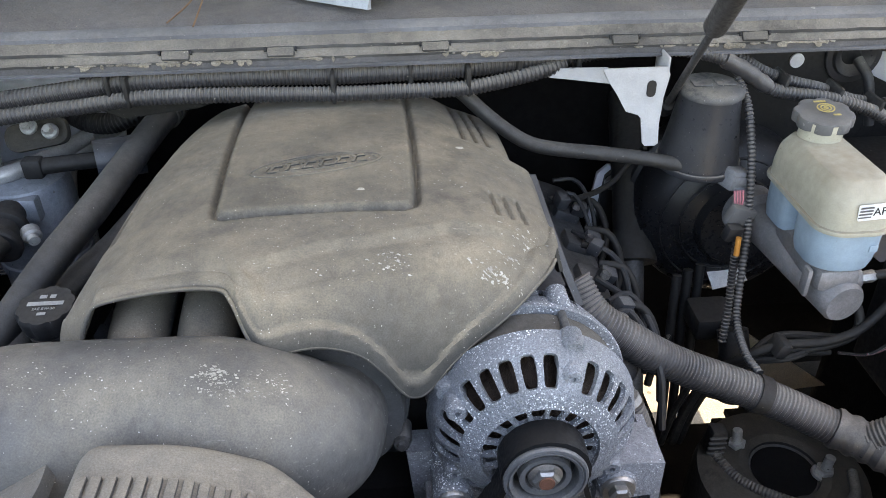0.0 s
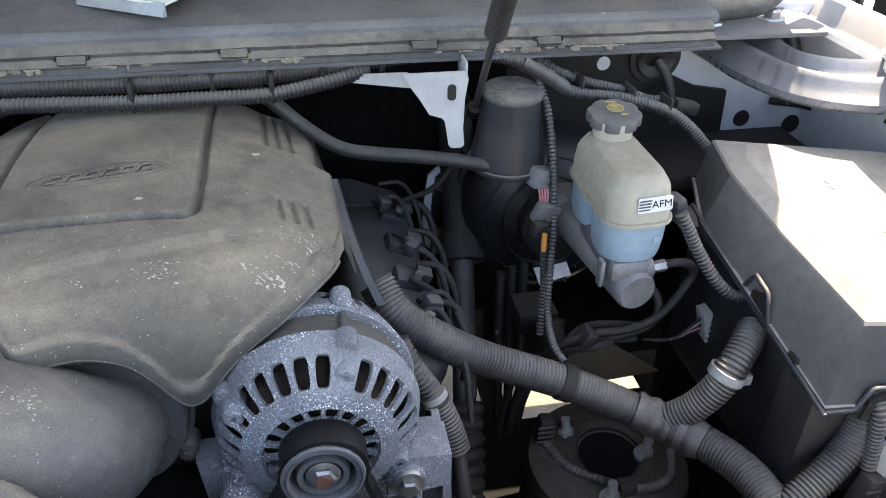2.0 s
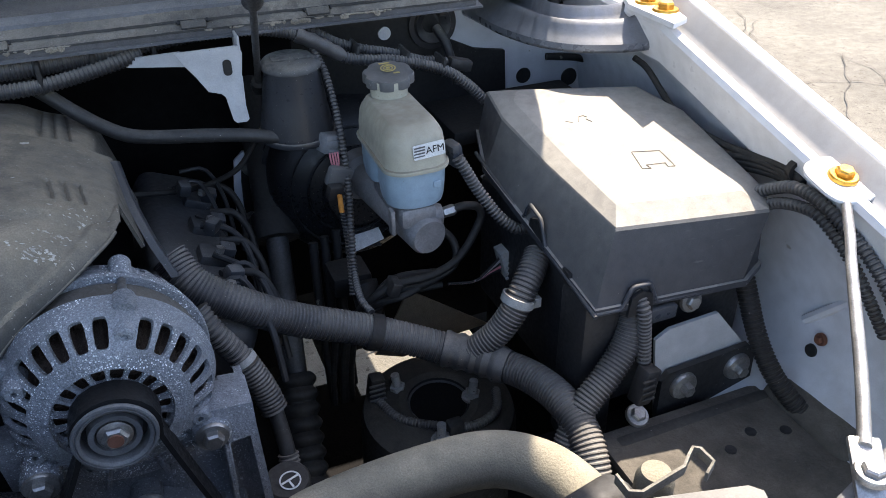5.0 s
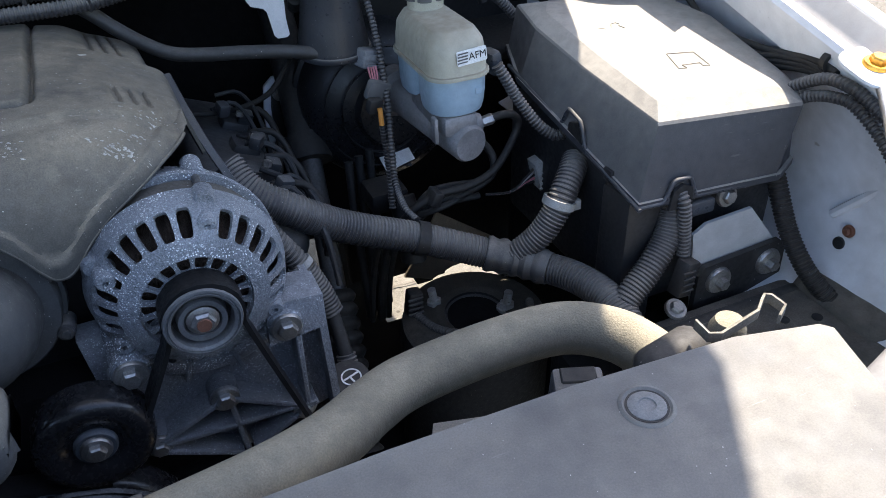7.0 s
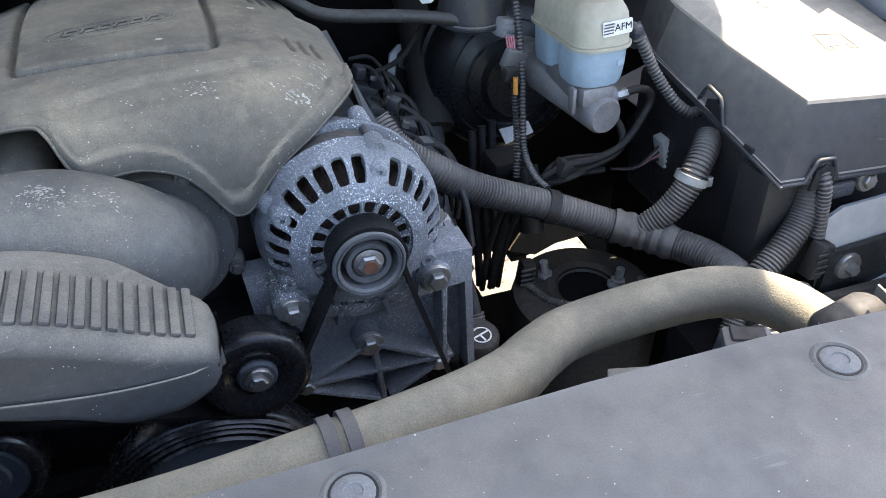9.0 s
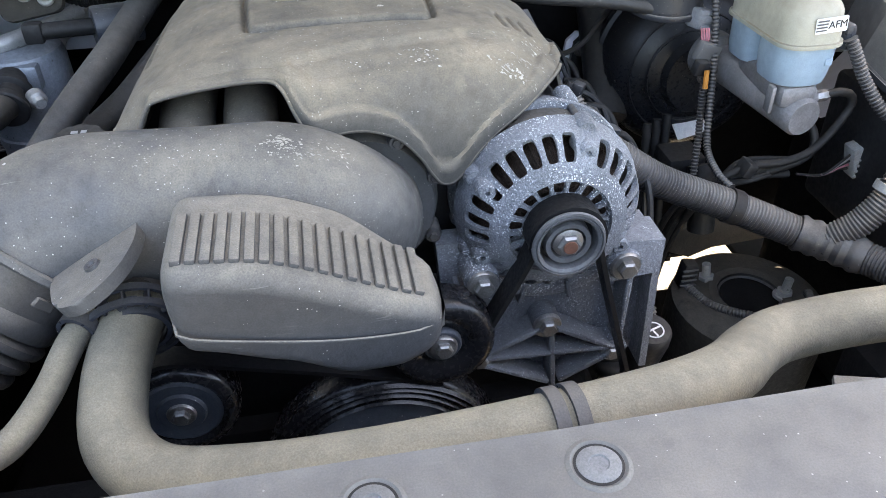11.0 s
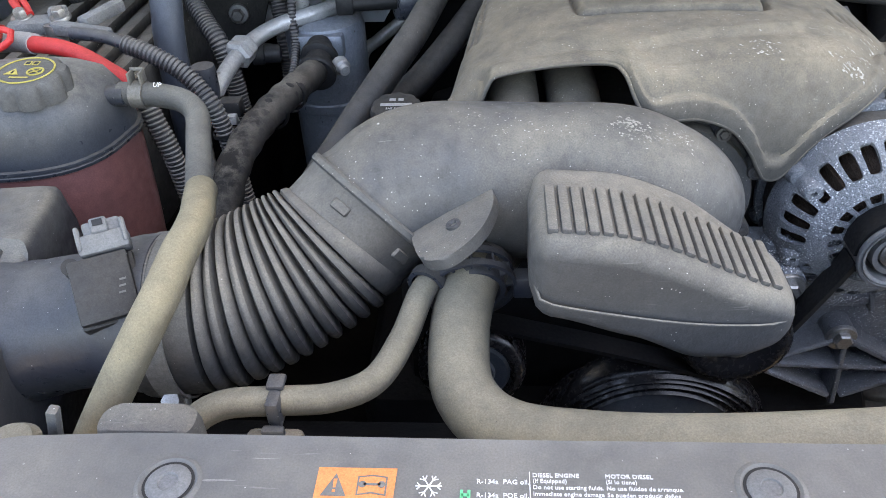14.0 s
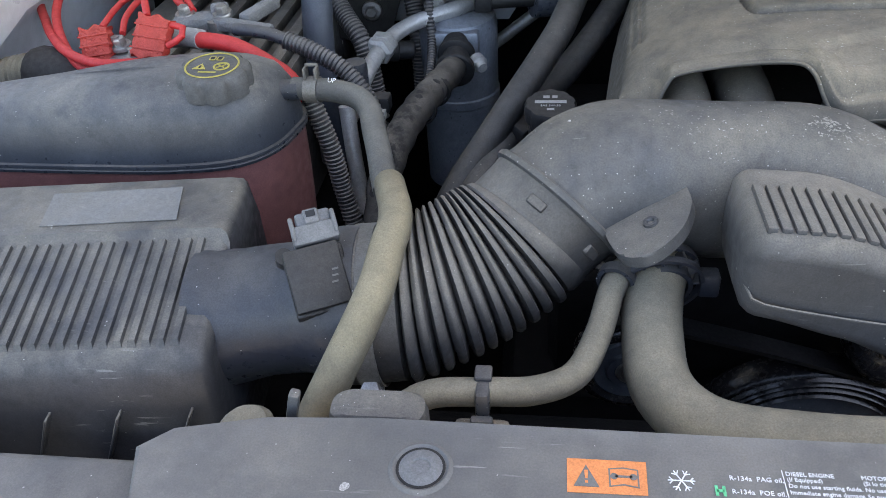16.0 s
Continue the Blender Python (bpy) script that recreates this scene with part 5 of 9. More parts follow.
# ---- large hoses at the front ----
def radiator_hose():
    t = thing("radiator_hose", (0.15, 0.08, 0.95), "thick dust-caked upper radiator hose", "hose")
    line = spline([(-0.130, 0.228, 1.010), (-0.139, 0.199, 1.004), (-0.1435, 0.160, 0.995), (-0.1390, 0.122, 0.983), (-0.112, 0.0945, 0.979), (-0.06, 0.078, 0.987), (0.0, 0.069, 0.996), (0.06, 0.067, 1.002), (0.117, 0.068, 1.007), (0.19, 0.079, 1.006), (0.235, 0.100, 0.996), (0.268, 0.128, 0.982), (0.305, 0.148, 0.974), (0.37, 0.152, 0.976), (0.425, 0.144, 0.980), (0.455, 0.118, 0.983), (0.468, 0.085, 0.982), (0.468, 0.065, 0.978)], 0.006)
    part("hose", sweep(line, [0.0204 - 0.0004 * smooth01((p.x - 0.16) / 0.14) for p in line], 26), M_HOSE, t)
    for d in (-0.006, 0.006):
        part("clip_band", lathe([(0.0202, -0.004), (0.0232, -0.004), (0.0232, 0.004), (0.0202, 0.004)], (0.117 + d, 0.068 + d * 0.12, 1.007), (1, 0.08, 0), 32, close=True), M_PLASTIC_BLUE, t, "grey plastic hose clip")
    part("end_cap", rbox((0.450, 0.048, 1.010), (0.056, 0.030, 0.046), 0.012, 3, m=pose(0, 0, 0, -12, 0, 12)), M_PLASTIC, t)
    # collar clamp at the thermostat
    ax = Vector((-0.15, 0.9, 0.25)).normalized()
    for r0, r1, d, w in ((0.0208, 0.0240, -0.003, 0.007), (0.0300, 0.0325, 0.006, 0.0025), (0.0300, 0.0325, -0.006, 0.0025)):
        part("collar_ring", lathe([(r0, d - w), (r1, d - w), (r1, d + w), (r0, d + w)], Vector((-0.1375, 0.209, 1.003)), ax, 40, close=True), M_COLLAR, t, "dark blue-grey plastic collar")
    mc = frame_to((-0.1375, 0.209, 1.003), ax)
    for k in range(12):
        a = radians(30 * k)
        part("collar_web", rbox(mc @ Vector((0.027 * math.cos(a), 0.027 * math.sin(a), 0.0)), (0.0095, 0.0022, 0.012), 0.0006, 1, m=mc.to_3x3().to_4x4() @ pose(0, 0, 0, 0, 0, 30 * k)), M_COLLAR, t)
    part("collar_lug", rbox((-0.100, 0.212, 1.000), (0.014, 0.014, 0.018), 0.002), M_COLLAR, t)
    part("thermostat_neck", tube([(-0.136, 0.215, 1.008), (-0.128, 0.26, 0.995), (-0.12, 0.32, 0.95)], 0.0255, 24), M_HOSE_DK, t)
    return t


radiator_hose()


def vent_hose():
    t = thing("vent_hose", (-0.25, 0.1, 0.97), "thin dusty vent hose held in a plastic clip", "hose")
    part("hose", tube([(-0.160, 0.207, 1.015), (-0.170, 0.185, 1.012), (-0.180, 0.150, 1.003), (-0.195, 0.118, 0.998), (-0.220, 0.103, 0.998), (-0.25, 0.098, 1.000), (-0.285, 0.094, 1.000), (-0.305, 0.082, 0.992), (-0.318, 0.055, 0.975)], 0.0092, 16, 0.005), M_HOSE, t)
    part("collar_hook", lathe([(0.0105, -0.004), (0.0135, -0.004), (0.0135, 0.004), (0.0105, 0.004)], (-0.166, 0.195, 1.014), (0.35, 1, 0.1), 24, close=True), M_PLASTIC_BLUE, t)
    part("clip", join(rbox((-0.252, 0.096, 0.999), (0.009, 0.023, 0.022), 0.003), rbox((-0.252, 0.103, 1.011), (0.011, 0.012, 0.004), 0.0015), rbox((-0.252, 0.081, 0.985), (0.014, 0.006, 0.02), 0.002)), M_PLASTIC_BLUE, t)
    part("bracket", rbox((-0.252, 0.07, 0.975), (0.036, 0.035, 0.03), 0.005), M_COVER, t)
    return t


vent_hose()


def overflow_hose():
    t = thing("overflow_hose", (-0.36, 0.25, 0.93), "tan dusty coolant hose from the tank", "hose")
    line = spline([(-0.434, 0.370, 1.0765), (-0.4162, 0.3675, 1.0765), (-0.3995, 0.3655, 1.0765), (-0.3795, 0.3635, 1.072), (-0.3655, 0.3511, 1.066), (-0.3548, 0.3177, 1.061), (-0.3448, 0.2848, 1.059), (-0.3391, 0.2636, 1.056), (-0.333, 0.243, 1.054)], 0.005)
    part("hose", sweep(line, [0.0100] * len(line), 20), M_HOSE_DULL, t)
    low = spline([(-0.3310, 0.2500, 1.0585), (-0.3302, 0.2440, 1.060), (-0.324, 0.2214, 1.064), (-0.3174, 0.1976, 1.068), (-0.3138, 0.1733, 1.071), (-0.3148, 0.1547, 1.070), (-0.3165, 0.124, 1.064), (-0.3225, 0.1050, 1.054), (-0.337, 0.082, 1.030), (-0.354, 0.062, 1.0), (-0.37, 0.045, 0.97)], 0.004)
    part("lower_hose", sweep(low, [0.0116 * min(1.0, 0.55 + 0.25 * i) for i in range(len(low))], 20), M_HOSE_YELLOW, t, "yellowed lower hose")
    lettering("UP", 0.0062, M_WHITE, pose(-0.4010, 0.3600, 1.0868, 35, 0, -8), t)
    c = Vector((-0.4162, 0.3675, 1.0765))
    part("clamp", join(lathe([(0.0100, -0.006), (0.0116, -0.006), (0.0116, 0.006), (0.0100, 0.006)], c, (1, -0.1, 0), 24, close=True), rbox(c + Vector((-0.0048, 0.001, 0.0155)), (0.002, 0.012, 0.010), 0.0006), rbox(c + Vector((0.0048, 0.001, 0.0155)), (0.002, 0.012, 0.010), 0.0006), rbox(c + Vector((0, 0.005, 0.0205)), (0.0116, 0.002, 0.003), 0.0006)), M_STEEL_DULL, t, "spring steel hose clamp")
    return t


overflow_hose()


# ---- coolant tank and air box ----
M_TANK_TOP = material("dusty_tank_plastic", (0.040, 0.047, 0.060), 0.36, dust=0.85, dust_color=(0.225, 0.21, 0.185), specks=0.16, speck_color=(0.45, 0.44, 0.42), scale=40, scuff=0.0, cloudy=0.25, smudge=0.6)
M_TANKCAP = material("greyed_cap_plastic", (0.085, 0.085, 0.085), 0.6, dust=0.5, dust_color=(0.17, 0.16, 0.14), scale=60, grain=0.2)
M_YELLOW_FADED = material("faded_yellow_print", (0.50, 0.415, 0.10), 0.6, vary=0.2, scale=150, grain=0.3)
M_LABEL = material("faded_label_paper", (0.17, 0.172, 0.175), 0.6, vary=0.15, dust=0.3, scale=60, specks=0.1, speck_color=(0.4, 0.4, 0.39))

def coolant_tank():
    t = thing("coolant_tank", (-0.56, 0.36, 0.90), "black coolant tank with a red-brown lower half", "tank")

    def outline(k, grow):
        pts = []
        for x, y in ((-0.4305, 0.378), (-0.436, 0.400), (-0.455, 0.417), (-0.50, 0.422), (-0.58, 0.402), (-0.66, 0.375), (-0.75, 0.362), (-0.80, 0.335), (-0.80, 0.296), (-0.72, 0.297), (-0.60, 0.294), (-0.52, 0.295), (-0.468, 0.306), (-0.441, 0.334)):
            cx, cy = -0.58, 0.345
            pts.append((cx + (x - cx) * grow, cy + (y - cy) * (grow - (1 - grow) * 1.2)))
        loop = spline([Vector((x, y, 0)) for x, y in pts + pts[:1]], 0.012)[:-1]
        return loop
    ref = outline(0, 1.0)
    n = len(ref)

    def ring(z, grow, hump=0.0):
        out = []
        for p in ref:
            cx, cy = -0.58, 0.348
            gx, gy = cx + (p.x - cx) * (1 - (1 - grow) * 0.45), cy + (p.y - cy) * grow
            out.append(Vector((gx, gy, z - hump * max(0.0, (-0.56 - gx)) ** 1.3)))
        return out
    part("upper_half", loft([ring(1.044, 1.0), ring(1.056, 0.985, 0.02), ring(1.074, 0.94, 0.05), ring(1.090, 0.83, 0.11), ring(1.099, 0.66, 0.15), ring(1.103, 0.40, 0.17), ring(1.104, 0.1, 0.17)]), M_TANK_TOP, t)
    part("seam_flange", loft([ring(1.035, 1.01), ring(1.036, 1.04), ring(1.0385, 1.045), ring(1.0395, 1.03), ring(1.0405, 1.045), ring(1.043, 1.04), ring(1.044, 1.01)]), M_PLASTIC_BLUE, t)
    part("lower_half", loft([ring(0.90, 0.92), ring(0.96, 0.97), ring(1.0, 0.99), ring(1.035, 1.0)]), M_TANK_RED, t, "translucent red-brown lower half")
    c = (-0.4835, 0.3365, 1.095)
    cap = part("cap", lathe([(0.026, -0.004), (0.0305, -0.002), (0.0308, 0.013), (0.029, 0.0165), (0.0245, 0.0180), (0.0, 0.0182)], c, (0.03, -0.05, 1), 128, wave=(8, 0.115, 0.025)), M_TANKCAP, t, "grey scalloped filler cap")
    up = Vector((0.03, -0.05, 1)).normalized()
    top = Vector(c) + up * 0.0184
    mm = frame_to(top, up, (0, 1, 0))
    part("yellow_ring", lathe([(0.0222, 0.0), (0.0222, 0.0005), (0.0207, 0.0005), (0.0207, 0.0)], top, up, 48, close=True), M_YELLOW_FADED, cap, "yellow printed ring")
    def mark(name, outline, x, y, mat=M_BLACK, h=0.0009):
        part(name, prism([(x + a, y + b) for a, b in outline], 0.0003, h, 0, mm), mat, cap)
    mark("warning_symbol", [(-0.0058, -0.0045), (0.0058, -0.0045), (0.0, 0.0052)], -0.0085, -0.0035, M_YELLOW_FADED, 0.0006)
    mark("warning_mark", [(-0.0007, -0.0022), (0.0007, -0.0022), (0.0007, 0.0022), (-0.0007, 0.0022)], -0.0085, -0.0045)
    part("heat_symbol", lathe([(0.0068, 0.0), (0.0068, 0.0006), (0.0052, 0.0006), (0.0052, 0.0)], mm @ Vector((0.0085, -0.002, 0)), up, 24, close=True), M_YELLOW_FADED, cap)
    for a in (40, -40):
        part("heat_bar", rbox(mm @ Vector((0.0085, -0.002, 0.0005)), (0.0085, 0.0012, 0.0004), 0, m=pose(0, 0, 0, 0, 0, a)), M_YELLOW_FADED, cap)
    for d in (-0.0032, 0.0032):
        mark("manual_page", rrect(0.0054, 0.0066, 0.0008, 2), d, 0.0115, M_YELLOW_FADED, 0.0005)
        mark("page_gap", rrect(0.0034, 0.0044, 0.0006, 2), d, 0.0115, M_BLACK, 0.0007)
    mark("printed_bar", [(-0.0075, -0.001), (0.0075, -0.001), (0.0075, 0.001), (-0.0075, 0.001)], 0.0, -0.0125, M_YELLOW_FADED, 0.0005)
    part("nozzle", tube([(-0.452, 0.370, 1.0745), (-0.424, 0.3675, 1.0765)], 0.0092, 14), M_PLASTIC_BLUE, t)
    t.location.x -= 0.004
    return t


coolant_tank()


def air_box():
    t = thing("air_box", (-0.6, 0.19, 0.88), "dusty black air filter box with a ribbed lid", "air box")
    # lid: sloped ribbed front, flat rear
    prof = [(0.082, 0.935), (0.088, 0.985), (0.090, 1.012), (0.097, 1.024), (0.104, 1.0285), (0.188, 1.0480), (0.194, 1.0545), (0.256, 1.057), (0.264, 1.053), (0.272, 1.02), (0.272, 0.955)]
    rings = []
    for k, x in enumerate([-0.436, -0.4385, -0.442, -0.452] + [-0.47 - 0.045 * q for q in range(9)]):
        inset = (0.008, 0.003, 0.0008, 0.0)[k] if k < 4 else 0.0
        rings.append([Vector((x, y + (inset if i < 5 else -inset), z - (inset if 1 < i < 9 else 0))) for i, (y, z) in enumerate(prof)])
    part("lid", loft(rings), M_AIRBOX, t)
    for k in range(38):
        x = -0.456 - 0.0093 * k
        rib = [[Vector((x + dx - 0.0005, 0.1015 + dy, 1.0272 + dz)), Vector((x + dx, 0.188, 1.0478 + dz * 0.6))] for dx, dy, dz in ((-0.0032, 0.0, -0.001), (-0.0022, 0.003, 0.0042), (0.0022, 0.003, 0.0042), (0.0032, 0.0, -0.001))]
        part("rib", loft([[r[0] for r in rib], [r[1] for r in rib]]), M_AIRBOX, t)
    quad = [(-0.577, 0.2025), (-0.582, 0.2435), (-0.483, 0.2450), (-0.477, 0.2040)]
    part("label_plate", loft([[Vector((x, y, 1.0548 + (y - 0.194) * 0.040 + h)) for x, y in quad] for h in (0.0003, 0.0009)]), M_LABEL, t, "faded grey paper label")
    for k in range(6):
        part("printed_line", rbox((-0.535 - 0.006 * (k % 2), 0.2105 + 0.0054 * k, 1.0562 + 0.0002 * k), (0.074 - 0.012 * (k % 3), 0.0009, 0.0003), 0, m=pose(0, 0, 0, 2, 0, 0)), M_SHIELD, t)
    part("tray", rbox((-0.66, 0.19, 0.915), (0.43, 0.20, 0.09), 0.008), M_PLASTIC, t)
    for k in range(8):
        x = -0.462 - 0.047 * k
        part("front_rib", rbox((x, 0.081, 0.962), (0.0018, 0.009, 0.060), 0.0006, 1, m=pose(0, 0, 0, 0, 24, 0)), M_AIRBOX, t)
    pivot = Vector((-0.43, 0.19, 0.0))
    turn = Matrix.Rotation(radians(6), 3, "Z")
    t.location = pivot + turn @ (t.location - pivot)
    t.rotation_euler.z = radians(6)
    return t


air_box()


# ---- brake parts ----
def brake_booster():
    t = thing("brake_booster", (0.47, 0.72, 0.80), "round black brake booster with a paper tag", "brake booster")
    part("shell", lathe([(0.0, 0.0), (0.045, 0.0), (0.05, 0.012), (0.088, 0.020), (0.104, 0.034), (0.110, 0.055), (0.110, 0.080), (0.115, 0.083), (0.115, 0.091), (0.110, 0.095), (0.106, 0.13), (0.09, 0.16)], (0.492, 0.669, 0.922), (0.0, 1, -0.08), 56), M_BOOSTER, t)
    tag = part("paper_tag", rbox((0.493, 0.676, 0.852), (0.044, 0.0012, 0.030), 0, m=pose(0, 0, 0, -45, -12, 4)), M_WHITE, t, "white paper tag")
    for k in range(12):
        part("tag_bar", rbox((0.489 + 0.0020 * k, 0.6702, 0.844 - 0.0004 * k), (0.0009 + 0.0006 * (k % 3), 0.0012, 0.010), 0, m=pose(0, 0, 0, -45, -12, 4)), M_BLACK, tag)
    for r in (0.058, 0.080):
        part("pressed_ring", lathe([(r, 0.0), (r + 0.002, -0.002), (r + 0.004, 0.0), (r + 0.002, 0.003)], (0.484, 0.669 + (0.0135 if r < 0.06 else 0.019), 0.922), (0.0, 1, -0.08), 56, close=True), M_BOOSTER, t)
    hex_bolt((0.494, 0.676, 0.923), (0, -1, 0.1), M_STEEL, t, 0.007, 0.010, True, "stud_nut", "bright steel nut")
    return t


brake_booster()


def master_cylinder():
    t = thing("brake_reservoir", (0.51, 0.52, 0.93), "cream brake fluid reservoir half full of pale blue fluid", "reservoir")
    up = Vector((-0.04, -0.12, 1)).normalized()

    def ring(cy, w, d, r, z, cx=0.4985):
        return [Vector((cx + x + 0.05 * (cy + y - 0.53), cy + y, z - 0.05 * (cy + y - 0.52))) for x, y in rrect(w, d, r, 7)]
    top = [ring(0.540, 0.030, 0.096, 0.012, 1.0885), ring(0.538, 0.046, 0.116, 0.015, 1.0882), ring(0.5375, 0.0485, 0.119, 0.016, 1.0872), ring(0.5365, 0.059, 0.133, 0.020, 1.0790), ring(0.536, 0.0625, 0.138, 0.021, 1.0745), ring(0.5355, 0.066, 0.144, 0.022, 1.060), ring(0.535, 0.0675, 0.146, 0.023, 1.0445)]
    part("upper_tank", loft(top), M_CREAM, t, "cream translucent upper tank")
    part("weld_flange", loft([ring(0.535, 0.067, 0.146, 0.023, 1.0450), ring(0.535, 0.0725, 0.152, 0.025, 1.0445), ring(0.535, 0.0730, 0.1525, 0.025, 1.0425), ring(0.535, 0.0725, 0.152, 0.025, 1.0405), ring(0.535, 0.067, 0.146, 0.023, 1.0400)]), M_CREAM, t)
    part("lower_tank", loft([ring(0.499, 0.0665, 0.074, 0.026, 1.041), ring(0.499, 0.0660, 0.073, 0.026, 1.020), ring(0.499, 0.0640, 0.070, 0.026, 1.006), ring(0.499, 0.0615, 0.067, 0.026, 0.9995), ring(0.499, 0.056, 0.060, 0.024, 0.9975), ring(0.499, 0.03, 0.04, 0.012, 0.997)]), M_FLUID, t, "pale blue fluid showing through")
    part("level_mark", rbox((0.5120, 0.4622, 1.028), (0.008, 0.001, 0.007), 0.0004, 1), M_FLUID, t)
    part("rear_tank", loft([ring(0.570, 0.058, 0.062, 0.018, 1.041, 0.495), ring(0.570, 0.057, 0.060, 0.018, 1.010, 0.495), ring(0.570, 0.054, 0.056, 0.018, 0.9985, 0.495), ring(0.570, 0.04, 0.04, 0.012, 0.995, 0.495)]), M_FLUID, t)
    part("neck", lathe([(0.0205, -0.018), (0.0205, 0.012), (0.0, 0.012)], (0.5025, 0.578, 1.095), up, 36), M_CREAM, t)
    cap = part("cap", lathe([(0.020, 0.0), (0.0285, 0.001), (0.0285, 0.0090), (0.0270, 0.0112), (0.020, 0.0120), (0.0, 0.0120)], (0.5045, 0.584, 1.0985), up, 80, wave=(8, 0.095, 0.023)), M_SHIELD, t, "grey scalloped cap with a yellow symbol")
    ct = Vector((0.5045, 0.584, 1.0985)) + up * 0.0154
    part("symbol_ring", join(lathe([(0.0085, 0), (0.0085, 0.0006), (0.0072, 0.0006), (0.0072, 0)], ct, up, 28, close=True), lathe([(0.0055, 0), (0.0055, 0.0006), (0.0042, 0.0006), (0.0042, 0)], ct, up, 28, close=True), lathe([(0.0, 0.0006), (0.0024, 0.0006), (0.0024, 0)], ct, up, 20)), M_YELLOW_DULL, cap)
    part("symbol_bar", join(rbox(ct + Vector((0, 0.014, 0.0010)), (0.012, 0.003, 0.0006), 0), rbox(ct + Vector((0.005, -0.0135, -0.0012)), (0.007, 0.003, 0.0006), 0)), M_YELLOW_DULL, cap)
    lab = part("label_sticker", prism(rrect(0.034, 0.0155, 0.0018, 3), 0.0, 0.0006, 0, pose(0.5040, 0.4628, 1.0675, 86, -4, 0)), M_WHITE, t, "white sticker")
    lettering("AFM", 0.0105, M_BLACK, pose(0.5005, 0.4617, 1.0640, 86, -4, 0), lab)
    for k in range(4):
        part("tag_line", rbox((0.4935, 0.4619 - 0.0002 * k, 1.0622 + 0.0033 * k), (0.0115, 0.0006, 0.0013), 0, m=pose(0, 0, 0, 0, -4, 0)), M_SHIELD, lab)
    body = part("cylinder_body", lathe([(0.0, 0.0), (0.019, 0.0), (0.0215, 0.004), (0.0215, 0.15), (0.03, 0.155), (0.03, 0.175)], (0.5025, 0.462, 0.9655), (-0.16, 1, 0.04), 36), M_MASTER, t, "grey cast cylinder")
    part("cylinder_web", rbox((0.494, 0.517, 0.988), (0.042, 0.10, 0.026), 0.008), M_MASTER, t)
    for dx in (0.0,):
        part("side_tab", rbox((0.4655, 0.476, 0.986), (0.005, 0.012, 0.030), 0.002), M_MASTER, t)
    part("outlet_boss", lathe([(0.011, 0.0), (0.0125, 0.004), (0.0125, 0.022)], (0.527, 0.490, 0.9750), (-1, 0.1, 0), 24), M_MASTER, t)
    part("line_nut", lathe([(0.006, 0.0), (0.0065, 0.012), (0.0045, 0.016)], (0.529, 0.490, 0.9755), (1, 0.0, 0.12), 6), M_STEEL, t)
    part("brake_line", tube([(0.538, 0.490, 0.9768), (0.556, 0.488, 0.980), (0.571, 0.487, 0.974), (0.572, 0.487, 0.956), (0.545, 0.485, 0.915), (0.510, 0.485, 0.900), (0.470, 0.490, 0.895), (0.435, 0.50, 0.87), (0.42, 0.53, 0.82)], 0.0048, 10, 0.006), M_RUBBER, t)
    part("brake_line", tube([(0.525, 0.52, 0.95), (0.545, 0.50, 0.93), (0.54, 0.487, 0.905), (0.50, 0.492, 0.885), (0.455, 0.50, 0.875), (0.430, 0.51, 0.84), (0.425, 0.53, 0.80)], 0.0048, 10, 0.006), M_RUBBER, t)
    t.location.x += 0.0035
    return t


master_cylinder()


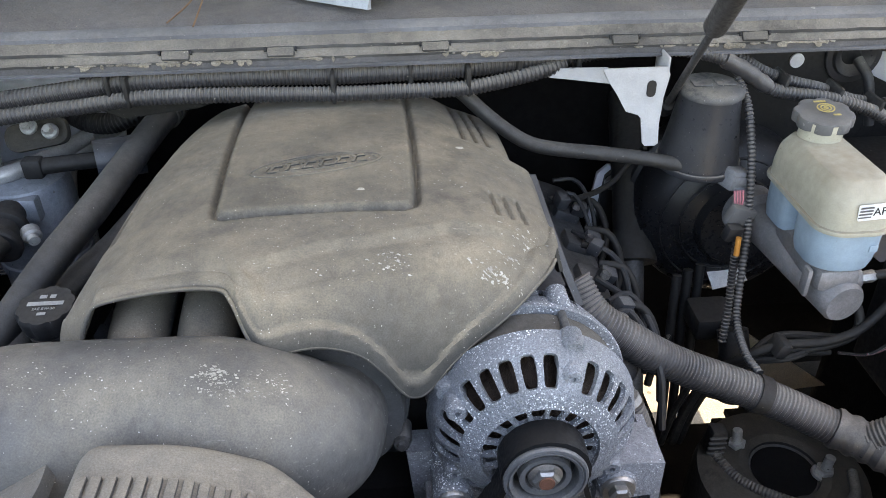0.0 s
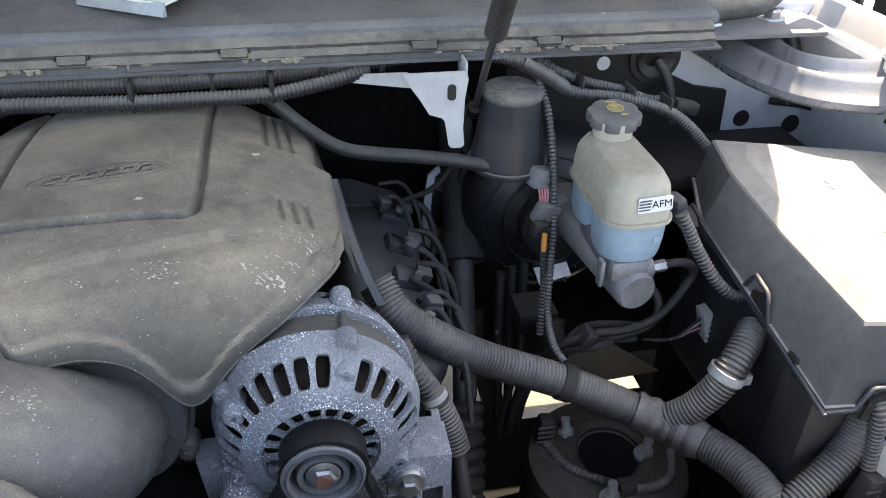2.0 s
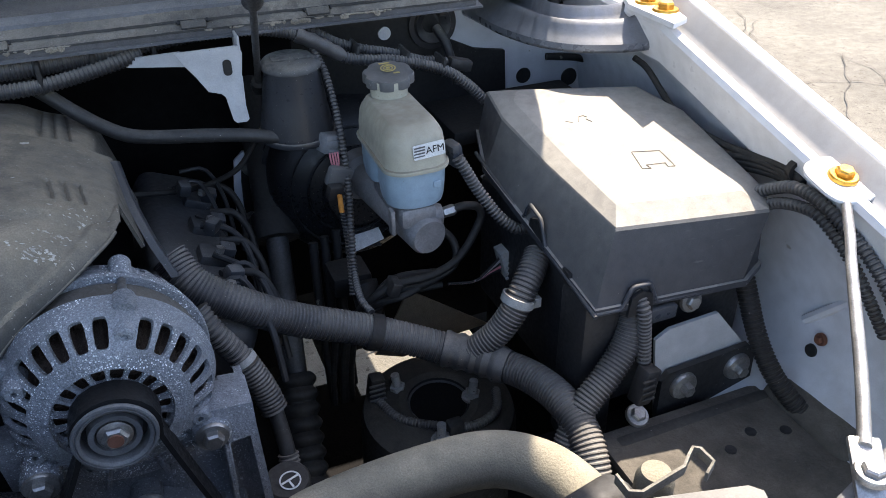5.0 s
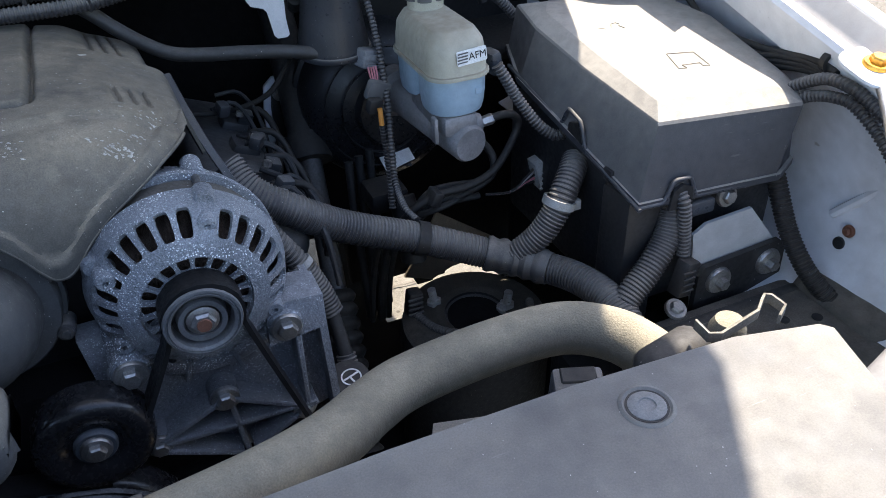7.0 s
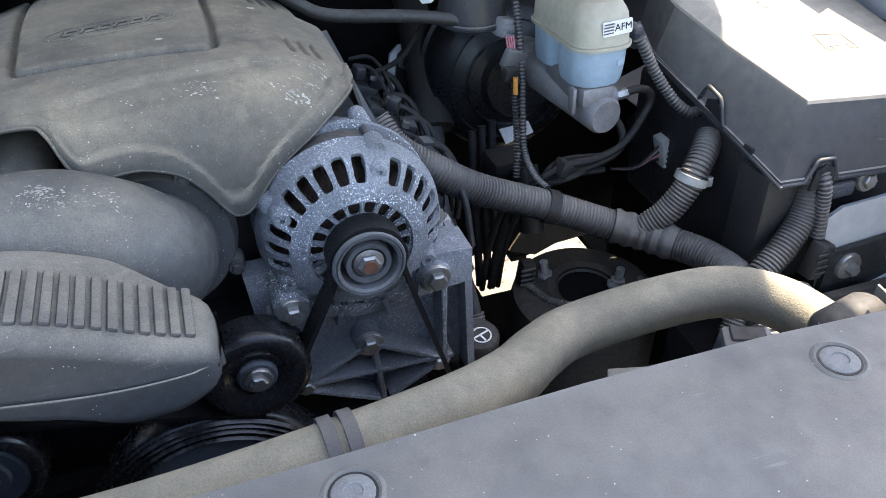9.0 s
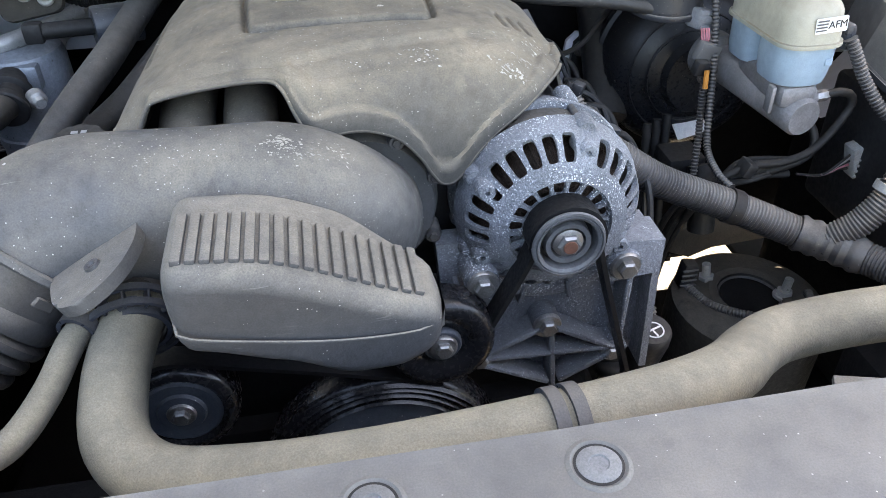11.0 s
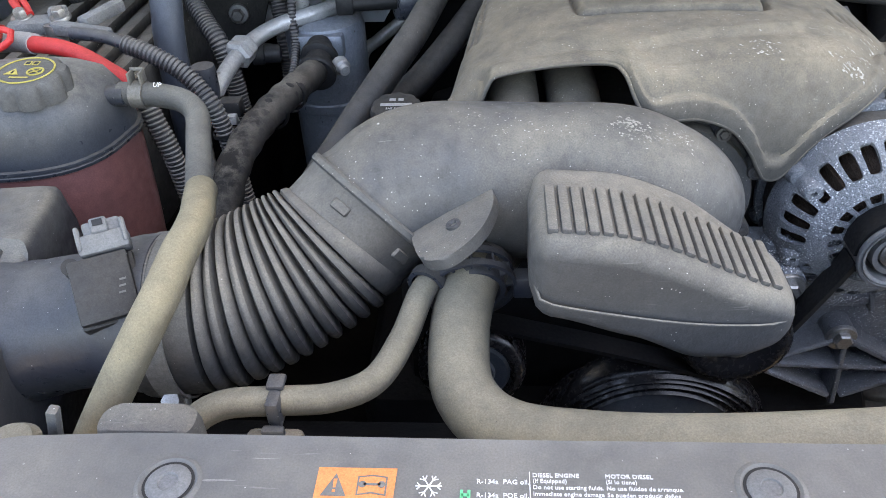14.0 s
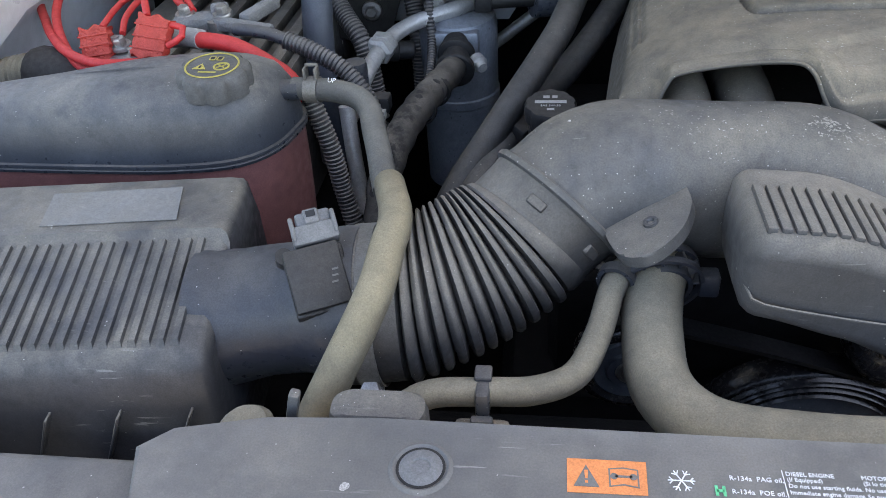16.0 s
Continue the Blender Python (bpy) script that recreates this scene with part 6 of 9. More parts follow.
# ---- fuse box ----
def fuse_box():
    t = thing("fuse_box", (0.70, 0.42, 0.85), "dusty grey plastic fuse box cover, lit by the sun", "fuse box")
    # corners: low rim and flat top, front to rear
    low = [(0.609, 0.2950, 0.955), (0.777, 0.2860, 0.950), (0.806, 0.300, 0.955), (0.828, 0.46, 0.98), (0.812, 0.535, 0.99), (0.628, 0.606, 1.010), (0.603, 0.53, 1.00), (0.605, 0.43, 0.982)]
    edge = [(0.6335, 0.312, 1.028), (0.792, 0.2865, 1.026), (0.815, 0.318, 1.026), (0.828, 0.46, 1.038), (0.812, 0.528, 1.050), (0.634, 0.598, 1.062), (0.622, 0.53, 1.056), (0.625, 0.43, 1.042)]
    top = [(0.645, 0.333, 1.043), (0.773, 0.313, 1.040), (0.802, 0.330, 1.0405), (0.818, 0.468, 1.058), (0.802, 0.538, 1.0645), (0.662, 0.569, 1.070), (0.6445, 0.546, 1.068), (0.643, 0.440, 1.0555)]
    low, edge, top = [Vector(p) for p in low], [Vector(p) for p in edge], [Vector(p) for p in top]
    cen = sum(top, Vector()) / len(top)
    out = lambda ps, d, dz=0.0: [p + Vector((p.x - cen.x, p.y - cen.y, 0)).normalized() * d + Vector((0, 0, dz)) for p in ps]
    rows = [out(low, 0.004, -0.007), out(low, 0.004), list(low)]
    rows += [[a.lerp(b, 0.5) for a, b in zip(low, edge)], [a.lerp(b, 0.97) for a, b in zip(low, edge)], [a.lerp(b, 0.06) for a, b in zip(edge, top)]]
    rows += [[a.lerp(b, 0.92) for a, b in zip(edge, top)], [p.lerp(cen, 0.03) for p in top], [p.lerp(cen, 0.5) for p in top]]
    part("lid", loft(rows), M_FUSE, t, sharp=14)
    bump = [Vector((0.608 + 0.174 * k / 60, 0.2920 - 0.0070 * k / 60, 0.950 - 0.004 * k / 60 + 0.024 * smooth01((1 - abs(k / 60 - 0.27) / 0.12) * 1.6))) for k in range(61)]
    part("arched_rim", sweep(bump, [0.0024] * len(bump), 10), M_PLASTIC_BLUE, t)
    left = [Vector((0.6055 - 0.003 * k / 60, 0.288 + 0.27 * k / 60, 0.950 + 0.055 * k / 60 + 0.026 * smooth01((1 - abs(k / 60 - 0.46) / 0.10) * 1.6))) for k in range(61)]
    part("side_rim", sweep(left, [0.0024] * len(left), 10), M_PLASTIC_BLUE, t)
    # Black plates here hold the shade of the side and front arches.
    part("side_gap", prism([(0.392, 0.965), (0.394, 0.988), (0.405, 0.996), (0.420, 0.990), (0.424, 0.968)], 0.6025, 0.6062, 0.0, Matrix(((0, 0, 1, 0), (1, 0, 0, 0), (0, 1, 0, 0), (0, 0, 0, 1)))), M_BLACK, t)
    part("arch_gap", prism([(0.641, 0.940), (0.644, 0.962), (0.655, 0.968), (0.667, 0.962), (0.670, 0.940)], 0.2870, 0.2905, 0.0, Matrix(((1, 0, 0, 0), (0, 0, 1, 0), (0, 1, 0, 0), (0, 0, 0, 1)))), M_BLACK, t)
    truck = [(0.710, 0.4061), (0.740, 0.3989), (0.7381, 0.3739), (0.7374, 0.3682), (0.7302, 0.3702), (0.7315, 0.3767), (0.7104, 0.3796), (0.7115, 0.3724), (0.7028, 0.3749)]
    glyph = [(0.6749, 0.4863), (0.6828, 0.4796), (0.6899, 0.480), (0.6952, 0.4893), (0.7013, 0.4901), (0.7043, 0.4857), (0.7007, 0.4819), (0.7043, 0.475)]
    for mark in (truck + truck[:1], glyph[:2], glyph[2:]):
        for (x0, y0), (x1, y1) in zip(mark, mark[1:]):
            part("moulded_mark", tube([(x, y, 1.0432 + 0.1145 * (y - 0.333)) for x, y in ((x0, y0), (x1, y1))], 0.0004, 5, 0.01), M_FUSE_MARK, t)
    part("base", rbox((0.718, 0.45, 0.88), (0.20, 0.26, 0.17), 0.008), M_PLASTIC, t)
    part("latch", rbox((0.606, 0.345, 0.962), (0.004, 0.014, 0.014), 0.001), M_BLACK, t)
    return t


fuse_box()


# ---- wiring looms ----
def harness():
    t = thing("engine_harness", (0.45, 0.45, 0.85), "thick corrugated wiring loom wrapped in tape", "wiring loom")
    part("main_loom", conduit([(0.245, 0.475, 1.0), (0.262, 0.455, 0.975), (0.30, 0.445, 0.948), (0.35, 0.447, 0.914), (0.43, 0.438, 0.880), (0.50, 0.414, 0.853), (0.545, 0.385, 0.842), (0.575, 0.335, 0.844), (0.585, 0.28, 0.842), (0.582, 0.235, 0.82), (0.57, 0.20, 0.77)], 0.0180, 0.0042, 0.0013, 18), M_CONDUIT, t)
    part("branch_loom", conduit([(0.525, 0.397, 0.850), (0.551, 0.388, 0.875), (0.570, 0.386, 0.902), (0.582, 0.390, 0.922), (0.598, 0.402, 0.936), (0.614, 0.418, 0.944)], 0.0156, 0.0042, 0.0013, 18), M_CONDUIT, t)
    part("tape_wrap", tube([(0.50, 0.414, 0.853), (0.53, 0.396, 0.846), (0.556, 0.368, 0.843)], 0.0200, 16, 0.004, wobble=0.0013), M_CONDUIT, t)
    part("tape_band", tube([(0.425, 0.439, 0.882), (0.437, 0.4365, 0.8775)], 0.0196, 16, 0.006), M_RUBBER, t)
    part("loom_clip", join(lathe([(0.0158, -0.0045), (0.0184, -0.0045), (0.0184, 0.0045), (0.0158, 0.0045)], (0.5755, 0.3875, 0.914), (0.42, 0.12, 1), 28, close=True), rbox((0.595, 0.384, 0.908), (0.010, 0.008, 0.012), 0.001)), M_LIGHT, t, "grey plastic loom clip")
    return t


harness()


def cowl_looms():
    t = thing("cowl_loom", (0.1, 0.64, 1.13), "pair of corrugated wiring looms tied along the firewall", "wiring loom")
    up = [(-0.60, 0.66, 1.10), (-0.40, 0.65, 1.118), (-0.28, 0.645, 1.130), (-0.226, 0.645, 1.136), (-0.157, 0.645, 1.143), (-0.068, 0.645, 1.144), (0.038, 0.645, 1.142), (0.108, 0.645, 1.143), (0.163, 0.648, 1.143), (0.212, 0.65, 1.146), (0.262, 0.650, 1.150)]
    far = [(0.250, 0.650, 1.149), (0.268, 0.648, 1.150), (0.300, 0.648, 1.1535), (0.3354, 0.648, 1.1555), (0.370, 0.645, 1.1555), (0.3931, 0.642, 1.153), (0.4224, 0.639, 1.1455), (0.4462, 0.636, 1.1330), (0.4706, 0.633, 1.1165), (0.4957, 0.630, 1.1098), (0.5279, 0.627, 1.1059), (0.568, 0.624, 1.095), (0.5954, 0.621, 1.0838), (0.6207, 0.618, 1.0641), (0.6395, 0.615, 1.0438)]
    side = [(0.395, 0.659, 1.152), (0.4143, 0.657, 1.1498), (0.4449, 0.655, 1.1411), (0.4698, 0.653, 1.1268), (0.5021, 0.651, 1.1148), (0.5354, 0.649, 1.1064), (0.5699, 0.647, 1.0937), (0.592, 0.645, 1.0902), (0.625, 0.643, 1.080)]
    dn = [(-0.60, 0.64, 1.07), (-0.40, 0.637, 1.10), (-0.28, 0.635, 1.117), (-0.21, 0.635, 1.124), (-0.152, 0.635, 1.130), (-0.068, 0.634, 1.130), (0.032, 0.634, 1.127), (0.091, 0.634, 1.127), (0.162, 0.636, 1.127), (0.225, 0.640, 1.137), (0.262, 0.644, 1.146)]
    part("upper_loom", conduit(up, 0.0095, 0.0042, 0.0012, 16), M_CONDUIT, t)
    part("far_loom", conduit(far, 0.0068, 0.0040, 0.0011, 14), M_CONDUIT, t)
    part("side_loom", conduit(side, 0.0062, 0.0040, 0.0011, 14), M_CONDUIT, t)
    part("tape_wrap", tube(far[6:9], 0.0082, 14, 0.004, wobble=0.0006), M_CONDUIT, t)
    for x, y, z in ((0.488, 0.645, 1.117), (0.545, 0.640, 1.104), (0.588, 0.634, 1.091)):
        part("cable_tie", rbox((x, y, z), (0.005, 0.034, 0.022), 0.003, m=pose(0, 0, 0, 0, 12, 0)), M_RUBBER, t)
    part("loom_plug", rbox((0.617, 0.640, 1.085), (0.030, 0.016, 0.014), 0.003, m=pose(0, 0, 0, 0, 16, 0)), M_PLASTIC, t)
    part("lower_loom", conduit(dn, 0.0080, 0.0044, 0.0012, 14), M_CONDUIT, t)
    for x, y, z in ((0.031, 0.640, 1.134), (0.164, 0.642, 1.135), (-0.167, 0.64, 1.137), (0.275, 0.65, 1.151), (0.107, 0.648, 1.143), (0.215, 0.65, 1.147), (-0.185, 0.645, 1.141)):
        part("cable_tie", rbox((x, y, z), (0.0055, 0.026, 0.032), 0.003), M_RUBBER, t)
    part("drop_loom", conduit([(0.44, 0.640, 1.128), (0.447, 0.615, 1.10), (0.450, 0.590, 1.05), (0.448, 0.565, 0.99), (0.442, 0.545, 0.95), (0.435, 0.52, 0.908), (0.428, 0.475, 0.900), (0.432, 0.448, 0.897)], 0.0044, 0.0042, 0.0011, 10), M_CONDUIT, t)
    return t


cowl_looms()


# ---- things by the firewall ----
M_CUP = material("scuffed_black_rubber", (0.028, 0.030, 0.036), 0.36, dust=0.9, dust_color=(0.22, 0.2, 0.175), specks=0.3, speck_color=(0.32, 0.30, 0.27), scale=40, scuff=0.4, smudge=0.3)


def boot_cap():
    t = thing("rubber_cap", (0.405, 0.63, 1.04), "tapered black rubber cap with a dusty flat top", "cap")
    ax = Vector((0, -0.05, 1)).normalized()
    at = Vector((0.412, 0.637, 1.036))
    part("cup", lathe([(0.031, 0.080), (0.0305, 0.076), (0.0365, 0.035), (0.0415, 0.006), (0.0425, 0.0), (0.041, -0.005), (0.02, -0.007)], at, ax, 44), M_CUP, t)
    part("lid", lathe([(0.0, 0.0875), (0.026, 0.087), (0.0305, 0.0855), (0.033, 0.082), (0.033, 0.078), (0.030, 0.077)], at, ax, 44), M_DUCT, t, "dusty flat lid")
    part("rim", lathe([(0.0400, -0.004), (0.0440, -0.004), (0.0450, -0.001), (0.0440, 0.002), (0.0410, 0.003)], at, ax, 44, close=True), M_CUP, t)
    for x in (-0.012, 0.012):
        part("moulded_square", rbox((0.412 + x, 0.632, 1.1240), (0.019, 0.014, 0.0016), 0.0005, 1, m=pose(0, 0, 0, 3, 0, 0)), M_DUCT, t)
    return t


boot_cap()


M_PAINT_DULL = material("dull_white_bracket_paint", (0.40, 0.41, 0.43), 0.5, vary=0.12, scale=14, dust=0.4, dust_color=(0.30, 0.27, 0.225), specks=0.15, speck_color=(0.22, 0.2, 0.17), grain=0.10)


def white_bracket():
    t = thing("white_bracket", (0.34, 0.63, 1.06), "white painted sheet metal bracket with a slot", "bracket")
    m = Matrix(((1, 0, 0, 0), (0, 0, 1, 0.613), (0, 1, 0, 0), (0, 0, 0, 1)))
    plate = [(0.2920, 1.1500), (0.3560, 1.1500), (0.3591, 1.1420), (0.3551, 1.1152), (0.3539, 1.0989), (0.3567, 1.0690), (0.3535, 1.0663), (0.3430, 1.0665), (0.3400, 1.0700), (0.3355, 1.0970), (0.3320, 1.1010), (0.3192, 1.1053), (0.3087, 1.1231), (0.2994, 1.1363)]
    part("plate", prism(plate, -0.0012, 0.0012, 0.0, m), M_PAINT_DULL, t)
    part("side_flange", rbox((0.3570, 0.632, 1.146), (0.0025, 0.038, 0.026), 0.001), M_PAINT_DULL, t)
    part("leg_flange", rbox((0.3545, 0.622, 1.092), (0.0022, 0.018, 0.050), 0.0008, 1, m=pose(0, 0, 0, 0, 2, 0)), M_PAINT_DULL, t)
    part("strap", loft([[Vector((0.245, 0.640 + d, 1.1330)), Vector((0.245, 0.640 + d, 1.1420)), Vector((0.298, 0.615 + d, 1.1500)), Vector((0.3005, 0.615 + d, 1.1340))] for d in (0.0, 0.0025)]), M_PAINT_DULL, t)
    # Slot is a black inlay in place of a shaded opening.
    part("slot", prism(rrect(0.009, 0.017, 0.0042), -0.0021, 0.0021, 0, m @ Matrix.Translation((0.3420, 1.1285, 0))), M_BLACK, t)
    return t


white_bracket()


def gas_strut():
    t = thing("gas_strut", (0.378, 0.66, 1.09), "black gas strut that holds the hood up", "gas strut")
    a, b = Vector((0.379, 0.665, 1.085)), Vector((0.366, 0.537, 1.218))
    d = (b - a)
    part("rod", tube([a, a + d * 0.92], 0.0038, 14, 0.03), M_STEEL_DK, t)
    part("cylinder", lathe([(0.0, 0.0), (0.009, 0.0), (0.0105, 0.004), (0.0105, 0.36), (0.0, 0.362)], a + d * 0.92, d, 28), M_STEEL_DK, t)
    part("end_fitting", lathe([(0.0, -0.012), (0.008, -0.008), (0.009, 0.0), (0.008, 0.010), (0.0, 0.014)], a, d, 18), M_RUBBER, t)
    return t


gas_strut()


def booster_hose():
    t = thing("vacuum_hose", (0.33, 0.6, 1.0), "black vacuum hose to the brake booster", "hose")
    part("hose", tube([(0.120, 0.67, 1.135), (0.1536, 0.66, 1.1177), (0.1814, 0.6531, 1.093), (0.2058, 0.6462, 1.0741), (0.2317, 0.6394, 1.0604), (0.2652, 0.6325, 1.0555), (0.3053, 0.6256, 1.0529), (0.3521, 0.6188, 1.0475), (0.3938, 0.6119, 1.0392), (0.418, 0.605, 1.035)], 0.0076, 16), M_HOSE_DK, t)
    part("collar", join(*[lathe([(0.007, -0.0022), (0.0095, -0.0022), (0.0095, 0.0022), (0.007, 0.0022)], (0.405 + 0.0075 * k, 0.6085 - 0.0012 * k, 1.0372 - 0.0014 * k), (1, -0.2, -0.2), 20, close=True) for k in range(3)]), M_PLASTIC, t)
    part("plug", join(rbox((0.4395, 0.598, 1.0315), (0.026, 0.020, 0.022), 0.003, m=pose(0, 0, 0, 0, 15, 20)), rbox((0.4405, 0.588, 1.034), (0.018, 0.004, 0.008), 0.001, m=pose(0, 0, 0, 0, 15, 10)), rbox((0.4415, 0.588, 1.024), (0.016, 0.004, 0.005), 0.001, m=pose(0, 0, 0, 0, 15, 10))), M_PLUG, t, "grey plug with pink wires")
    for k in range(4):
        part("wire", tube([(0.434 + 0.003 * k, 0.582, 1.026), (0.434 + 0.003 * k, 0.578, 1.018), (0.435 + 0.002 * k, 0.574, 1.008)], 0.0011, 6), M_WIRE_PK, t)
    part("wire_cap", rbox((0.440, 0.572, 1.001), (0.030, 0.012, 0.024), 0.004, m=pose(0, 0, 0, 10, 20, 10)), M_SHIELD, t)
    part("cap_tail", rbox((0.431, 0.562, 0.988), (0.018, 0.012, 0.018), 0.003, m=pose(0, 0, 0, 10, 10, 10)), M_PLASTIC, t)
    part("wire_sleeve", conduit([(0.438, 0.562, 0.980), (0.440, 0.560, 0.94), (0.440, 0.552, 0.90), (0.436, 0.54, 0.86)], 0.0046, 0.0042, 0.0011, 10), M_CONDUIT, t)
    part("orange_wire", tube([(0.434, 0.552, 0.988), (0.434, 0.549, 0.968)], 0.003, 8), M_WIRE_OR, t)
    return t


booster_hose()


# ---- lower bay: steering shaft, strut tower, frame ----
def steering_shaft():
    t = thing("steering_shaft", (0.35, 0.6, 0.55), "black steering shaft with a ribbed rubber boot", "steering shaft")
    part("column", tube([(0.395, 0.86, 1.02), (0.388, 0.77, 0.93), (0.383, 0.725, 0.885)], 0.024, 20), M_RUBBER, t)
    part("collar", tube([(0.383, 0.725, 0.885), (0.380, 0.70, 0.86)], 0.030, 20, 0.01), M_RUBBER, t)
    part("shaft", tube([(0.381, 0.71, 0.87), (0.365, 0.60, 0.74), (0.345, 0.47, 0.60)], 0.015, 16), M_STEEL_DK, t)
    line = spline([(0.362, 0.585, 0.725), (0.352, 0.52, 0.655), (0.338, 0.44, 0.57)], 0.002)
    part("boot", sweep(line, [0.020 + 0.006 * abs(math.sin(i * 0.34)) for i in range(len(line))], 22), M_RUBBER, t)
    return t


steering_shaft()


def strut_tower():
    t = thing("shock_tower", (0.52, 0.5, 0.5), "grimy round shock tower top with three studs", "shock tower")
    c = Vector((0.527, 0.500, 0.674))
    up = Vector((0, -0.05, 1)).normalized()
    part("dome", lathe([(0.040, 0.010), (0.041, 0.019), (0.052, 0.020), (0.056, 0.017), (0.085, 0.014), (0.098, 0.008), (0.102, -0.01), (0.104, -0.22), (0.09, -0.22)], c, up, 48), M_TOWER, t)
    # Well is near-black so the hole reads as deep shade.
    part("well", lathe([(0.041, 0.012), (0.038, -0.02), (0.036, -0.07), (0.0, -0.072)], c, up, 40), M_DARK, t)
    for k in range(4):
        r = 0.0395 - 0.0022 * k
        part("coil_ring", lathe([(r - 0.0022, 0.0), (r, 0.0022), (r + 0.0018, 0.0), (r, -0.0022)], c + up * (0.014 - 0.008 * k) + Vector((0.0015 * k, 0, 0)), up, 40, close=True), M_STEEL_DK, t)
    part("shock_stud", tube([c - up * 0.06, c - up * 0.01], 0.008, 12), M_STEEL_DK, t)
    part("shock_nut", lathe([(0.0, 0.014), (0.009, 0.013), (0.012, 0.006), (0.012, -0.004), (0.015, -0.006)], c - up * 0.045, up, 6), M_STEEL_DK, t)
    for p, n in (((0.486, 0.540, 0.690), (-0.12, 0.1, 1)), ((0.571, 0.492, 0.690), (0.1, 0.0, 1)), ((0.505, 0.435, 0.690), (0, 0, 1))):
        w = Vector(n).normalized()
        part("stud", join(tube([Vector(p), Vector(p) + w * 0.026], 0.0058, 12, 0.01), lathe([(0.0105, 0.0), (0.0105, 0.008), (0.006, 0.008)], p, w, 6), lathe([(0.0135, -0.003), (0.0135, 0.001), (0.006, 0.001)], p, w, 20)), M_PIPE, t)
    return t


strut_tower()


def lower_bay():
    """Frame rail, wheelhouse and near-black fill that closes the bay with painted shade."""
    t = thing("frame_rail", (0.5, 0.4, 0.3), "grimy steel frame rail deep in the bay", "frame", kind="structure")
    part("rail", rbox((0.48, 0.05, 0.36), (0.10, 1.1, 0.13), 0.012), M_FRAME, t)
    # Near-black blocks put the lower bay's shade into their colour.
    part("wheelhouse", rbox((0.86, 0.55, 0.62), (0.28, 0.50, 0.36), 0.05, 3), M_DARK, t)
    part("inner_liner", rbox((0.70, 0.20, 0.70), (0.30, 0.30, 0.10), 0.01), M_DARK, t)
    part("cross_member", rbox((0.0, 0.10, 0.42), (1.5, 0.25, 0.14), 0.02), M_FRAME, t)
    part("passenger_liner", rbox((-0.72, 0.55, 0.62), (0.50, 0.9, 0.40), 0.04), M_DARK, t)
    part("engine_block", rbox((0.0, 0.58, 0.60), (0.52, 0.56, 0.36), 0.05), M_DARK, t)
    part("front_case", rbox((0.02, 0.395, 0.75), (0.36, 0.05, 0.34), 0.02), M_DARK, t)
    # Added sheets, near-black for shade; openings leave the ground in view.
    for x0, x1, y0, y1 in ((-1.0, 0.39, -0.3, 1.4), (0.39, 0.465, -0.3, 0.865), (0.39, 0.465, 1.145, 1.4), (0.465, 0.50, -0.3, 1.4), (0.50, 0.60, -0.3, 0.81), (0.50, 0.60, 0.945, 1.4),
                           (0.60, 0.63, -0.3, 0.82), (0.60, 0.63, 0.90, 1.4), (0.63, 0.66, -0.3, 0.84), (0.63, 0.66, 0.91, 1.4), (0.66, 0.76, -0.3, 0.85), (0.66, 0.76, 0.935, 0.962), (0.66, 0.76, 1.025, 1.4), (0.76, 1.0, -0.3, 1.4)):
        part("dark_bay_sheet", rbox(((x0 + x1) / 2, (y0 + y1) / 2, 0.44), (x1 - x0 + 0.004, y1 - y0, 0.012), 0.002, 1), M_DARK, t)
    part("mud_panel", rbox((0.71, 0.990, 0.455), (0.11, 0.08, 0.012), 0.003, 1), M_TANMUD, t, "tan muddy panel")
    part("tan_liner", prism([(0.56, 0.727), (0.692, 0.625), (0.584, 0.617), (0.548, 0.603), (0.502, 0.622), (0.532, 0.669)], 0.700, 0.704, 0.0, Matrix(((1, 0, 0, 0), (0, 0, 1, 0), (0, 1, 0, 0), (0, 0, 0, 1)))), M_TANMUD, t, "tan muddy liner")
    # Unseen sheets added to stop ground light reaching the air box front.
    part("light_stop_back", rbox((-0.71, -0.03, 0.76), (0.38, 0.02, 0.46), 0.004), M_DARK, t)
    part("light_stop_floor", rbox((-0.62, 0.01, 0.86), (0.50, 0.14, 0.02), 0.004), M_DARK, t)
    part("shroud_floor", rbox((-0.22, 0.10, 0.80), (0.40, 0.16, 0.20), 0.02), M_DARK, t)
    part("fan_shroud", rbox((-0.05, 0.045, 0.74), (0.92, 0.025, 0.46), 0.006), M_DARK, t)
    return t


lower_bay()


# ---- passenger side ----
M_CANDK = material("grimy_can_metal", (0.27, 0.30, 0.345), 0.38, metal=0.45, dust=0.28, dust_color=(0.2, 0.185, 0.16), specks=0.12, speck_color=(0.1, 0.09, 0.08), scale=50, smudge=0.5)


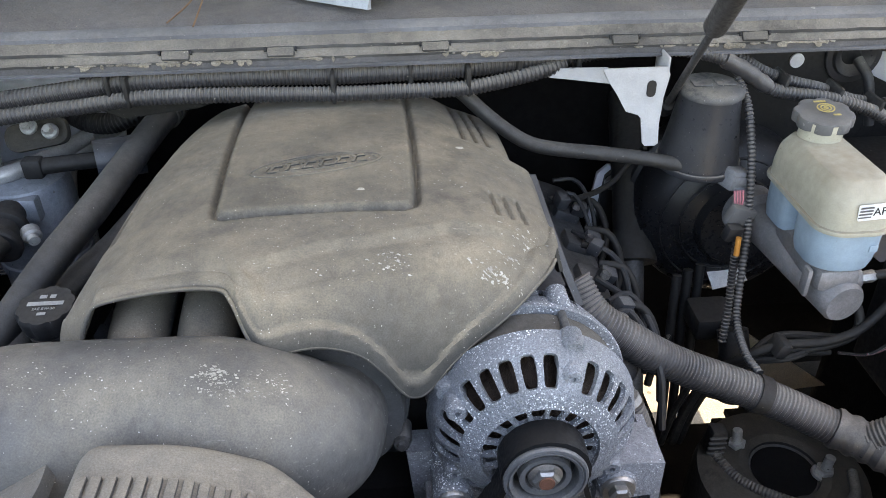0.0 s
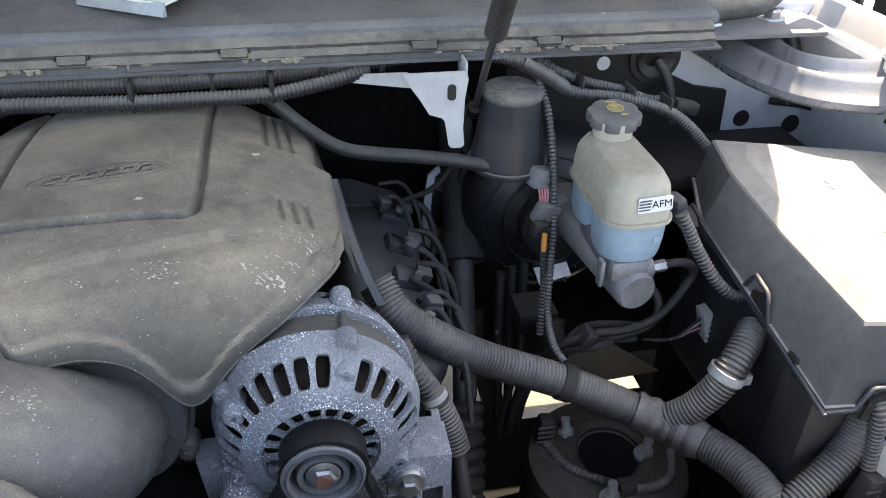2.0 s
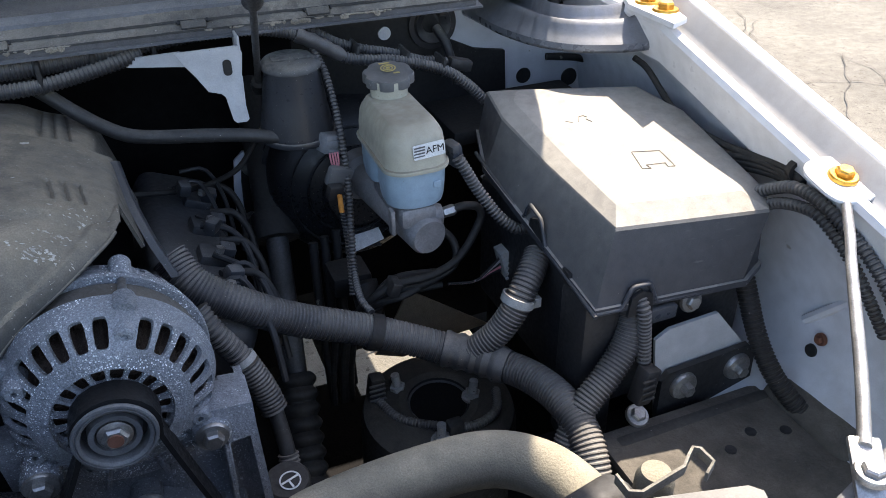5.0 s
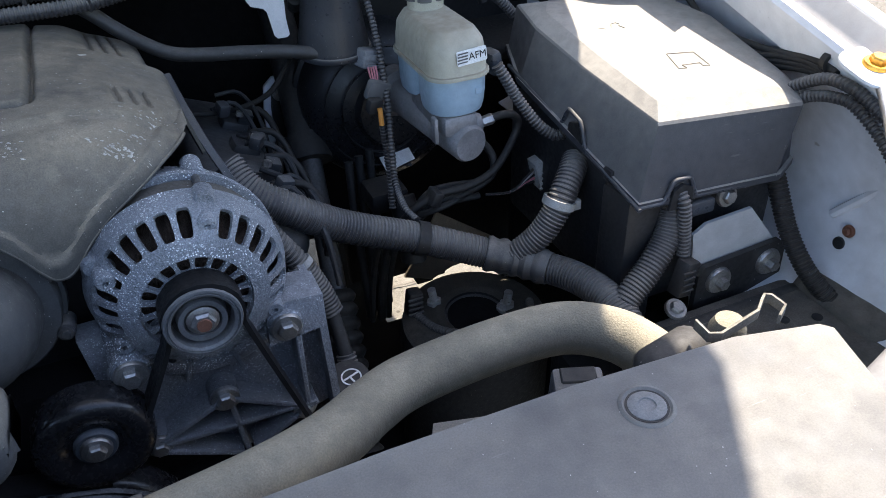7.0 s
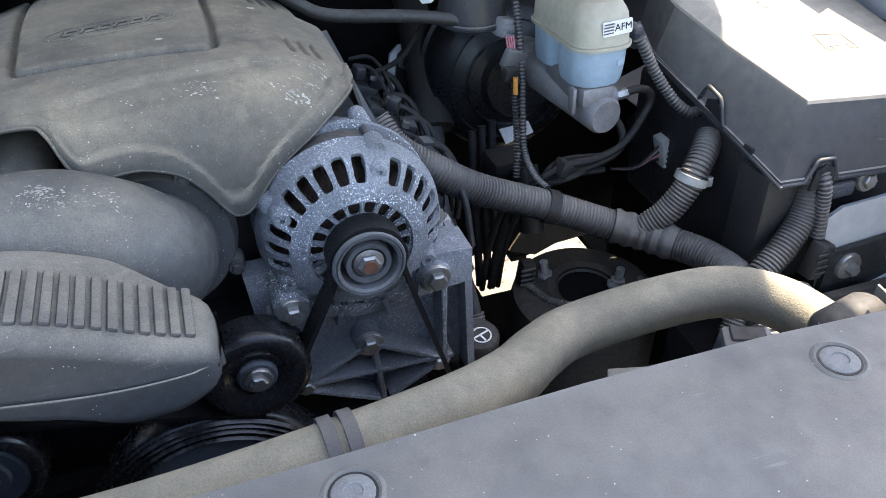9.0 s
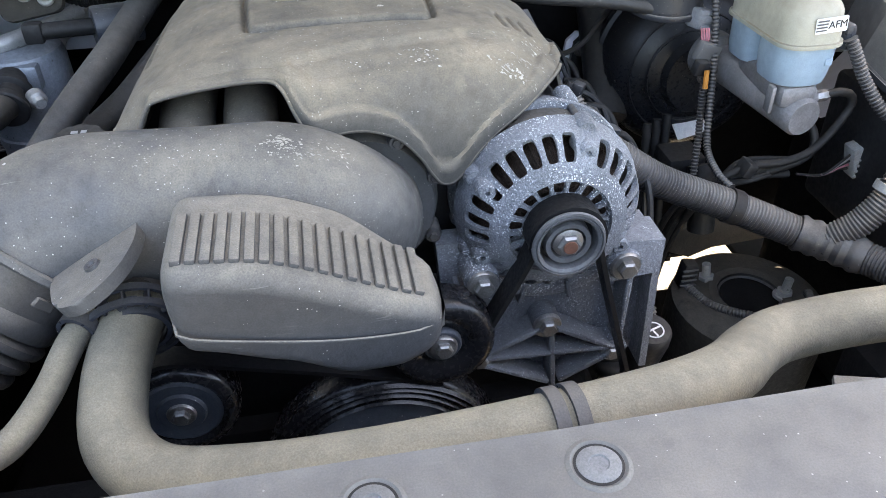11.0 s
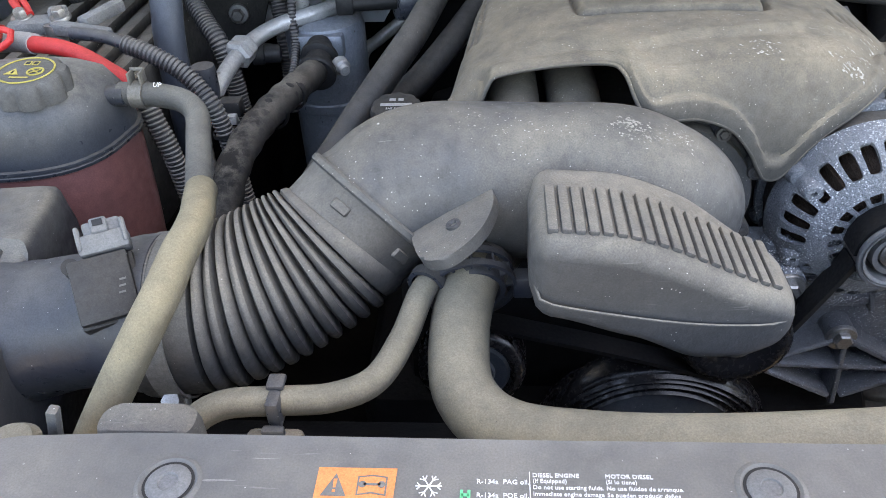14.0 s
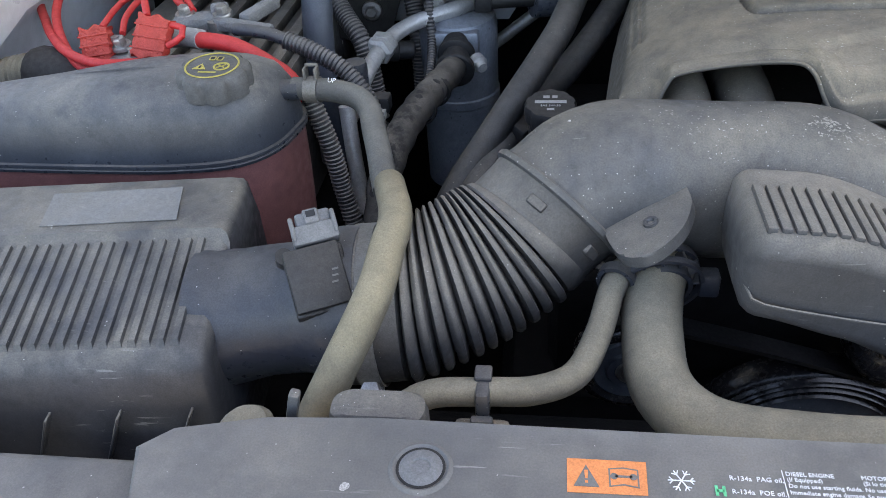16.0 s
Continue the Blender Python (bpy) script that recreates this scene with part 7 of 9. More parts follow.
def accumulator():
    t = thing("air_con_accumulator", (-0.325, 0.70, 0.78), "dull aluminium air conditioning can with pipe fittings", "accumulator")
    part("can", lathe([(0.0, 0.0), (0.036, 0.0), (0.046, -0.006), (0.049, -0.016), (0.049, -0.10), (0.051, -0.102), (0.051, -0.112), (0.049, -0.114), (0.049, -0.23), (0.03, -0.24)], (-0.328, 0.705, 1.022), (0, 0, 1), 44), M_CANDK, t)
    part("head_block", rbox((-0.328, 0.668, 0.998), (0.060, 0.030, 0.030), 0.005), M_CANDK, t)
    part("manifold_plate", prism(rrect(0.070, 0.030, 0.012), 0.0, 0.008, 0.001, pose(-0.300, 0.715, 1.060, 60, -10, 0)), M_FRAME, t)
    for p in ((-0.302, 0.700, 1.077), (-0.281, 0.700, 1.071)):
        hex_bolt(p, (0.1, -0.8, 0.6), M_PIPE, t, 0.0055, 0.012)
    part("top_pipe", tube([(-0.352, 0.70, 1.015), (-0.352, 0.698, 1.05), (-0.352, 0.705, 1.10)], 0.0105, 16), M_PIPE, t)
    part("line", tube([(-0.268, 0.765, 1.035), (-0.295, 0.728, 1.030), (-0.325, 0.690, 1.030), (-0.362, 0.668, 1.026), (-0.388, 0.650, 1.020), (-0.404, 0.622, 1.014), (-0.413, 0.575, 1.008), (-0.420, 0.53, 0.995), (-0.425, 0.50, 0.98)], 0.0092, 16), M_PIPE, t)
    part("fitting", join(lathe([(0.014, -0.014), (0.0165, -0.010), (0.0165, 0.0), (0.013, 0.002)], (-0.407, 0.612, 1.013), (-0.25, -0.9, -0.15), 6), lathe([(0.014, 0.0), (0.017, 0.003), (0.017, 0.010), (0.013, 0.013)], (-0.407, 0.612, 1.013), (-0.25, -0.9, -0.15), 6)), M_PIPE, t)
    part("service_port", lathe([(0.0, 0.022), (0.0115, 0.021), (0.0125, 0.017), (0.0125, -0.006), (0.010, -0.02)], (-0.4125, 0.503, 1.022), (0, 0, 1), 24), M_PLASTIC_BLUE, t, "grey service port cap")
    part("sensor_stub", lathe([(0.006, 0.0), (0.011, 0.002), (0.012, 0.02), (0.014, 0.021), (0.014, 0.034)], (-0.378, 0.672, 0.985), (-1, -0.2, 0.1), 20), M_PLASTIC, t)
    part("flange_bolt", lathe([(0.0, 0.018), (0.006, 0.018), (0.007, 0.012), (0.010, 0.010), (0.010, 0.0)], (-0.300, 0.628, 0.990), (0.5, -0.8, -0.2), 12), M_PIPE, t)
    return t


accumulator()


def passenger_hoses():
    t = thing("heater_hose", (-0.23, 0.56, 0.9), "dusty black heater hose beside the engine", "hose", "heater hoses")
    part("hose", tube([(-0.150, 0.80, 1.075), (-0.172, 0.72, 1.066), (-0.190, 0.64, 1.054), (-0.205, 0.58, 1.043), (-0.225, 0.53, 1.028), (-0.246, 0.495, 1.008), (-0.275, 0.46, 0.975), (-0.31, 0.42, 0.93), (-0.34, 0.37, 0.86)], 0.0150, 20), M_HOSE_DK, t)
    part("clamp", join(*[lathe([(0.0148, -0.003), (0.0172, -0.003), (0.0172, 0.003), (0.0148, 0.003)], (-0.1640 - 0.003 * k, 0.752 - 0.013 * k, 1.0700 - 0.0018 * k), (-0.2, -0.97, -0.12), 26, close=True) for k in range(2)]), M_STEEL_DULL, t, "dull hose clamp")
    tb = thing("heater_hose", (-0.24, 0.50, 0.9), "dusty black heater hose with a plastic tie", "hose", "heater hoses")
    part("hose", tube([(-0.135, 0.70, 1.035), (-0.165, 0.63, 1.018), (-0.198, 0.58, 0.995), (-0.225, 0.535, 0.985), (-0.250, 0.49, 0.975), (-0.275, 0.44, 0.955), (-0.30, 0.39, 0.92), (-0.32, 0.35, 0.87)], 0.0150, 20), M_HOSE_DK, tb)
    part("tie", rbox((-0.252, 0.482, 0.985), (0.046, 0.020, 0.016), 0.003, m=pose(0, 0, 0, 0, 20, -35)), M_PLASTIC, tb)
    t2 = thing("suction_hose", (-0.34, 0.5, 0.9), "thick grimy air conditioning hose with dirt patches", "hose")
    part("hose", tube([(-0.322, 0.615, 0.992), (-0.327, 0.580, 0.994), (-0.336, 0.540, 0.997), (-0.347, 0.490, 0.999), (-0.358, 0.440, 0.995), (-0.367, 0.395, 0.978), (-0.370, 0.355, 0.940), (-0.365, 0.32, 0.88)], 0.0156, 22, wobble=0.0008), M_GRIMY, t2)
    for u, w in ((0.30, 0.004), (0.62, 0.003)):
        p = Vector((-0.327, 0.580, 0.994)).lerp(Vector((-0.358, 0.440, 0.995)), u)
        part("tie", lathe([(0.0150, -w), (0.0172, -w), (0.0172, w), (0.0150, w)], p, (-0.2, -0.97, 0.03), 24, close=True), M_RUBBER, t2)
    part("elbow", join(tube([(-0.326, 0.655, 1.0), (-0.323, 0.63, 0.995), (-0.322, 0.61, 0.990)], 0.0155, 20), lathe([(0.019, -0.005), (0.022, -0.003), (0.022, 0.003), (0.019, 0.005)], (-0.323, 0.632, 0.995), (0, -1, -0.2), 28), lathe([(0.0205, -0.004), (0.0225, -0.002), (0.0225, 0.004), (0.0205, 0.006)], (-0.322, 0.606, 0.989), (0, -1, -0.2), 28)), M_RUBBER, t2)
    t3 = thing("coolant_pipe", (-0.3, 0.74, 0.85), "bent bare aluminium pipe", "pipe", "aluminium pipes")
    part("pipe", tube([(-0.20, 0.80, 1.055), (-0.2301, 0.79, 1.0398), (-0.2880, 0.786, 1.007), (-0.306, 0.781, 0.990), (-0.310, 0.762, 0.950), (-0.305, 0.735, 0.915), (-0.303, 0.72, 0.84)], 0.0080, 14, 0.005), M_PIPE, t3)
    t4 = thing("coolant_pipe", (-0.3, 0.72, 0.85), "bent bare aluminium pipe", "pipe", "aluminium pipes")
    part("pipe", tube([(-0.235, 0.79, 0.985), (-0.274, 0.784, 0.957), (-0.296, 0.7795, 0.939), (-0.301, 0.77, 0.905), (-0.300, 0.76, 0.84)], 0.0080, 14, 0.005), M_PIPE, t4)
    tw = thing("cowl_side_panel", (-0.34, 0.82, 1.0), "white inner body panel behind the pipe fittings", "panel", kind="structure")
    part("panel", prism([(-0.46, 0.97), (-0.27, 0.97), (-0.245, 1.01), (-0.235, 1.092), (-0.46, 1.092)], 0.812, 0.820, 0.0, Matrix(((1, 0, 0, 0), (0, 0, 1, 0), (0, 1, 0, 0), (0, 0, 0, 1)))), M_PAINT_IN, tw)
    tf = thing("felt_pad", (-0.18, 0.73, 1.08), "black gritty felt pad under the cowl looms", "pad")
    part("pad", prism([(-0.235, 1.098), (-0.20, 1.082), (-0.12, 1.090), (-0.06, 1.110), (-0.06, 1.13), (-0.235, 1.13)], 0.700, 0.706, 0.0015, Matrix(((1, 0, 0, 0), (0, 0, 1, 0), (0, 1, 0, 0), (0, 0, 0, 1)))), M_TOWER, tf)
    tk = thing("heater_loom", (-0.27, 0.75, 1.05), "black corrugated hose bent behind the fittings", "hose")
    part("hose", conduit([(-0.29, 0.775, 1.062), (-0.265, 0.765, 1.052), (-0.238, 0.760, 1.051), (-0.212, 0.765, 1.058), (-0.19, 0.79, 1.06)], 0.0125, 0.0042, 0.0013, 16), M_RUBBER, tk)
    t5 = thing("valve_plug", (-0.23, 0.70, 1.03), "grey sleeved black plug on a dark rod", "plug")
    part("rod", tube([(-0.290, 0.665, 1.046), (-0.262, 0.675, 1.044), (-0.225, 0.69, 1.040)], 0.009, 14), M_RUBBER, t5)
    part("sleeve", lathe([(0.012, 0.0), (0.021, 0.0), (0.022, 0.002), (0.022, 0.05), (0.012, 0.05)], (-0.236, 0.685, 1.041), (0.93, 0.36, -0.05), 30), M_PLASTIC_BLUE, t5)
    part("head", rbox((-0.292, 0.664, 1.046), (0.020, 0.016, 0.022), 0.003), M_RUBBER, t5)
    t6 = thing("thin_lead", (-0.355, 0.64, 0.98), "thin corrugated lead running down to the hose", "wire")
    part("lead", conduit([(-0.36, 0.70, 1.09), (-0.358, 0.680, 1.055), (-0.357, 0.667, 1.031), (-0.354, 0.651, 1.003), (-0.352, 0.612, 0.985), (-0.355, 0.585, 0.975)], 0.0056, 0.0042, 0.0011, 10), M_CONDUIT, t6)
    t7 = thing("battery_loom", (-0.42, 0.46, 0.95), "corrugated battery cable loom", "wiring loom")
    part("sleeve", tube([(-0.522, 0.48, 1.088), (-0.49, 0.475, 1.086), (-0.465, 0.468, 1.080)], 0.0064, 14), M_PLASTIC_BLUE, t7)
    part("loom", conduit([(-0.468, 0.468, 1.081), (-0.440, 0.461, 1.072), (-0.412, 0.455, 1.056), (-0.391, 0.447, 1.032), (-0.382, 0.445, 1.002), (-0.378, 0.445, 0.96), (-0.372, 0.44, 0.91)], 0.0090, 0.0042, 0.0012, 14), M_CONDUIT, t7)
    part("tie", lathe([(0.0105, -0.002), (0.0118, -0.002), (0.0118, 0.002), (0.0105, 0.002)], (-0.382, 0.4455, 0.998), (0.1, 0, -1), 20, close=True), M_RUBBER, t7)
    part("sensor", rbox((-0.390, 0.498, 1.0), (0.024, 0.018, 0.018), 0.003), M_PLASTIC, t7)
    part("plug", rbox((-0.392, 0.487, 0.992), (0.020, 0.010, 0.010), 0.001), M_LIGHT, t7)
    t8 = thing("fender_loom", (-0.44, 0.62, 0.9), "dusty corrugated loom hanging by the wing", "wiring loom")
    part("loom", conduit([(-0.49, 0.70, 1.075), (-0.466, 0.655, 1.057), (-0.447, 0.630, 1.040), (-0.430, 0.612, 1.022), (-0.420, 0.605, 0.985), (-0.415, 0.60, 0.93)], 0.0115, 0.0042, 0.0012, 14), M_CONDUIT, t8)
    part("loom", conduit([(-0.40, 0.74, 1.08), (-0.385, 0.72, 1.03), (-0.378, 0.70, 0.98), (-0.375, 0.69, 0.90)], 0.0115, 0.0042, 0.0012, 14), M_CONDUIT, t8)
    t9 = thing("upright_tube", (-0.46, 0.57, 0.85), "dark blue-grey upright tube beside the battery", "tube")
    part("tube", tube([(-0.462, 0.60, 1.16), (-0.463, 0.575, 1.09), (-0.463, 0.555, 1.03), (-0.463, 0.55, 0.90)], 0.0165, 20), M_SLATE, t9)
    t10 = thing("fill_pipe", (-0.42, 0.47, 0.9), "short pale pipe under the tank hose", "pipe")
    part("pipe", tube([(-0.424, 0.49, 1.0), (-0.422, 0.484, 0.975), (-0.418, 0.472, 0.945), (-0.41, 0.455, 0.89)], 0.0085, 14), M_PIPE, t10)
    t11 = thing("tank_loom", (-0.42, 0.40, 0.9), "corrugated loom dropping beside the tank", "wiring loom")
    part("loom", conduit([(-0.436, 0.41, 1.055), (-0.428, 0.405, 1.03), (-0.420, 0.402, 1.0), (-0.413, 0.40, 0.95), (-0.40, 0.39, 0.89)], 0.0095, 0.0042, 0.0012, 14), M_CONDUIT, t11)


M_GRIMY = material("grime_caked_rubber", (0.022, 0.020, 0.019), 0.75, dust=0.85, cloudy=0.0, smudge=0.95, dust_color=(0.165, 0.145, 0.12), specks=0.45, speck_color=(0.02, 0.019, 0.019), speck_scale=95, dot=(0.2, 0.5), scale=20, bump=0.5, bump_scale=120)
M_SLATE = material("slate_enamel", (0.06, 0.07, 0.09), 0.4, dust=0.25, dust_color=(0.18, 0.18, 0.19), scale=30)
passenger_hoses()


M_PRINT = material("worn_pale_print", (0.42, 0.42, 0.41), 0.6, vary=0.2, scale=200, dust=0.2)


def oil_cap():
    t = thing("oil_filler_cap", (-0.213, 0.445, 0.96), "black ribbed oil filler cap with white print", "cap")
    cap = part("cap", lathe([(0.020, -0.03), (0.021, -0.012), (0.0245, -0.010), (0.0255, 0.003), (0.0235, 0.007), (0.0, 0.0075)], (-0.213, 0.450, 1.016), (0, -0.12, 1), 72, wave=(10, 0.07, 0.023)), M_PLASTIC, t)
    up = Vector((0, -0.12, 1)).normalized()
    m = frame_to(Vector((-0.213, 0.450, 1.016)) + up * 0.0076, up, (0, 1, 0))
    lettering("SAE 5W-30", 0.0040, M_PRINT, m @ pose(0, -0.0068, 0.0002, 0, 0, 0), cap, align="CENTER")
    for x, y, w, h in ((0, 0.001, 0.030, 0.0045), (-0.004, 0.0095, 0.006, 0.004), (0.004, 0.0095, 0.005, 0.004), (0.0, -0.0115, 0.007, 0.0030)):
        part("printed_bar", prism([(x - w / 2, y - h / 2), (x + w / 2, y - h / 2), (x + w / 2, y + h / 2), (x - w / 2, y + h / 2)], 0.0, 0.0004, 0, m), M_PRINT, cap)
    part("neck", tube([(-0.213, 0.452, 1.0), (-0.205, 0.46, 0.93)], 0.022, 20), M_PLASTIC, t)
    return t


oil_cap()


def battery():
    t = thing("battery", (-0.60, 0.62, 0.85), "dark dusty battery with ridged top", "battery")
    part("case", rbox((-0.605, 0.66, 0.945), (0.24, 0.36, 0.17), 0.008), M_BATT, t)
    for k in range(6):
        x = -0.50 - 0.032 * k
        part("ridge", rbox((x, 0.66, 1.036), (0.015, 0.34, 0.014), 0.003), M_BATT, t)
    part("terminal_post", lathe([(0.0, 0.03), (0.009, 0.028), (0.010, 0.0)], (-0.545, 0.492, 1.065), (0, 0, 1), 20), M_STEEL, t)
    t2 = thing("battery_cable", (-0.56, 0.44, 1.03), "red battery cable with woven red covers and a grey clamp", "cable")
    for c, sz, rot in (((-0.587, 0.438, 1.096), (0.037, 0.016, 0.040), (-38, 8, -6)), ((-0.651, 0.449, 1.085), (0.033, 0.018, 0.034), (-30, -6, 6))):
        mm = pose(c[0], c[1], c[2], *rot)
        bm = bmesh.new()
        n = 14
        for side in (-1, 1):
            g = [[bm.verts.new(mm @ Vector((sz[0] * (u / n - 0.5) * (1 + 0.05 * math.sin(v * 1.9)), side * sz[1] * 0.5 * (1 - (2 * u / n - 1) ** 4) ** 0.5 - 0.0016 * (u % 2) * (v % 2), sz[2] * (v / n - 0.5) + 0.002 * math.sin(u * 0.9)))) for u in range(n + 1)] for v in range(n + 1)]
            for v in range(n):
                for u in range(n):
                    bm.faces.new((g[v][u], g[v][u + 1], g[v + 1][u + 1], g[v + 1][u]))
        bmesh.ops.remove_doubles(bm, verts=bm.verts[:], dist=0.0002)
        cov = part("red_cover", bm, M_RED_DK, t2, "woven red terminal cover")
        for k in range(3):
            part("stitch", tube([mm @ Vector((-0.45 * sz[0], -sz[1] * 0.50, sz[2] * (0.28 * k - 0.30))), mm @ Vector((0.0, -sz[1] * 0.58, sz[2] * (0.28 * k - 0.31))), mm @ Vector((0.45 * sz[0], -sz[1] * 0.50, sz[2] * (0.28 * k - 0.29)))], 0.0009, 6), M_RED_DK, cov)
    part("clamp", join(rbox((-0.566, 0.500, 1.089), (0.050, 0.026, 0.014), 0.004, m=pose(0, 0, 0, 0, 0, 8)), rbox((-0.545, 0.508, 1.098), (0.018, 0.014, 0.012), 0.003, m=pose(0, 0, 0, 0, 0, 20)), rbox((-0.515, 0.485, 1.088), (0.062, 0.014, 0.012), 0.003, m=pose(0, 0, 0, 0, 4, -12)), rbox((-0.508, 0.520, 1.092), (0.014, 0.055, 0.012), 0.003, m=pose(0, 0, 0, 0, 0, -18))), M_CLAMP, t2, "corroded grey battery clamp")
    for p in ((-0.580, 0.502, 1.096), (-0.540, 0.500, 1.097), (-0.629, 0.452, 1.084), (-0.610, 0.440, 1.078)):
        hex_bolt(p, (0, -0.2, 1), M_STEEL, t2, 0.0065, 0.009)
    part("lug", join(rbox((-0.622, 0.446, 1.074), (0.034, 0.020, 0.008), 0.003), tube([(-0.632, 0.452, 1.072), (-0.632, 0.450, 1.094)], 0.004, 10)), M_STEEL, t2)
    part("sleeve", tube([(-0.590, 0.470, 1.084), (-0.570, 0.466, 1.086), (-0.548, 0.457, 1.087)], 0.0098, 16), M_LIGHT, t2, "grey cable lug")
    part("red_cable", tube([(-0.552, 0.457, 1.087), (-0.522, 0.452, 1.085), (-0.500, 0.448, 1.078), (-0.478, 0.442, 1.067), (-0.460, 0.437, 1.055), (-0.44, 0.43, 1.02)], 0.0078, 16), M_RED, t2)
    for r, pts in ((0.0048, [(-0.595, 0.425, 1.078), (-0.629, 0.410, 1.083), (-0.668, 0.430, 1.083), (-0.701, 0.460, 1.085), (-0.746, 0.520, 1.083), (-0.795, 0.600, 1.085), (-0.80, 0.68, 1.09)]), (0.0046, [(-0.60, 0.432, 1.07), (-0.650, 0.420, 1.072), (-0.695, 0.462, 1.082), (-0.735, 0.530, 1.095), (-0.745, 0.60, 1.11), (-0.70, 0.66, 1.12)]),
                   (0.0032, [(-0.650, 0.462, 1.098), (-0.652, 0.500, 1.103), (-0.646, 0.530, 1.106), (-0.610, 0.545, 1.108), (-0.585, 0.510, 1.100)]), (0.0032, [(-0.630, 0.462, 1.092), (-0.636, 0.490, 1.100), (-0.630, 0.525, 1.106), (-0.595, 0.530, 1.108), (-0.572, 0.506, 1.098)]),
                   (0.0036, [(-0.594, 0.452, 1.112), (-0.612, 0.490, 1.118), (-0.628, 0.53, 1.118), (-0.65, 0.58, 1.115)]), (0.0032, [(-0.570, 0.430, 1.092), (-0.556, 0.432, 1.099), (-0.556, 0.440, 1.106), (-0.572, 0.445, 1.106)]), (0.0036, [(-0.575, 0.500, 1.100), (-0.595, 0.520, 1.106), (-0.615, 0.56, 1.11), (-0.62, 0.62, 1.11)])):
        part("red_wire", tube(pts, r, 12), M_RED, t2)
    t3 = thing("side_duct", (-0.75, 0.45, 1.0), "corrugated beige hose end by the wing", "hose")
    part("hose", conduit([(-0.80, 0.44, 1.035), (-0.755, 0.450, 1.047), (-0.722, 0.452, 1.052)], 0.026, 0.008, 0.0025, 22), M_HOSE, t3)
    part("cuff", tube([(-0.724, 0.453, 1.053), (-0.70, 0.448, 1.054), (-0.67, 0.436, 1.045)], 0.028, 20, wobble=0.0015), M_RUBBER, t3)
    t4 = thing("wing_bracket", (-0.43, 0.72, 0.95), "dark steel bracket with two studs", "bracket")
    part("plate", rbox((-0.445, 0.735, 1.04), (0.09, 0.006, 0.14), 0.003, m=pose(0, 0, 0, 0, 20, 15)), M_FRAME, t4)
    for p in ((-0.432, 0.727, 1.07), (-0.440, 0.727, 1.015)):
        hex_bolt(p, (0.1, -1, 0.1), M_STEEL, t4, 0.008, 0.012)
    return t


M_BATT = material("dusty_battery_case", (0.050, 0.046, 0.041), 0.7, dust=0.85, dust_color=(0.23, 0.205, 0.17), specks=0.2, scale=30, bump=0.3)
M_CLAMP = material("corroded_clamp", (0.22, 0.22, 0.22), 0.7, metal=0.3, dust=0.4, dust_color=(0.36, 0.35, 0.33), scale=120, bump=0.8, bump_scale=300)
battery()


# ---- corner by the windscreen: hinge arm, plate, strut ----
def hinge_arm():
    t = thing("brace_arm", (0.70, 0.60, 1.12), "grey stamped steel brace with gold bolts", "brace")
    front = spline([(0.672, 0.760, 0), (0.676, 0.700, 0), (0.679, 0.660, 0), (0.6936, 0.607, 0), (0.7222, 0.5665, 0), (0.7597, 0.5445, 0), (0.800, 0.535, 0), (0.832, 0.538, 0)], 0.006)
    back = spline([(0.700, 0.765, 0), (0.742, 0.718, 0), (0.746, 0.690, 0), (0.738, 0.655, 0), (0.738, 0.632, 0), (0.756, 0.612, 0), (0.790, 0.603, 0), (0.832, 0.612, 0)], 0.006)
    n = 64
    f = [front[round(i * (len(front) - 1) / n)] for i in range(n + 1)]
    b = [back[round(i * (len(back) - 1) / n)] for i in range(n + 1)]
    rows = []
    for i, (p, q) in enumerate(zip(f, b)):
        row = [Vector((p.x + 0.003, p.y + 0.003, 1.106)), Vector((p.x, p.y, 1.110)), Vector((p.x, p.y, 1.117))]
        end = smooth01((i / n - 0.86) / 0.14)
        for k in range(1, 21):
            s = k / 20
            z = 1.119 + 0.013 * smooth01(s / 0.30) + 0.008 * math.exp(-((s - 0.34) / 0.10) ** 2) + 0.018 * math.exp(-((s - 0.76) / 0.12) ** 2) - 0.006 * smooth01((s - 0.86) / 0.14)
            row.append(Vector((p.x + (q.x - p.x) * s, p.y + (q.y - p.y) * s, z + (1.150 - z) * end * smooth01(s * 3))))
        row.append(Vector((q.x, q.y, 1.122)))
        rows.append(row)
    part("arm", thicken(loft(rows, cap=False, closed=False), 0.003), M_BRACE, t)
    part("foot", prism([(0.795, 0.475), (0.822, 0.488), (0.842, 0.560), (0.836, 0.600), (0.812, 0.600), (0.795, 0.560)], 1.150, 1.1565, 0.002), M_PAINT, t)
    for p in ((0.818, 0.556, 1.157), (0.8165, 0.520, 1.157)):
        hex_bolt((p[0] - 0.0, p[1], p[2]), (0, 0, 1), M_BRASS, t, 0.0095, 0.009, True, "gold_bolt", "gold zinc flange bolt")
    return t


M_BRACE = material("painted_brace_steel", (0.17, 0.18, 0.205), 0.30, metal=0.35, dust=0.25, dust_color=(0.30, 0.28, 0.25), scale=25, bump=0.05)
hinge_arm()


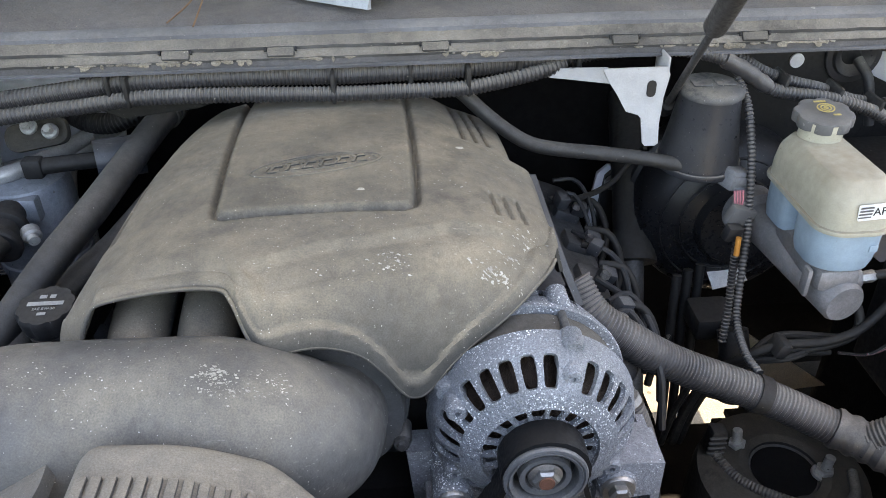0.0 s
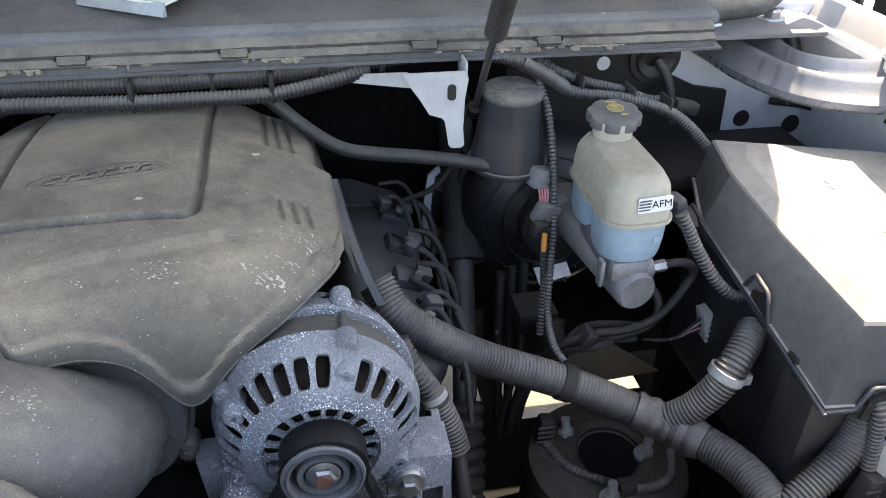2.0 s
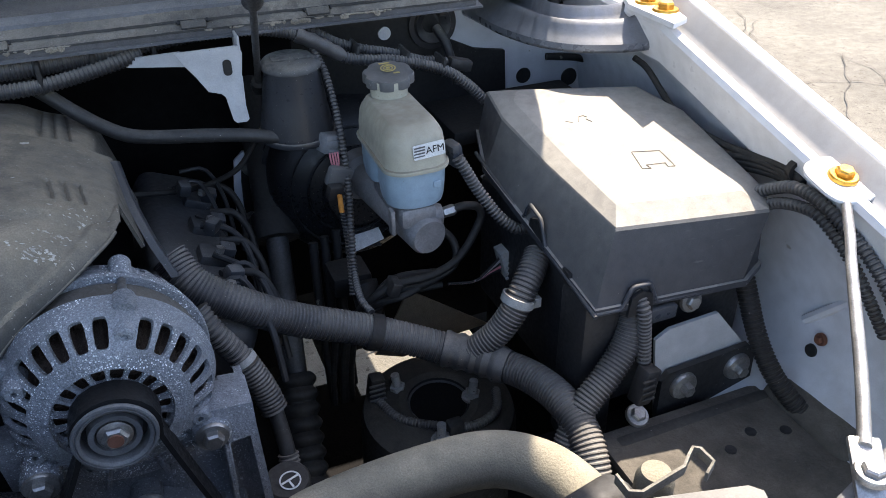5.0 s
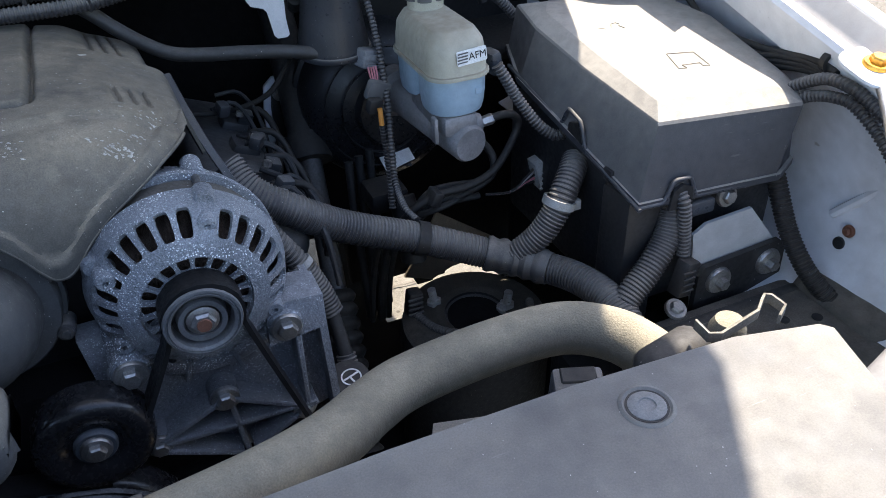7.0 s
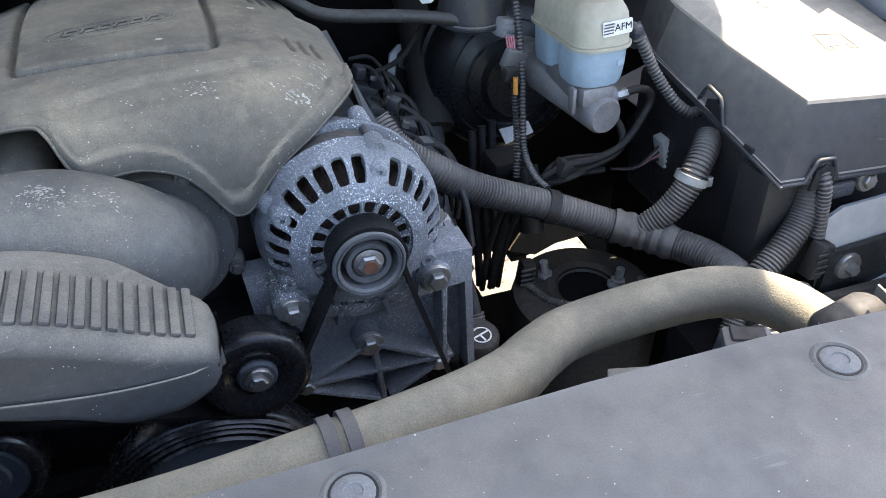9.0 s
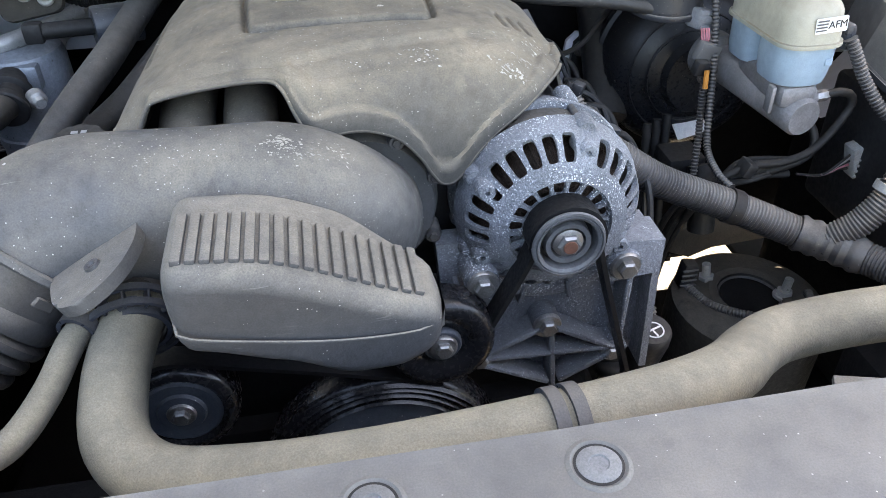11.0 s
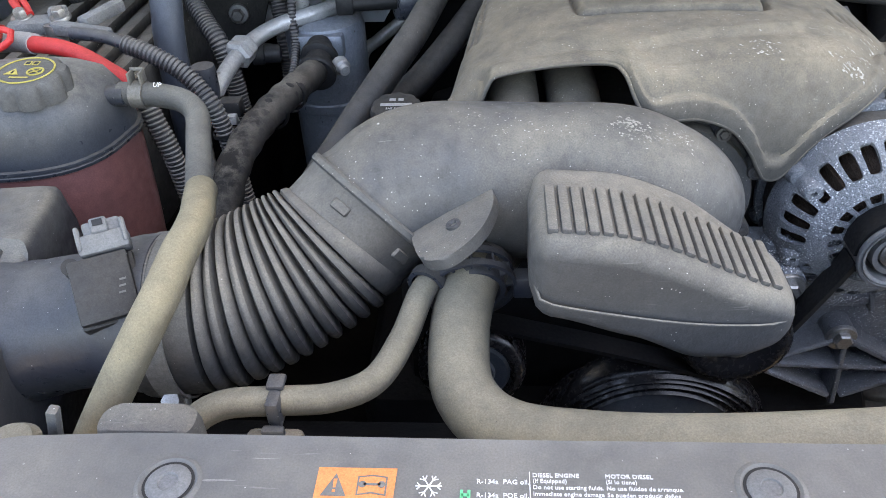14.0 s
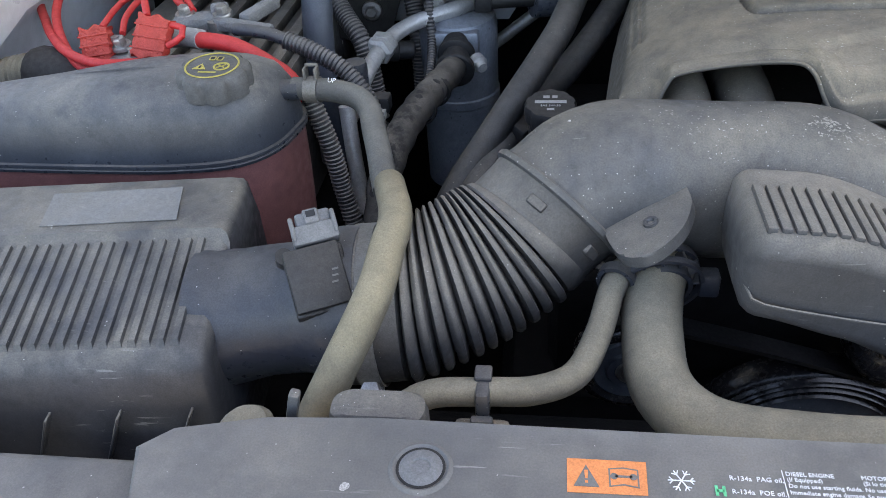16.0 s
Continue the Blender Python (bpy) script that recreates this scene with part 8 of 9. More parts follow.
def cowl_corner():
    t = thing("cowl_corner_plate", (0.72, 0.70, 1.14), "white corner plate bolted beside the cowl", "plate")
    # White plate drawn in grey, hood shade included in the colour.
    part("plate", prism([(0.628, 0.668), (0.790, 0.664), (0.80, 0.69), (0.79, 0.78), (0.64, 0.76)], 1.150, 1.155, 0.001), M_PLATE, t)
    for p in ((0.668, 0.715, 1.156), (0.752, 0.722, 1.156)):
        hex_bolt(p, (0, 0, 1), M_STEEL, t, 0.010, 0.010)
    part("clip", join(rbox((0.612, 0.682, 1.160), (0.03, 0.016, 0.014), 0.002), rbox((0.606, 0.668, 1.148), (0.01, 0.012, 0.02), 0.002)), M_PLASTIC, t)
    part("rubber_corner", tube([(0.62, 0.70, 1.175), (0.70, 0.715, 1.172), (0.745, 0.73, 1.175), (0.80, 0.78, 1.19)], 0.014, 12), M_SEAL, t)
    return t


cowl_corner()


def hinge_strut():
    t = thing("hood_hinge", (0.86, 0.74, 1.07), "black hood hinge post with a round rubber end", "hinge")
    part("post", rbox((0.868, 0.755, 1.24), (0.024, 0.018, 0.30), 0.004), M_STEEL_DK, t)
    part("post_edge", rbox((0.884, 0.752, 1.24), (0.006, 0.022, 0.30), 0.002), M_RUBBER, t)
    part("round_end", lathe([(0.0, 0.0), (0.026, 0.0), (0.03, 0.006), (0.03, 0.03), (0.02, 0.034)], (0.865, 0.725, 1.100), (-0.2, -0.6, 0.55), 32), M_RUBBER, t)
    part("lever", tube([(0.80, 0.76, 1.14), (0.81, 0.74, 1.10), (0.83, 0.74, 1.07)], 0.010, 12), M_STEEL_DK, t)
    return t


hinge_strut()


def rear_panel():
    """Body panel under the cowl at the driver's corner."""
    t = thing("cowl_side_panel", (0.65, 0.76, 1.0), "white inner body panel with holes, half covered in black felt", "panel", kind="structure")
    part("panel", rbox((0.76, 0.768, 1.03), (0.32, 0.012, 0.26), 0.003), M_PAINT_IN, t)
    part("felt", prism([(0.45, 1.125), (0.615, 1.135), (0.652, 1.078), (0.69, 1.060), (0.735, 1.052), (0.742, 0.90), (0.44, 0.90), (0.44, 1.10)], 0.754, 0.762, 0.0, Matrix(((1, 0, 0, 0), (0, 0, 1, 0), (0, 1, 0, 0), (0, 0, 0, 1)))), M_RUBBER, t)
    part("white_hole", lathe([(0.0, 0.0), (0.0085, 0.0), (0.0085, 0.003)], (0.560, 0.7515, 1.098), (0, 1, 0), 24), M_PAINT, t, "round white hole")
    part("grommet", lathe([(0.0, 0.010), (0.012, 0.010), (0.018, 0.002), (0.024, 0.0), (0.026, 0.004), (0.026, 0.012)], (0.626, 0.745, 1.103), (0, 1, 0), 32), M_CONDUIT, t, "dusty rubber grommet")
    part("grommet_collar", lathe([(0.026, 0.004), (0.033, 0.004), (0.033, 0.008), (0.026, 0.008)], (0.626, 0.745, 1.103), (0, 1, 0), 32, close=True), M_CONDUIT, t)
    part("drain_lead", tube([(0.628, 0.744, 1.10), (0.634, 0.725, 1.085), (0.640, 0.72, 1.06), (0.646, 0.715, 1.03)], 0.006, 10), M_CONDUIT, t)
    # Black discs carry the holes' shade on the uncut panel.
    for p, r in (((0.846, 0.7605, 0.995), 0.0125), ((0.905, 0.7605, 0.992), 0.013), ((0.770, 0.7605, 1.008), 0.011)):
        part("dark_hole", lathe([(0.0, 0.0), (r, 0.0), (r * 1.15, 0.004)], p, (0, 1, 0), 24), M_BLACK, t)
    part("strap", tube([(0.80, 0.752, 1.035), (0.85, 0.745, 1.028), (0.885, 0.745, 1.010), (0.90, 0.75, 0.985)], 0.005, 10), M_RUBBER, t)
    part("lower_shelf", rbox((0.72, 0.70, 0.985), (0.22, 0.12, 0.02), 0.004), M_RUBBER, t)
    return t


rear_panel()


# ---- driver's side looms and brackets ----
def fuse_looms():
    t = thing("fuse_box_loom", (0.66, 0.28, 0.80), "corrugated looms leaving the fuse box", "wiring loom")
    part("large_loom", conduit([(0.660, 0.325, 0.965), (0.660, 0.305, 0.93), (0.650, 0.295, 0.90), (0.625, 0.285, 0.875), (0.590, 0.275, 0.845), (0.56, 0.255, 0.80)], 0.0150, 0.0042, 0.0013, 18), M_CONDUIT, t)
    part("thin_loom", conduit([(0.655, 0.300, 0.965), (0.658, 0.286, 0.945), (0.662, 0.283, 0.91), (0.663, 0.280, 0.885)], 0.0075, 0.0044, 0.0015, 14), M_CONDUIT, t)
    part("plug", rbox((0.660, 0.270, 0.863), (0.020, 0.018, 0.042), 0.003, m=pose(0, 0, 0, 0, 14, 10)), M_PLASTIC, t, "black flat plug")
    for k in range(4):
        part("plug_rib", rbox((0.657 + 0.0006 * k, 0.2595, 0.876 - 0.008 * k), (0.015, 0.003, 0.003), 0.0008, 1), M_PLASTIC, t)
    part("clip", rbox((0.680, 0.291, 0.932), (0.040, 0.010, 0.016), 0.002), M_PLASTIC_BLUE, t)
    t2 = thing("side_loom", (0.80, 0.27, 0.75), "dark corrugated loom along the apron", "wiring loom")
    part("loom", conduit([(0.800, 0.345, 0.985), (0.803, 0.31, 0.93), (0.806, 0.282, 0.88), (0.808, 0.255, 0.85), (0.818, 0.232, 0.825), (0.835, 0.205, 0.80)], 0.0110, 0.0042, 0.0012, 14), M_RUBBER, t2)
    tr = thing("wing_loom", (0.80, 0.25, 0.95), "pair of corrugated looms and thin cables along the wing", "wiring loom")
    part("loom", conduit([(0.795, 0.33, 1.020), (0.80, 0.292, 1.046), (0.80, 0.269, 1.056), (0.80, 0.241, 1.056), (0.802, 0.219, 1.048), (0.805, 0.183, 1.03), (0.81, 0.15, 1.0), (0.83, 0.12, 0.93)], 0.0064, 0.0046, 0.0015, 14), M_CONDUIT, tr)
    part("loom", conduit([(0.797, 0.32, 1.005), (0.80, 0.29, 1.030), (0.803, 0.258, 1.040), (0.806, 0.236, 1.036), (0.812, 0.20, 1.01), (0.83, 0.16, 0.95)], 0.0060, 0.0046, 0.0015, 14), M_CONDUIT, tr)
    part("cable", tube([(0.812, 0.56, 1.09), (0.815, 0.535, 1.083), (0.815, 0.479, 1.054), (0.815, 0.428, 1.047), (0.815, 0.385, 1.048), (0.815, 0.346, 1.053), (0.812, 0.298, 1.062), (0.806, 0.27, 1.06)], 0.0038, 10), M_RUBBER, tr)
    for k in range(3):
        part("cable", tube([(0.806, 0.40, 1.020 + 0.006 * k), (0.812, 0.36, 1.035 + 0.006 * k), (0.812, 0.31, 1.048 + 0.004 * k), (0.806, 0.262, 1.052)], 0.0036, 10), M_RUBBER, tr)
    part("clip", join(lathe([(0.007, -0.004), (0.011, -0.004), (0.011, 0.004), (0.007, 0.004)], (0.812, 0.285, 1.066), (0.2, 1, 0), 20, close=True), rbox((0.818, 0.280, 1.076), (0.012, 0.012, 0.016), 0.003)), M_RUBBER, tr)
    t3 = thing("reservoir_loom", (0.58, 0.47, 0.95), "thin corrugated loom to the level sensor", "wiring loom")
    part("loom", conduit([(0.545, 0.478, 1.045), (0.553, 0.474, 1.03), (0.566, 0.468, 1.005), (0.586, 0.455, 0.975), (0.603, 0.447, 0.962), (0.616, 0.440, 0.968), (0.622, 0.436, 0.98)], 0.0068, 0.0044, 0.0015, 14), M_CONDUIT, t3)
    part("sensor_plug", rbox((0.546, 0.492, 1.044), (0.014, 0.024, 0.028), 0.005, m=pose(0, 0, 0, 0, -10, 10)), M_PLASTIC_BLUE, t3)
    t4 = thing("wire_plug", (0.62, 0.51, 0.87), "pale ribbed plug with striped wires", "plug")
    part("plug", rbox((0.628, 0.505, 0.882), (0.032, 0.022, 0.042), 0.002, m=pose(0, 0, 0, 0, -15, 0)), M_LIGHT, t4)
    for k in range(5):
        part("plug_rib", rbox((0.630 + 0.001 * k, 0.493, 0.867 + 0.0075 * k), (0.032, 0.003, 0.003), 0.0006, 1, m=pose(0, 0, 0, 0, -15, 0)), M_LIGHT, t4)
        part("wire", tube([(0.612, 0.503, 0.870 + 0.005 * k), (0.597, 0.50, 0.872 + 0.002 * k), (0.575, 0.497, 0.868), (0.54, 0.495, 0.875)], 0.0016, 6), (M_WIRE_PK if k == 1 else M_LIGHT if k % 2 else M_RUBBER), t4)
    t5 = thing("loom_holder", (0.47, 0.49, 0.88), "black clip holding the brake lines", "clip")
    part("clip", rbox((0.470, 0.488, 0.895), (0.012, 0.022, 0.018), 0.002, m=pose(0, 0, 0, 0, 25, 0)), M_PLASTIC, t5)
    t6 = thing("abs_lines", (0.42, 0.52, 0.7), "bundle of black brake lines and wires", "pipes")
    for k, (dx, dz) in enumerate(((0, 0), (0.012, 0.006), (-0.012, -0.004), (0.004, -0.012))):
        part("line", tube([(0.53 + dx, 0.50, 0.885 + dz), (0.48, 0.497 + dx, 0.885 + dz), (0.445 + dx * 0.5, 0.505, 0.865 + dz), (0.425 + dx, 0.53, 0.82), (0.42 + dx, 0.56, 0.74), (0.42 + dx, 0.58, 0.66)], 0.0042, 8), M_RUBBER, t6)
    for x, y in ((0.415, 0.64), (0.432, 0.65), (0.450, 0.66)):
        part("upright_line", tube([(x, y, 0.88), (x - 0.004, y - 0.02, 0.80), (x - 0.006, y - 0.05, 0.66)], 0.006, 10), M_RUBBER, t6)
    part("block", rbox((0.447, 0.60, 0.845), (0.05, 0.05, 0.03), 0.006), M_RUBBER, t6)
    part("boot", tube([(0.455, 0.56, 0.86), (0.457, 0.545, 0.83), (0.458, 0.535, 0.78)], 0.017, 16), M_RUBBER, t6)


fuse_looms()


def tray():
    t = thing("battery_tray", (0.73, 0.22, 0.76), "black stamped tray with a white bracket and bolts", "tray")
    m = Matrix(((1, 0, 0, 0), (0, 0, 1, 0), (0, 1, 0, 0), (0, 0, 0, 1)))
    part("white_bracket", prism([(0.684, 0.895), (0.70, 0.905), (0.760, 0.908), (0.80, 0.86), (0.835, 0.80), (0.82, 0.785), (0.70, 0.785)], 0.292, 0.296, 0.0, m), M_PAINT_DULL, t, "white painted bracket")
    part("black_plate", prism([(0.694, 0.79), (0.694, 0.842), (0.702, 0.852), (0.805, 0.858), (0.815, 0.848), (0.818, 0.79)], 0.283, 0.290, 0.0, m), M_PLASTIC, t)
    for p in ((0.722, 0.281, 0.830), (0.792, 0.281, 0.833)):
        part("bolt", join(lathe([(0.0, 0.012), (0.0065, 0.012), (0.0075, 0.010), (0.0075, 0.003)], p, (0, -1, 0), 6), lathe([(0.0, 0.004), (0.015, 0.003), (0.0165, 0.0), (0.0165, -0.002)], p, (0, -1, 0), 28)), M_STEEL, t)
    hex_bolt((0.662, 0.275, 0.815), (0, -0.5, 1), M_STEEL, t, 0.008, 0.008)
    hex_bolt((0.723, 0.295, 0.932), (0, -1, 0.2), M_STEEL, t, 0.008, 0.008)
    part("shelf", rbox((0.76, 0.19, 0.795), (0.30, 0.17, 0.026), 0.006), M_FRAME, t)
    part("shelf_end", rbox((0.865, 0.205, 0.805), (0.11, 0.13, 0.05), 0.02, 3, m=pose(0, 0, 0, 0, -18, 0)), M_FRAME, t)
    # Tray holes, too, are shade painted as black discs.
    for k in range(4):
        part("shelf_hole", lathe([(0.0, 0.0006), (0.006, 0.0006), (0.006, -0.001)], (0.69 + 0.035 * k, 0.215 - 0.012 * (k % 2), 0.8085), (0, 0, 1), 16), M_BLACK, t)
    part("shelf_ridge", rbox((0.75, 0.255, 0.800), (0.25, 0.018, 0.018), 0.005), M_PLASTIC, t)
    part("post", rbox((0.628, 0.33, 0.85), (0.045, 0.05, 0.20), 0.006), M_PLASTIC, t)
    return t


tray()


def front_corner():
    t = thing("header_panel", (0.62, -0.05, 1.0), "dusty painted front header beside the shield", "panel", kind="structure")
    # Header takes the same shade-greyed paint.
    part("panel", rbox((0.66, -0.06, 1.015), (0.30, 0.16, 0.02), 0.008, 3, m=pose(0, 0, 0, 0, 3, 18)), M_PLATE, t)
    t2 = thing("header_panel", (-0.6, -0.05, 1.0), "dusty grey front header beside the shield", "panel", kind="structure")
    part("panel", rbox((-0.56, -0.065, 1.018), (0.34, 0.16, 0.02), 0.008, 3), M_SHIELD, t2)
    t3 = thing("support_rod", (0.62, 0.02, 1.03), "thin steel support rod with a flattened end", "rod")
    part("rod", tube([(0.806, 0.222, 1.068), (0.77, 0.18, 1.062), (0.742, 0.150, 1.058), (0.66, 0.06, 1.05), (0.612, 0.010, 1.045)], 0.0045, 12), M_STEEL, t3)
    part("flat_end", rbox((0.607, 0.000, 1.038), (0.020, 0.040, 0.005), 0.002, m=pose(0, 0, 0, 25, 0, -30)), M_STEEL, t3)
    hex_bolt((0.604, -0.005, 1.041), (0, 0, 1), M_STEEL, t3, 0.007, 0.006)
    t4 = thing("wire_hook", (0.49, 0.04, 1.03), "bent steel hook at the edge of the shield", "hook")
    path = [Vector((x, y, z)) for x, y, z in ((0.460, 0.047, 1.046), (0.462, 0.036, 1.043), (0.468, 0.032, 1.044), (0.484, 0.0335, 1.047), (0.498, 0.035, 1.049), (0.504, 0.0395, 1.051), (0.5095, 0.0430, 1.052), (0.513, 0.0405, 1.052), (0.5145, 0.030, 1.051), (0.507, 0.026, 1.048))]
    rows = []
    for i, p in enumerate(path):
        d = (path[min(i + 1, len(path) - 1)] - path[max(0, i - 1)]).normalized()
        n = Vector((d.y, -d.x, 0)).normalized() * 0.0009
        h = Vector((0, 0, 0.0036))
        rows.append([p - n - h, p + n - h, p + n + h, p - n + h])
    part("strip", loft(rows), M_STEEL_DULL, t4, smooth=False)
    part("cap", lathe([(0.0, 0.008), (0.009, 0.0065), (0.012, 0.0), (0.0125, -0.02)], (0.491, 0.049, 1.030), (0, 0, 1), 28), M_HOSE, t4)
    t5 = thing("shield_mount", (-0.32, 0.045, 1.0), "dusty plastic humps behind the shield", "mount")
    part("hump", loft([[Vector((-0.306 + x * k, 0.050 + y * k, z)) for x, y in rrect(0.056, 0.024, 0.010)] for k, z in ((1.0, 1.0), (1.0, 1.030), (0.94, 1.0365), (0.80, 1.039), (0.2, 1.0395))]), M_DUCT, t5)
    part("hump", lathe([(0.0, 0.006), (0.012, 0.0045), (0.016, 0.0), (0.017, -0.02)], (-0.381, 0.040, 1.026), (0, 0, 1), 28), M_HOSE, t5)
    part("ribbed_tab", rbox((-0.3505, 0.040, 1.043), (0.006, 0.007, 0.026), 0.0016, m=pose(0, 0, 0, 0, 14, 0)), M_DUCT, t5)
    t7 = thing("header_bracket", (0.34, 0.07, 0.97), "dusty steel bracket tucked behind the shield", "bracket")
    part("flat_plate", prism([(0.275, 0.045), (0.296, 0.084), (0.340, 0.072), (0.350, 0.045)], 0.994, 0.998, 0.0008), M_DUCT, t7)
    part("socket", rbox((0.398, 0.078, 0.986), (0.034, 0.020, 0.030), 0.003, m=pose(0, 0, 0, 12, 0, -22)), M_PLASTIC_BLUE, t7)
    # Inner shade of the mouth is a black block.
    part("socket_mouth", rbox((0.398, 0.0775, 1.0010), (0.024, 0.012, 0.004), 0.001, 1, m=pose(0, 0, 0, 12, 0, -22)), M_BLACK, t7)
    t6 = thing("dusty_plate", (-0.16, 0.05, 1.0), "dusty flat plate lying behind the shield", "plate")
    part("plate", prism([(-0.235, 0.033), (-0.20, 0.050), (-0.150, 0.052), (-0.125, 0.033)], 1.0, 1.004, 0.001), M_COVER, t6)


front_corner()


# ---- behind the alternator ----
M_COIL = material("worn_coil_plastic", (0.030, 0.034, 0.042), 0.4, dust=0.5, dust_color=(0.17, 0.16, 0.15), specks=0.3, speck_color=(0.3, 0.29, 0.27), scale=40, scuff=0.4)
M_COIL_WIRE = material("dusty_black_wire", (0.018, 0.019, 0.022), 0.45, dust=0.15, dust_color=(0.16, 0.15, 0.14), scale=40)


def coil_bank():
    t = thing("coil_bank", (0.27, 0.6, 0.85), "dark ignition coils and leads on the valve cover", "coils")
    part("valve_cover", rbox((0.255, 0.62, 0.89), (0.10, 0.36, 0.10), 0.02, 3, m=pose(0, 0, 0, 0, 22, 0)), M_COIL, t)
    for k in range(4):
        y = 0.50 + 0.07 * k
        part("coil", rbox((0.286, y, 0.925), (0.034, 0.034, 0.034), 0.006, m=pose(0, 0, 0, 0, 22, 0)), M_COIL, t)
        part("plug", rbox((0.304, y - 0.01, 0.943), (0.018, 0.016, 0.016), 0.003, m=pose(0, 0, 0, 10, 22, 0)), M_COIL, t)
        part("lead", tube([(0.300, y + 0.01, 0.945), (0.328, y + 0.004, 0.940), (0.342, y - 0.01, 0.905), (0.335, y - 0.02, 0.86)], 0.0042, 10), M_RUBBER, t)
        part("bolt", lathe([(0, 0.006), (0.005, 0.006), (0.005, 0)], (0.295, y - 0.03, 0.955), (0.4, 0, 1), 6), M_STEEL, t)
    rng = random.Random(11)
    for k in range(7):
        y = 0.46 + 0.045 * k
        x, z = 0.275 + rng.uniform(-0.012, 0.02), 0.958 + rng.uniform(-0.012, 0.012)
        part("wire", tube([(x, y, z), (x + 0.03, y + rng.uniform(-0.03, 0.03), z + rng.uniform(-0.02, 0.006)), (x + 0.045, y - 0.03, z - 0.03), (x + 0.05, y - 0.05, z - 0.09)], rng.choice((0.0022, 0.0028, 0.0036)), 8), M_COIL_WIRE, t)
        if k % 2:
            part("connector", rbox((x + 0.012, y - 0.012, z + 0.004), (0.018, 0.014, 0.016), 0.003, m=pose(0, 0, 0, 15, 30 - 8 * k, 20 * k)), M_COIL, t)
    t2 = thing("alternator_loom", (0.30, 0.42, 0.76), "short corrugated loom beside the alternator", "wiring loom")
    part("upper_loom", conduit([(0.258, 0.43, 0.965), (0.270, 0.42, 0.940), (0.287, 0.415, 0.912), (0.300, 0.405, 0.885)], 0.0120, 0.0054, 0.0018, 14), M_CONDUIT, t2)
    part("band", tube([(0.289, 0.414, 0.909), (0.292, 0.412, 0.903)], 0.0132, 16), M_LIGHT, t2)
    part("lower_loom", conduit([(0.292, 0.411, 0.902), (0.303, 0.403, 0.875), (0.310, 0.395, 0.85)], 0.0140, 0.004, 0.0007, 14), M_CONDUIT, t2)
    part("wire_sleeve", tube([(0.310, 0.395, 0.855), (0.313, 0.37, 0.82), (0.312, 0.35, 0.79)], 0.008, 10), M_RUBBER, t2)
    part("tail_loom", conduit([(0.313, 0.365, 0.815), (0.312, 0.345, 0.78)], 0.0105, 0.0042, 0.0012, 14), M_CONDUIT, t2)
    t3 = thing("power_steering_cap", (0.305, 0.335, 0.72), "black power steering cap with a white wheel symbol", "cap")
    cap = part("cap", lathe([(0.0, 0.004), (0.020, 0.004), (0.022, 0.001), (0.022, -0.012), (0.018, -0.04), (0.018, -0.09)], (0.305, 0.333, 0.812), (0, -0.15, 1), 36), M_PLASTIC, t3)
    up = Vector((0, -0.15, 1)).normalized()
    c = Vector((0.307, 0.330, 0.812)) + up * 0.0042
    part("wheel_symbol", join(lathe([(0.0105, 0), (0.0105, 0.0005), (0.0090, 0.0005), (0.0090, 0)], c, up, 28, close=True), rbox(c + Vector((0, 0.001, 0.0004)), (0.019, 0.002, 0.0005), 0, m=pose(0, 0, 0, 8, 0, 20)), rbox(c + Vector((0, -0.004, -0.0003)), (0.002, 0.009, 0.0005), 0, m=pose(0, 0, 0, 8, 0, 20))), M_WHITE, cap)
    return t


coil_bank()


def pedal_plate():
    t = thing("pedal_plate", (0.36, 0.8, 0.80), "white edged firewall plate with two nuts", "plate")
    m = Matrix(((1, 0, 0, 0), (0, 0, 1, 0), (0, 1, 0, 0), (0, 0, 0, 1)))
    outline = [(0.3891, 0.9448), (0.3642, 0.9464), (0.3512, 0.9345), (0.3462, 0.9006), (0.3441, 0.8559), (0.3473, 0.8274), (0.3566, 0.8124), (0.382, 0.805), (0.452, 0.805), (0.4591, 0.9448)]
    part("plate", prism(outline, 0.800, 0.806, 0.0, m), M_PAINT_IN, t)
    mid = Vector((0.42, 0.93))
    part("felt", prism([tuple(mid + (Vector(p) - mid) * 0.86) for p in outline], 0.792, 0.799, 0.0, m), M_RUBBER, t)
    for x, z in [(0.3705, 0.9251), (0.3628, 0.8478)]:
        hex_bolt((x, 0.791, z), (0, -1, 0), M_STEEL, t, 0.007, 0.007)
    t2 = thing("firewall_wire", (0.3, 0.75, 0.95), "thin black wire looping over the firewall", "wire")
    part("wire", tube([(0.22, 0.66, 0.98), (0.29, 0.70, 0.955), (0.345, 0.73, 0.955), (0.375, 0.74, 0.985), (0.383, 0.72, 1.01)], 0.0036, 8), M_RUBBER, t2)
    return t


pedal_plate()


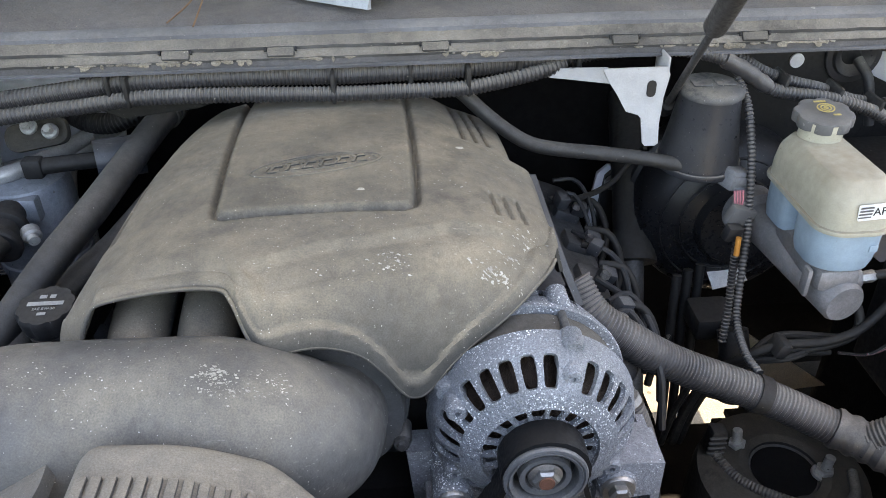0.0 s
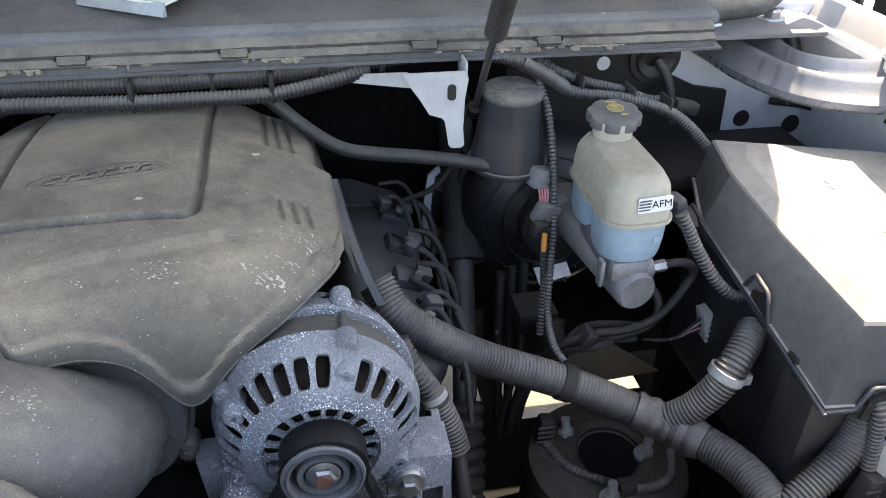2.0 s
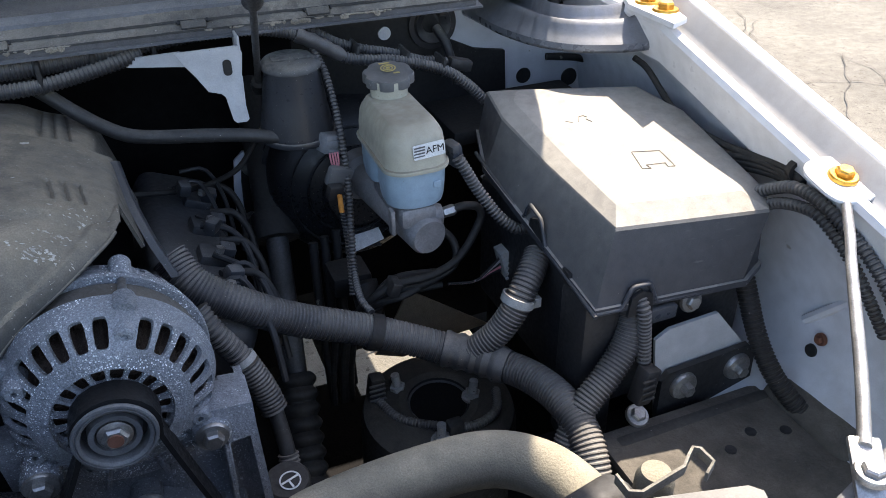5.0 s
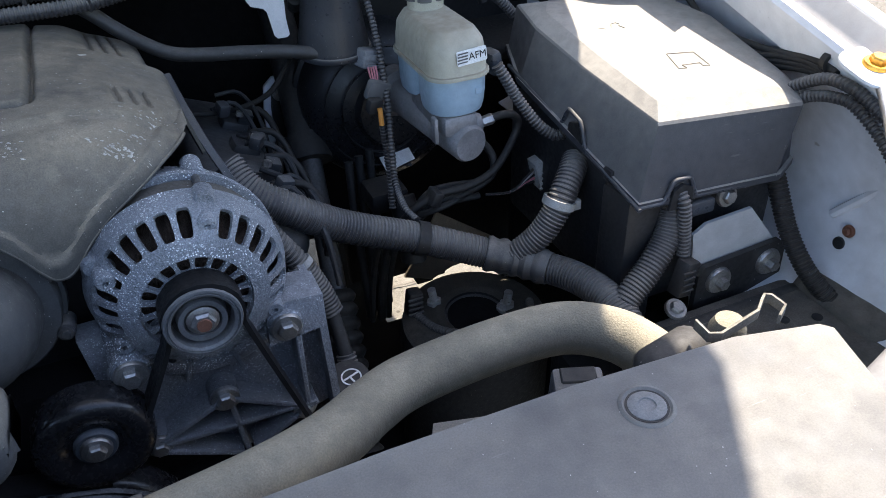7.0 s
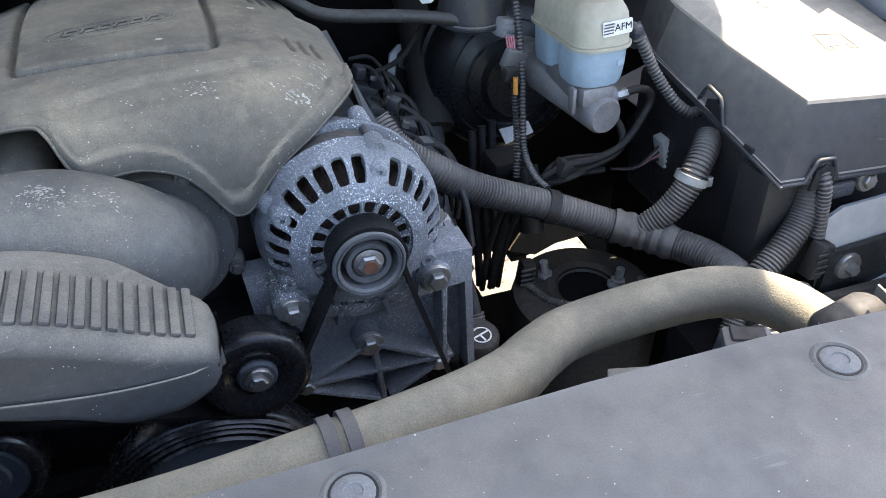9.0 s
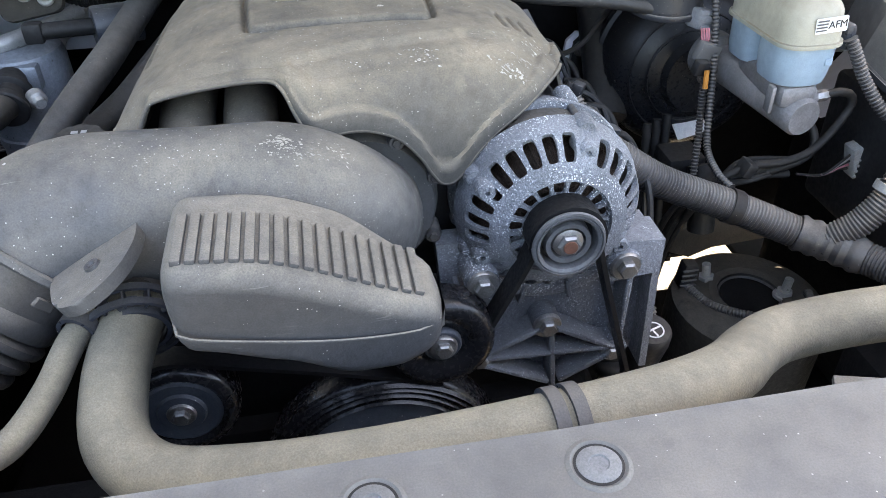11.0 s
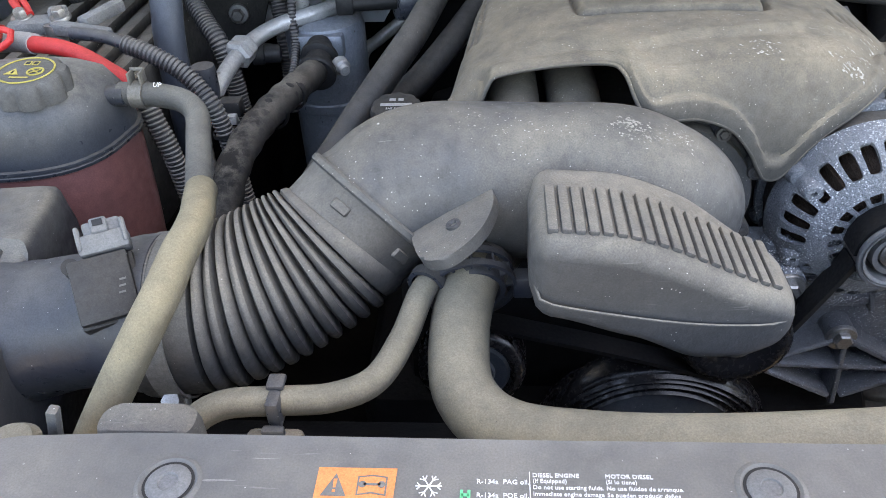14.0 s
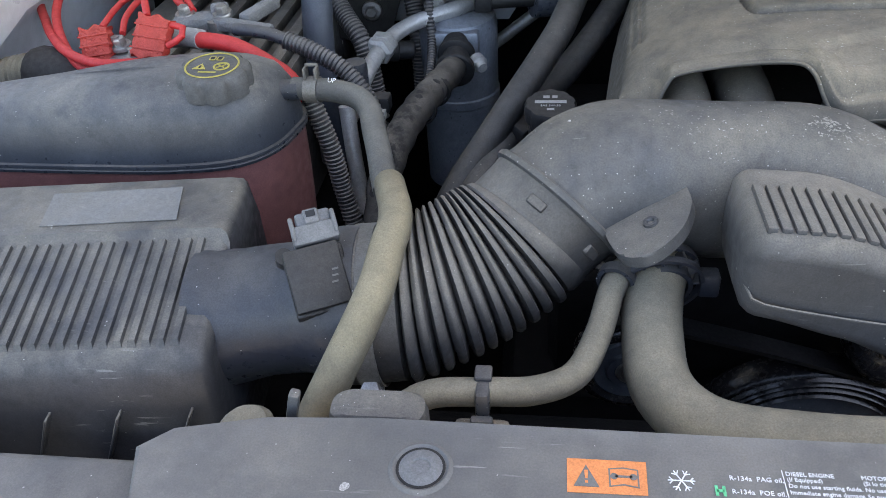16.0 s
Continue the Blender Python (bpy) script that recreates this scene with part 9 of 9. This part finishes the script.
def tower_sensor():
    t = thing("shock_sensor", (0.47, 0.53, 0.66), "black sensor plug on the shock tower with a corrugated lead", "plug")
    part("plug", rbox((0.455, 0.540, 0.706), (0.020, 0.020, 0.038), 0.004, m=pose(0, 0, 0, 0, 8, 0)), M_PLASTIC, t)
    for k in range(4):
        part("plug_rib", rbox((0.4545, 0.5292, 0.694 + 0.008 * k), (0.022, 0.004, 0.0025), 0.001, 1), M_PLASTIC_BLUE, t)
    part("lead", conduit([(0.455, 0.530, 0.690), (0.470, 0.49, 0.690), (0.505, 0.455, 0.696), (0.545, 0.435, 0.698), (0.585, 0.45, 0.695), (0.605, 0.49, 0.69)], 0.0062, 0.0042, 0.0011, 10), M_CONDUIT, t)
    part("clip", rbox((0.525, 0.440, 0.700), (0.02, 0.018, 0.018), 0.003), M_PLASTIC, t)
    return t


tower_sensor()


# ---- top edge: white plate for a sunlit spot, and pine needles ----
def sunlit_spot_plate():
    t = thing("cowl_spot_plate", (0.06, 0.70, 1.19), "white plate added for a sunlit spot on the cowl, with a black rubber stop", "bracket")
    # Plate is added; its white stands for bright sun on the cowl.
    part("plate", prism([(-0.02, 0.722), (0.045, 0.680), (0.072, 0.664), (0.082, 0.682), (0.092, 0.70), (0.098, 0.77), (-0.02, 0.77)], 1.2105, 1.2130, 0.0006), M_PAINT, t)
    part("folded_edge", loft([[Vector((-0.02, 0.722, 1.200)), Vector((-0.02, 0.722, 1.2135)), Vector((-0.02, 0.718, 1.200))], [Vector((0.072, 0.664, 1.200)), Vector((0.072, 0.664, 1.2135)), Vector((0.068, 0.662, 1.200))]]), M_CANDK, t)
    part("stop", tube([(0.050, 0.712, 1.216), (0.068, 0.706, 1.218)], 0.010, 14, 0.01), M_RUBBER, t)
    t2 = thing("pine_needle", (-0.13, 0.64, 1.18), "dry brown pine needle caught in the seal", "needle", kind="stuff")
    part("needle", join(tube([(-0.098, 0.655, 1.192), (-0.094, 0.68, 1.203), (-0.093, 0.72, 1.213)], 0.0009, 5), tube([(-0.125, 0.665, 1.193), (-0.108, 0.69, 1.203), (-0.098, 0.72, 1.212)], 0.0008, 5)), M_NEEDLE, t2)


M_NEEDLE = material("dry_needle", (0.20, 0.115, 0.065), 0.7)
sunlit_spot_plate()
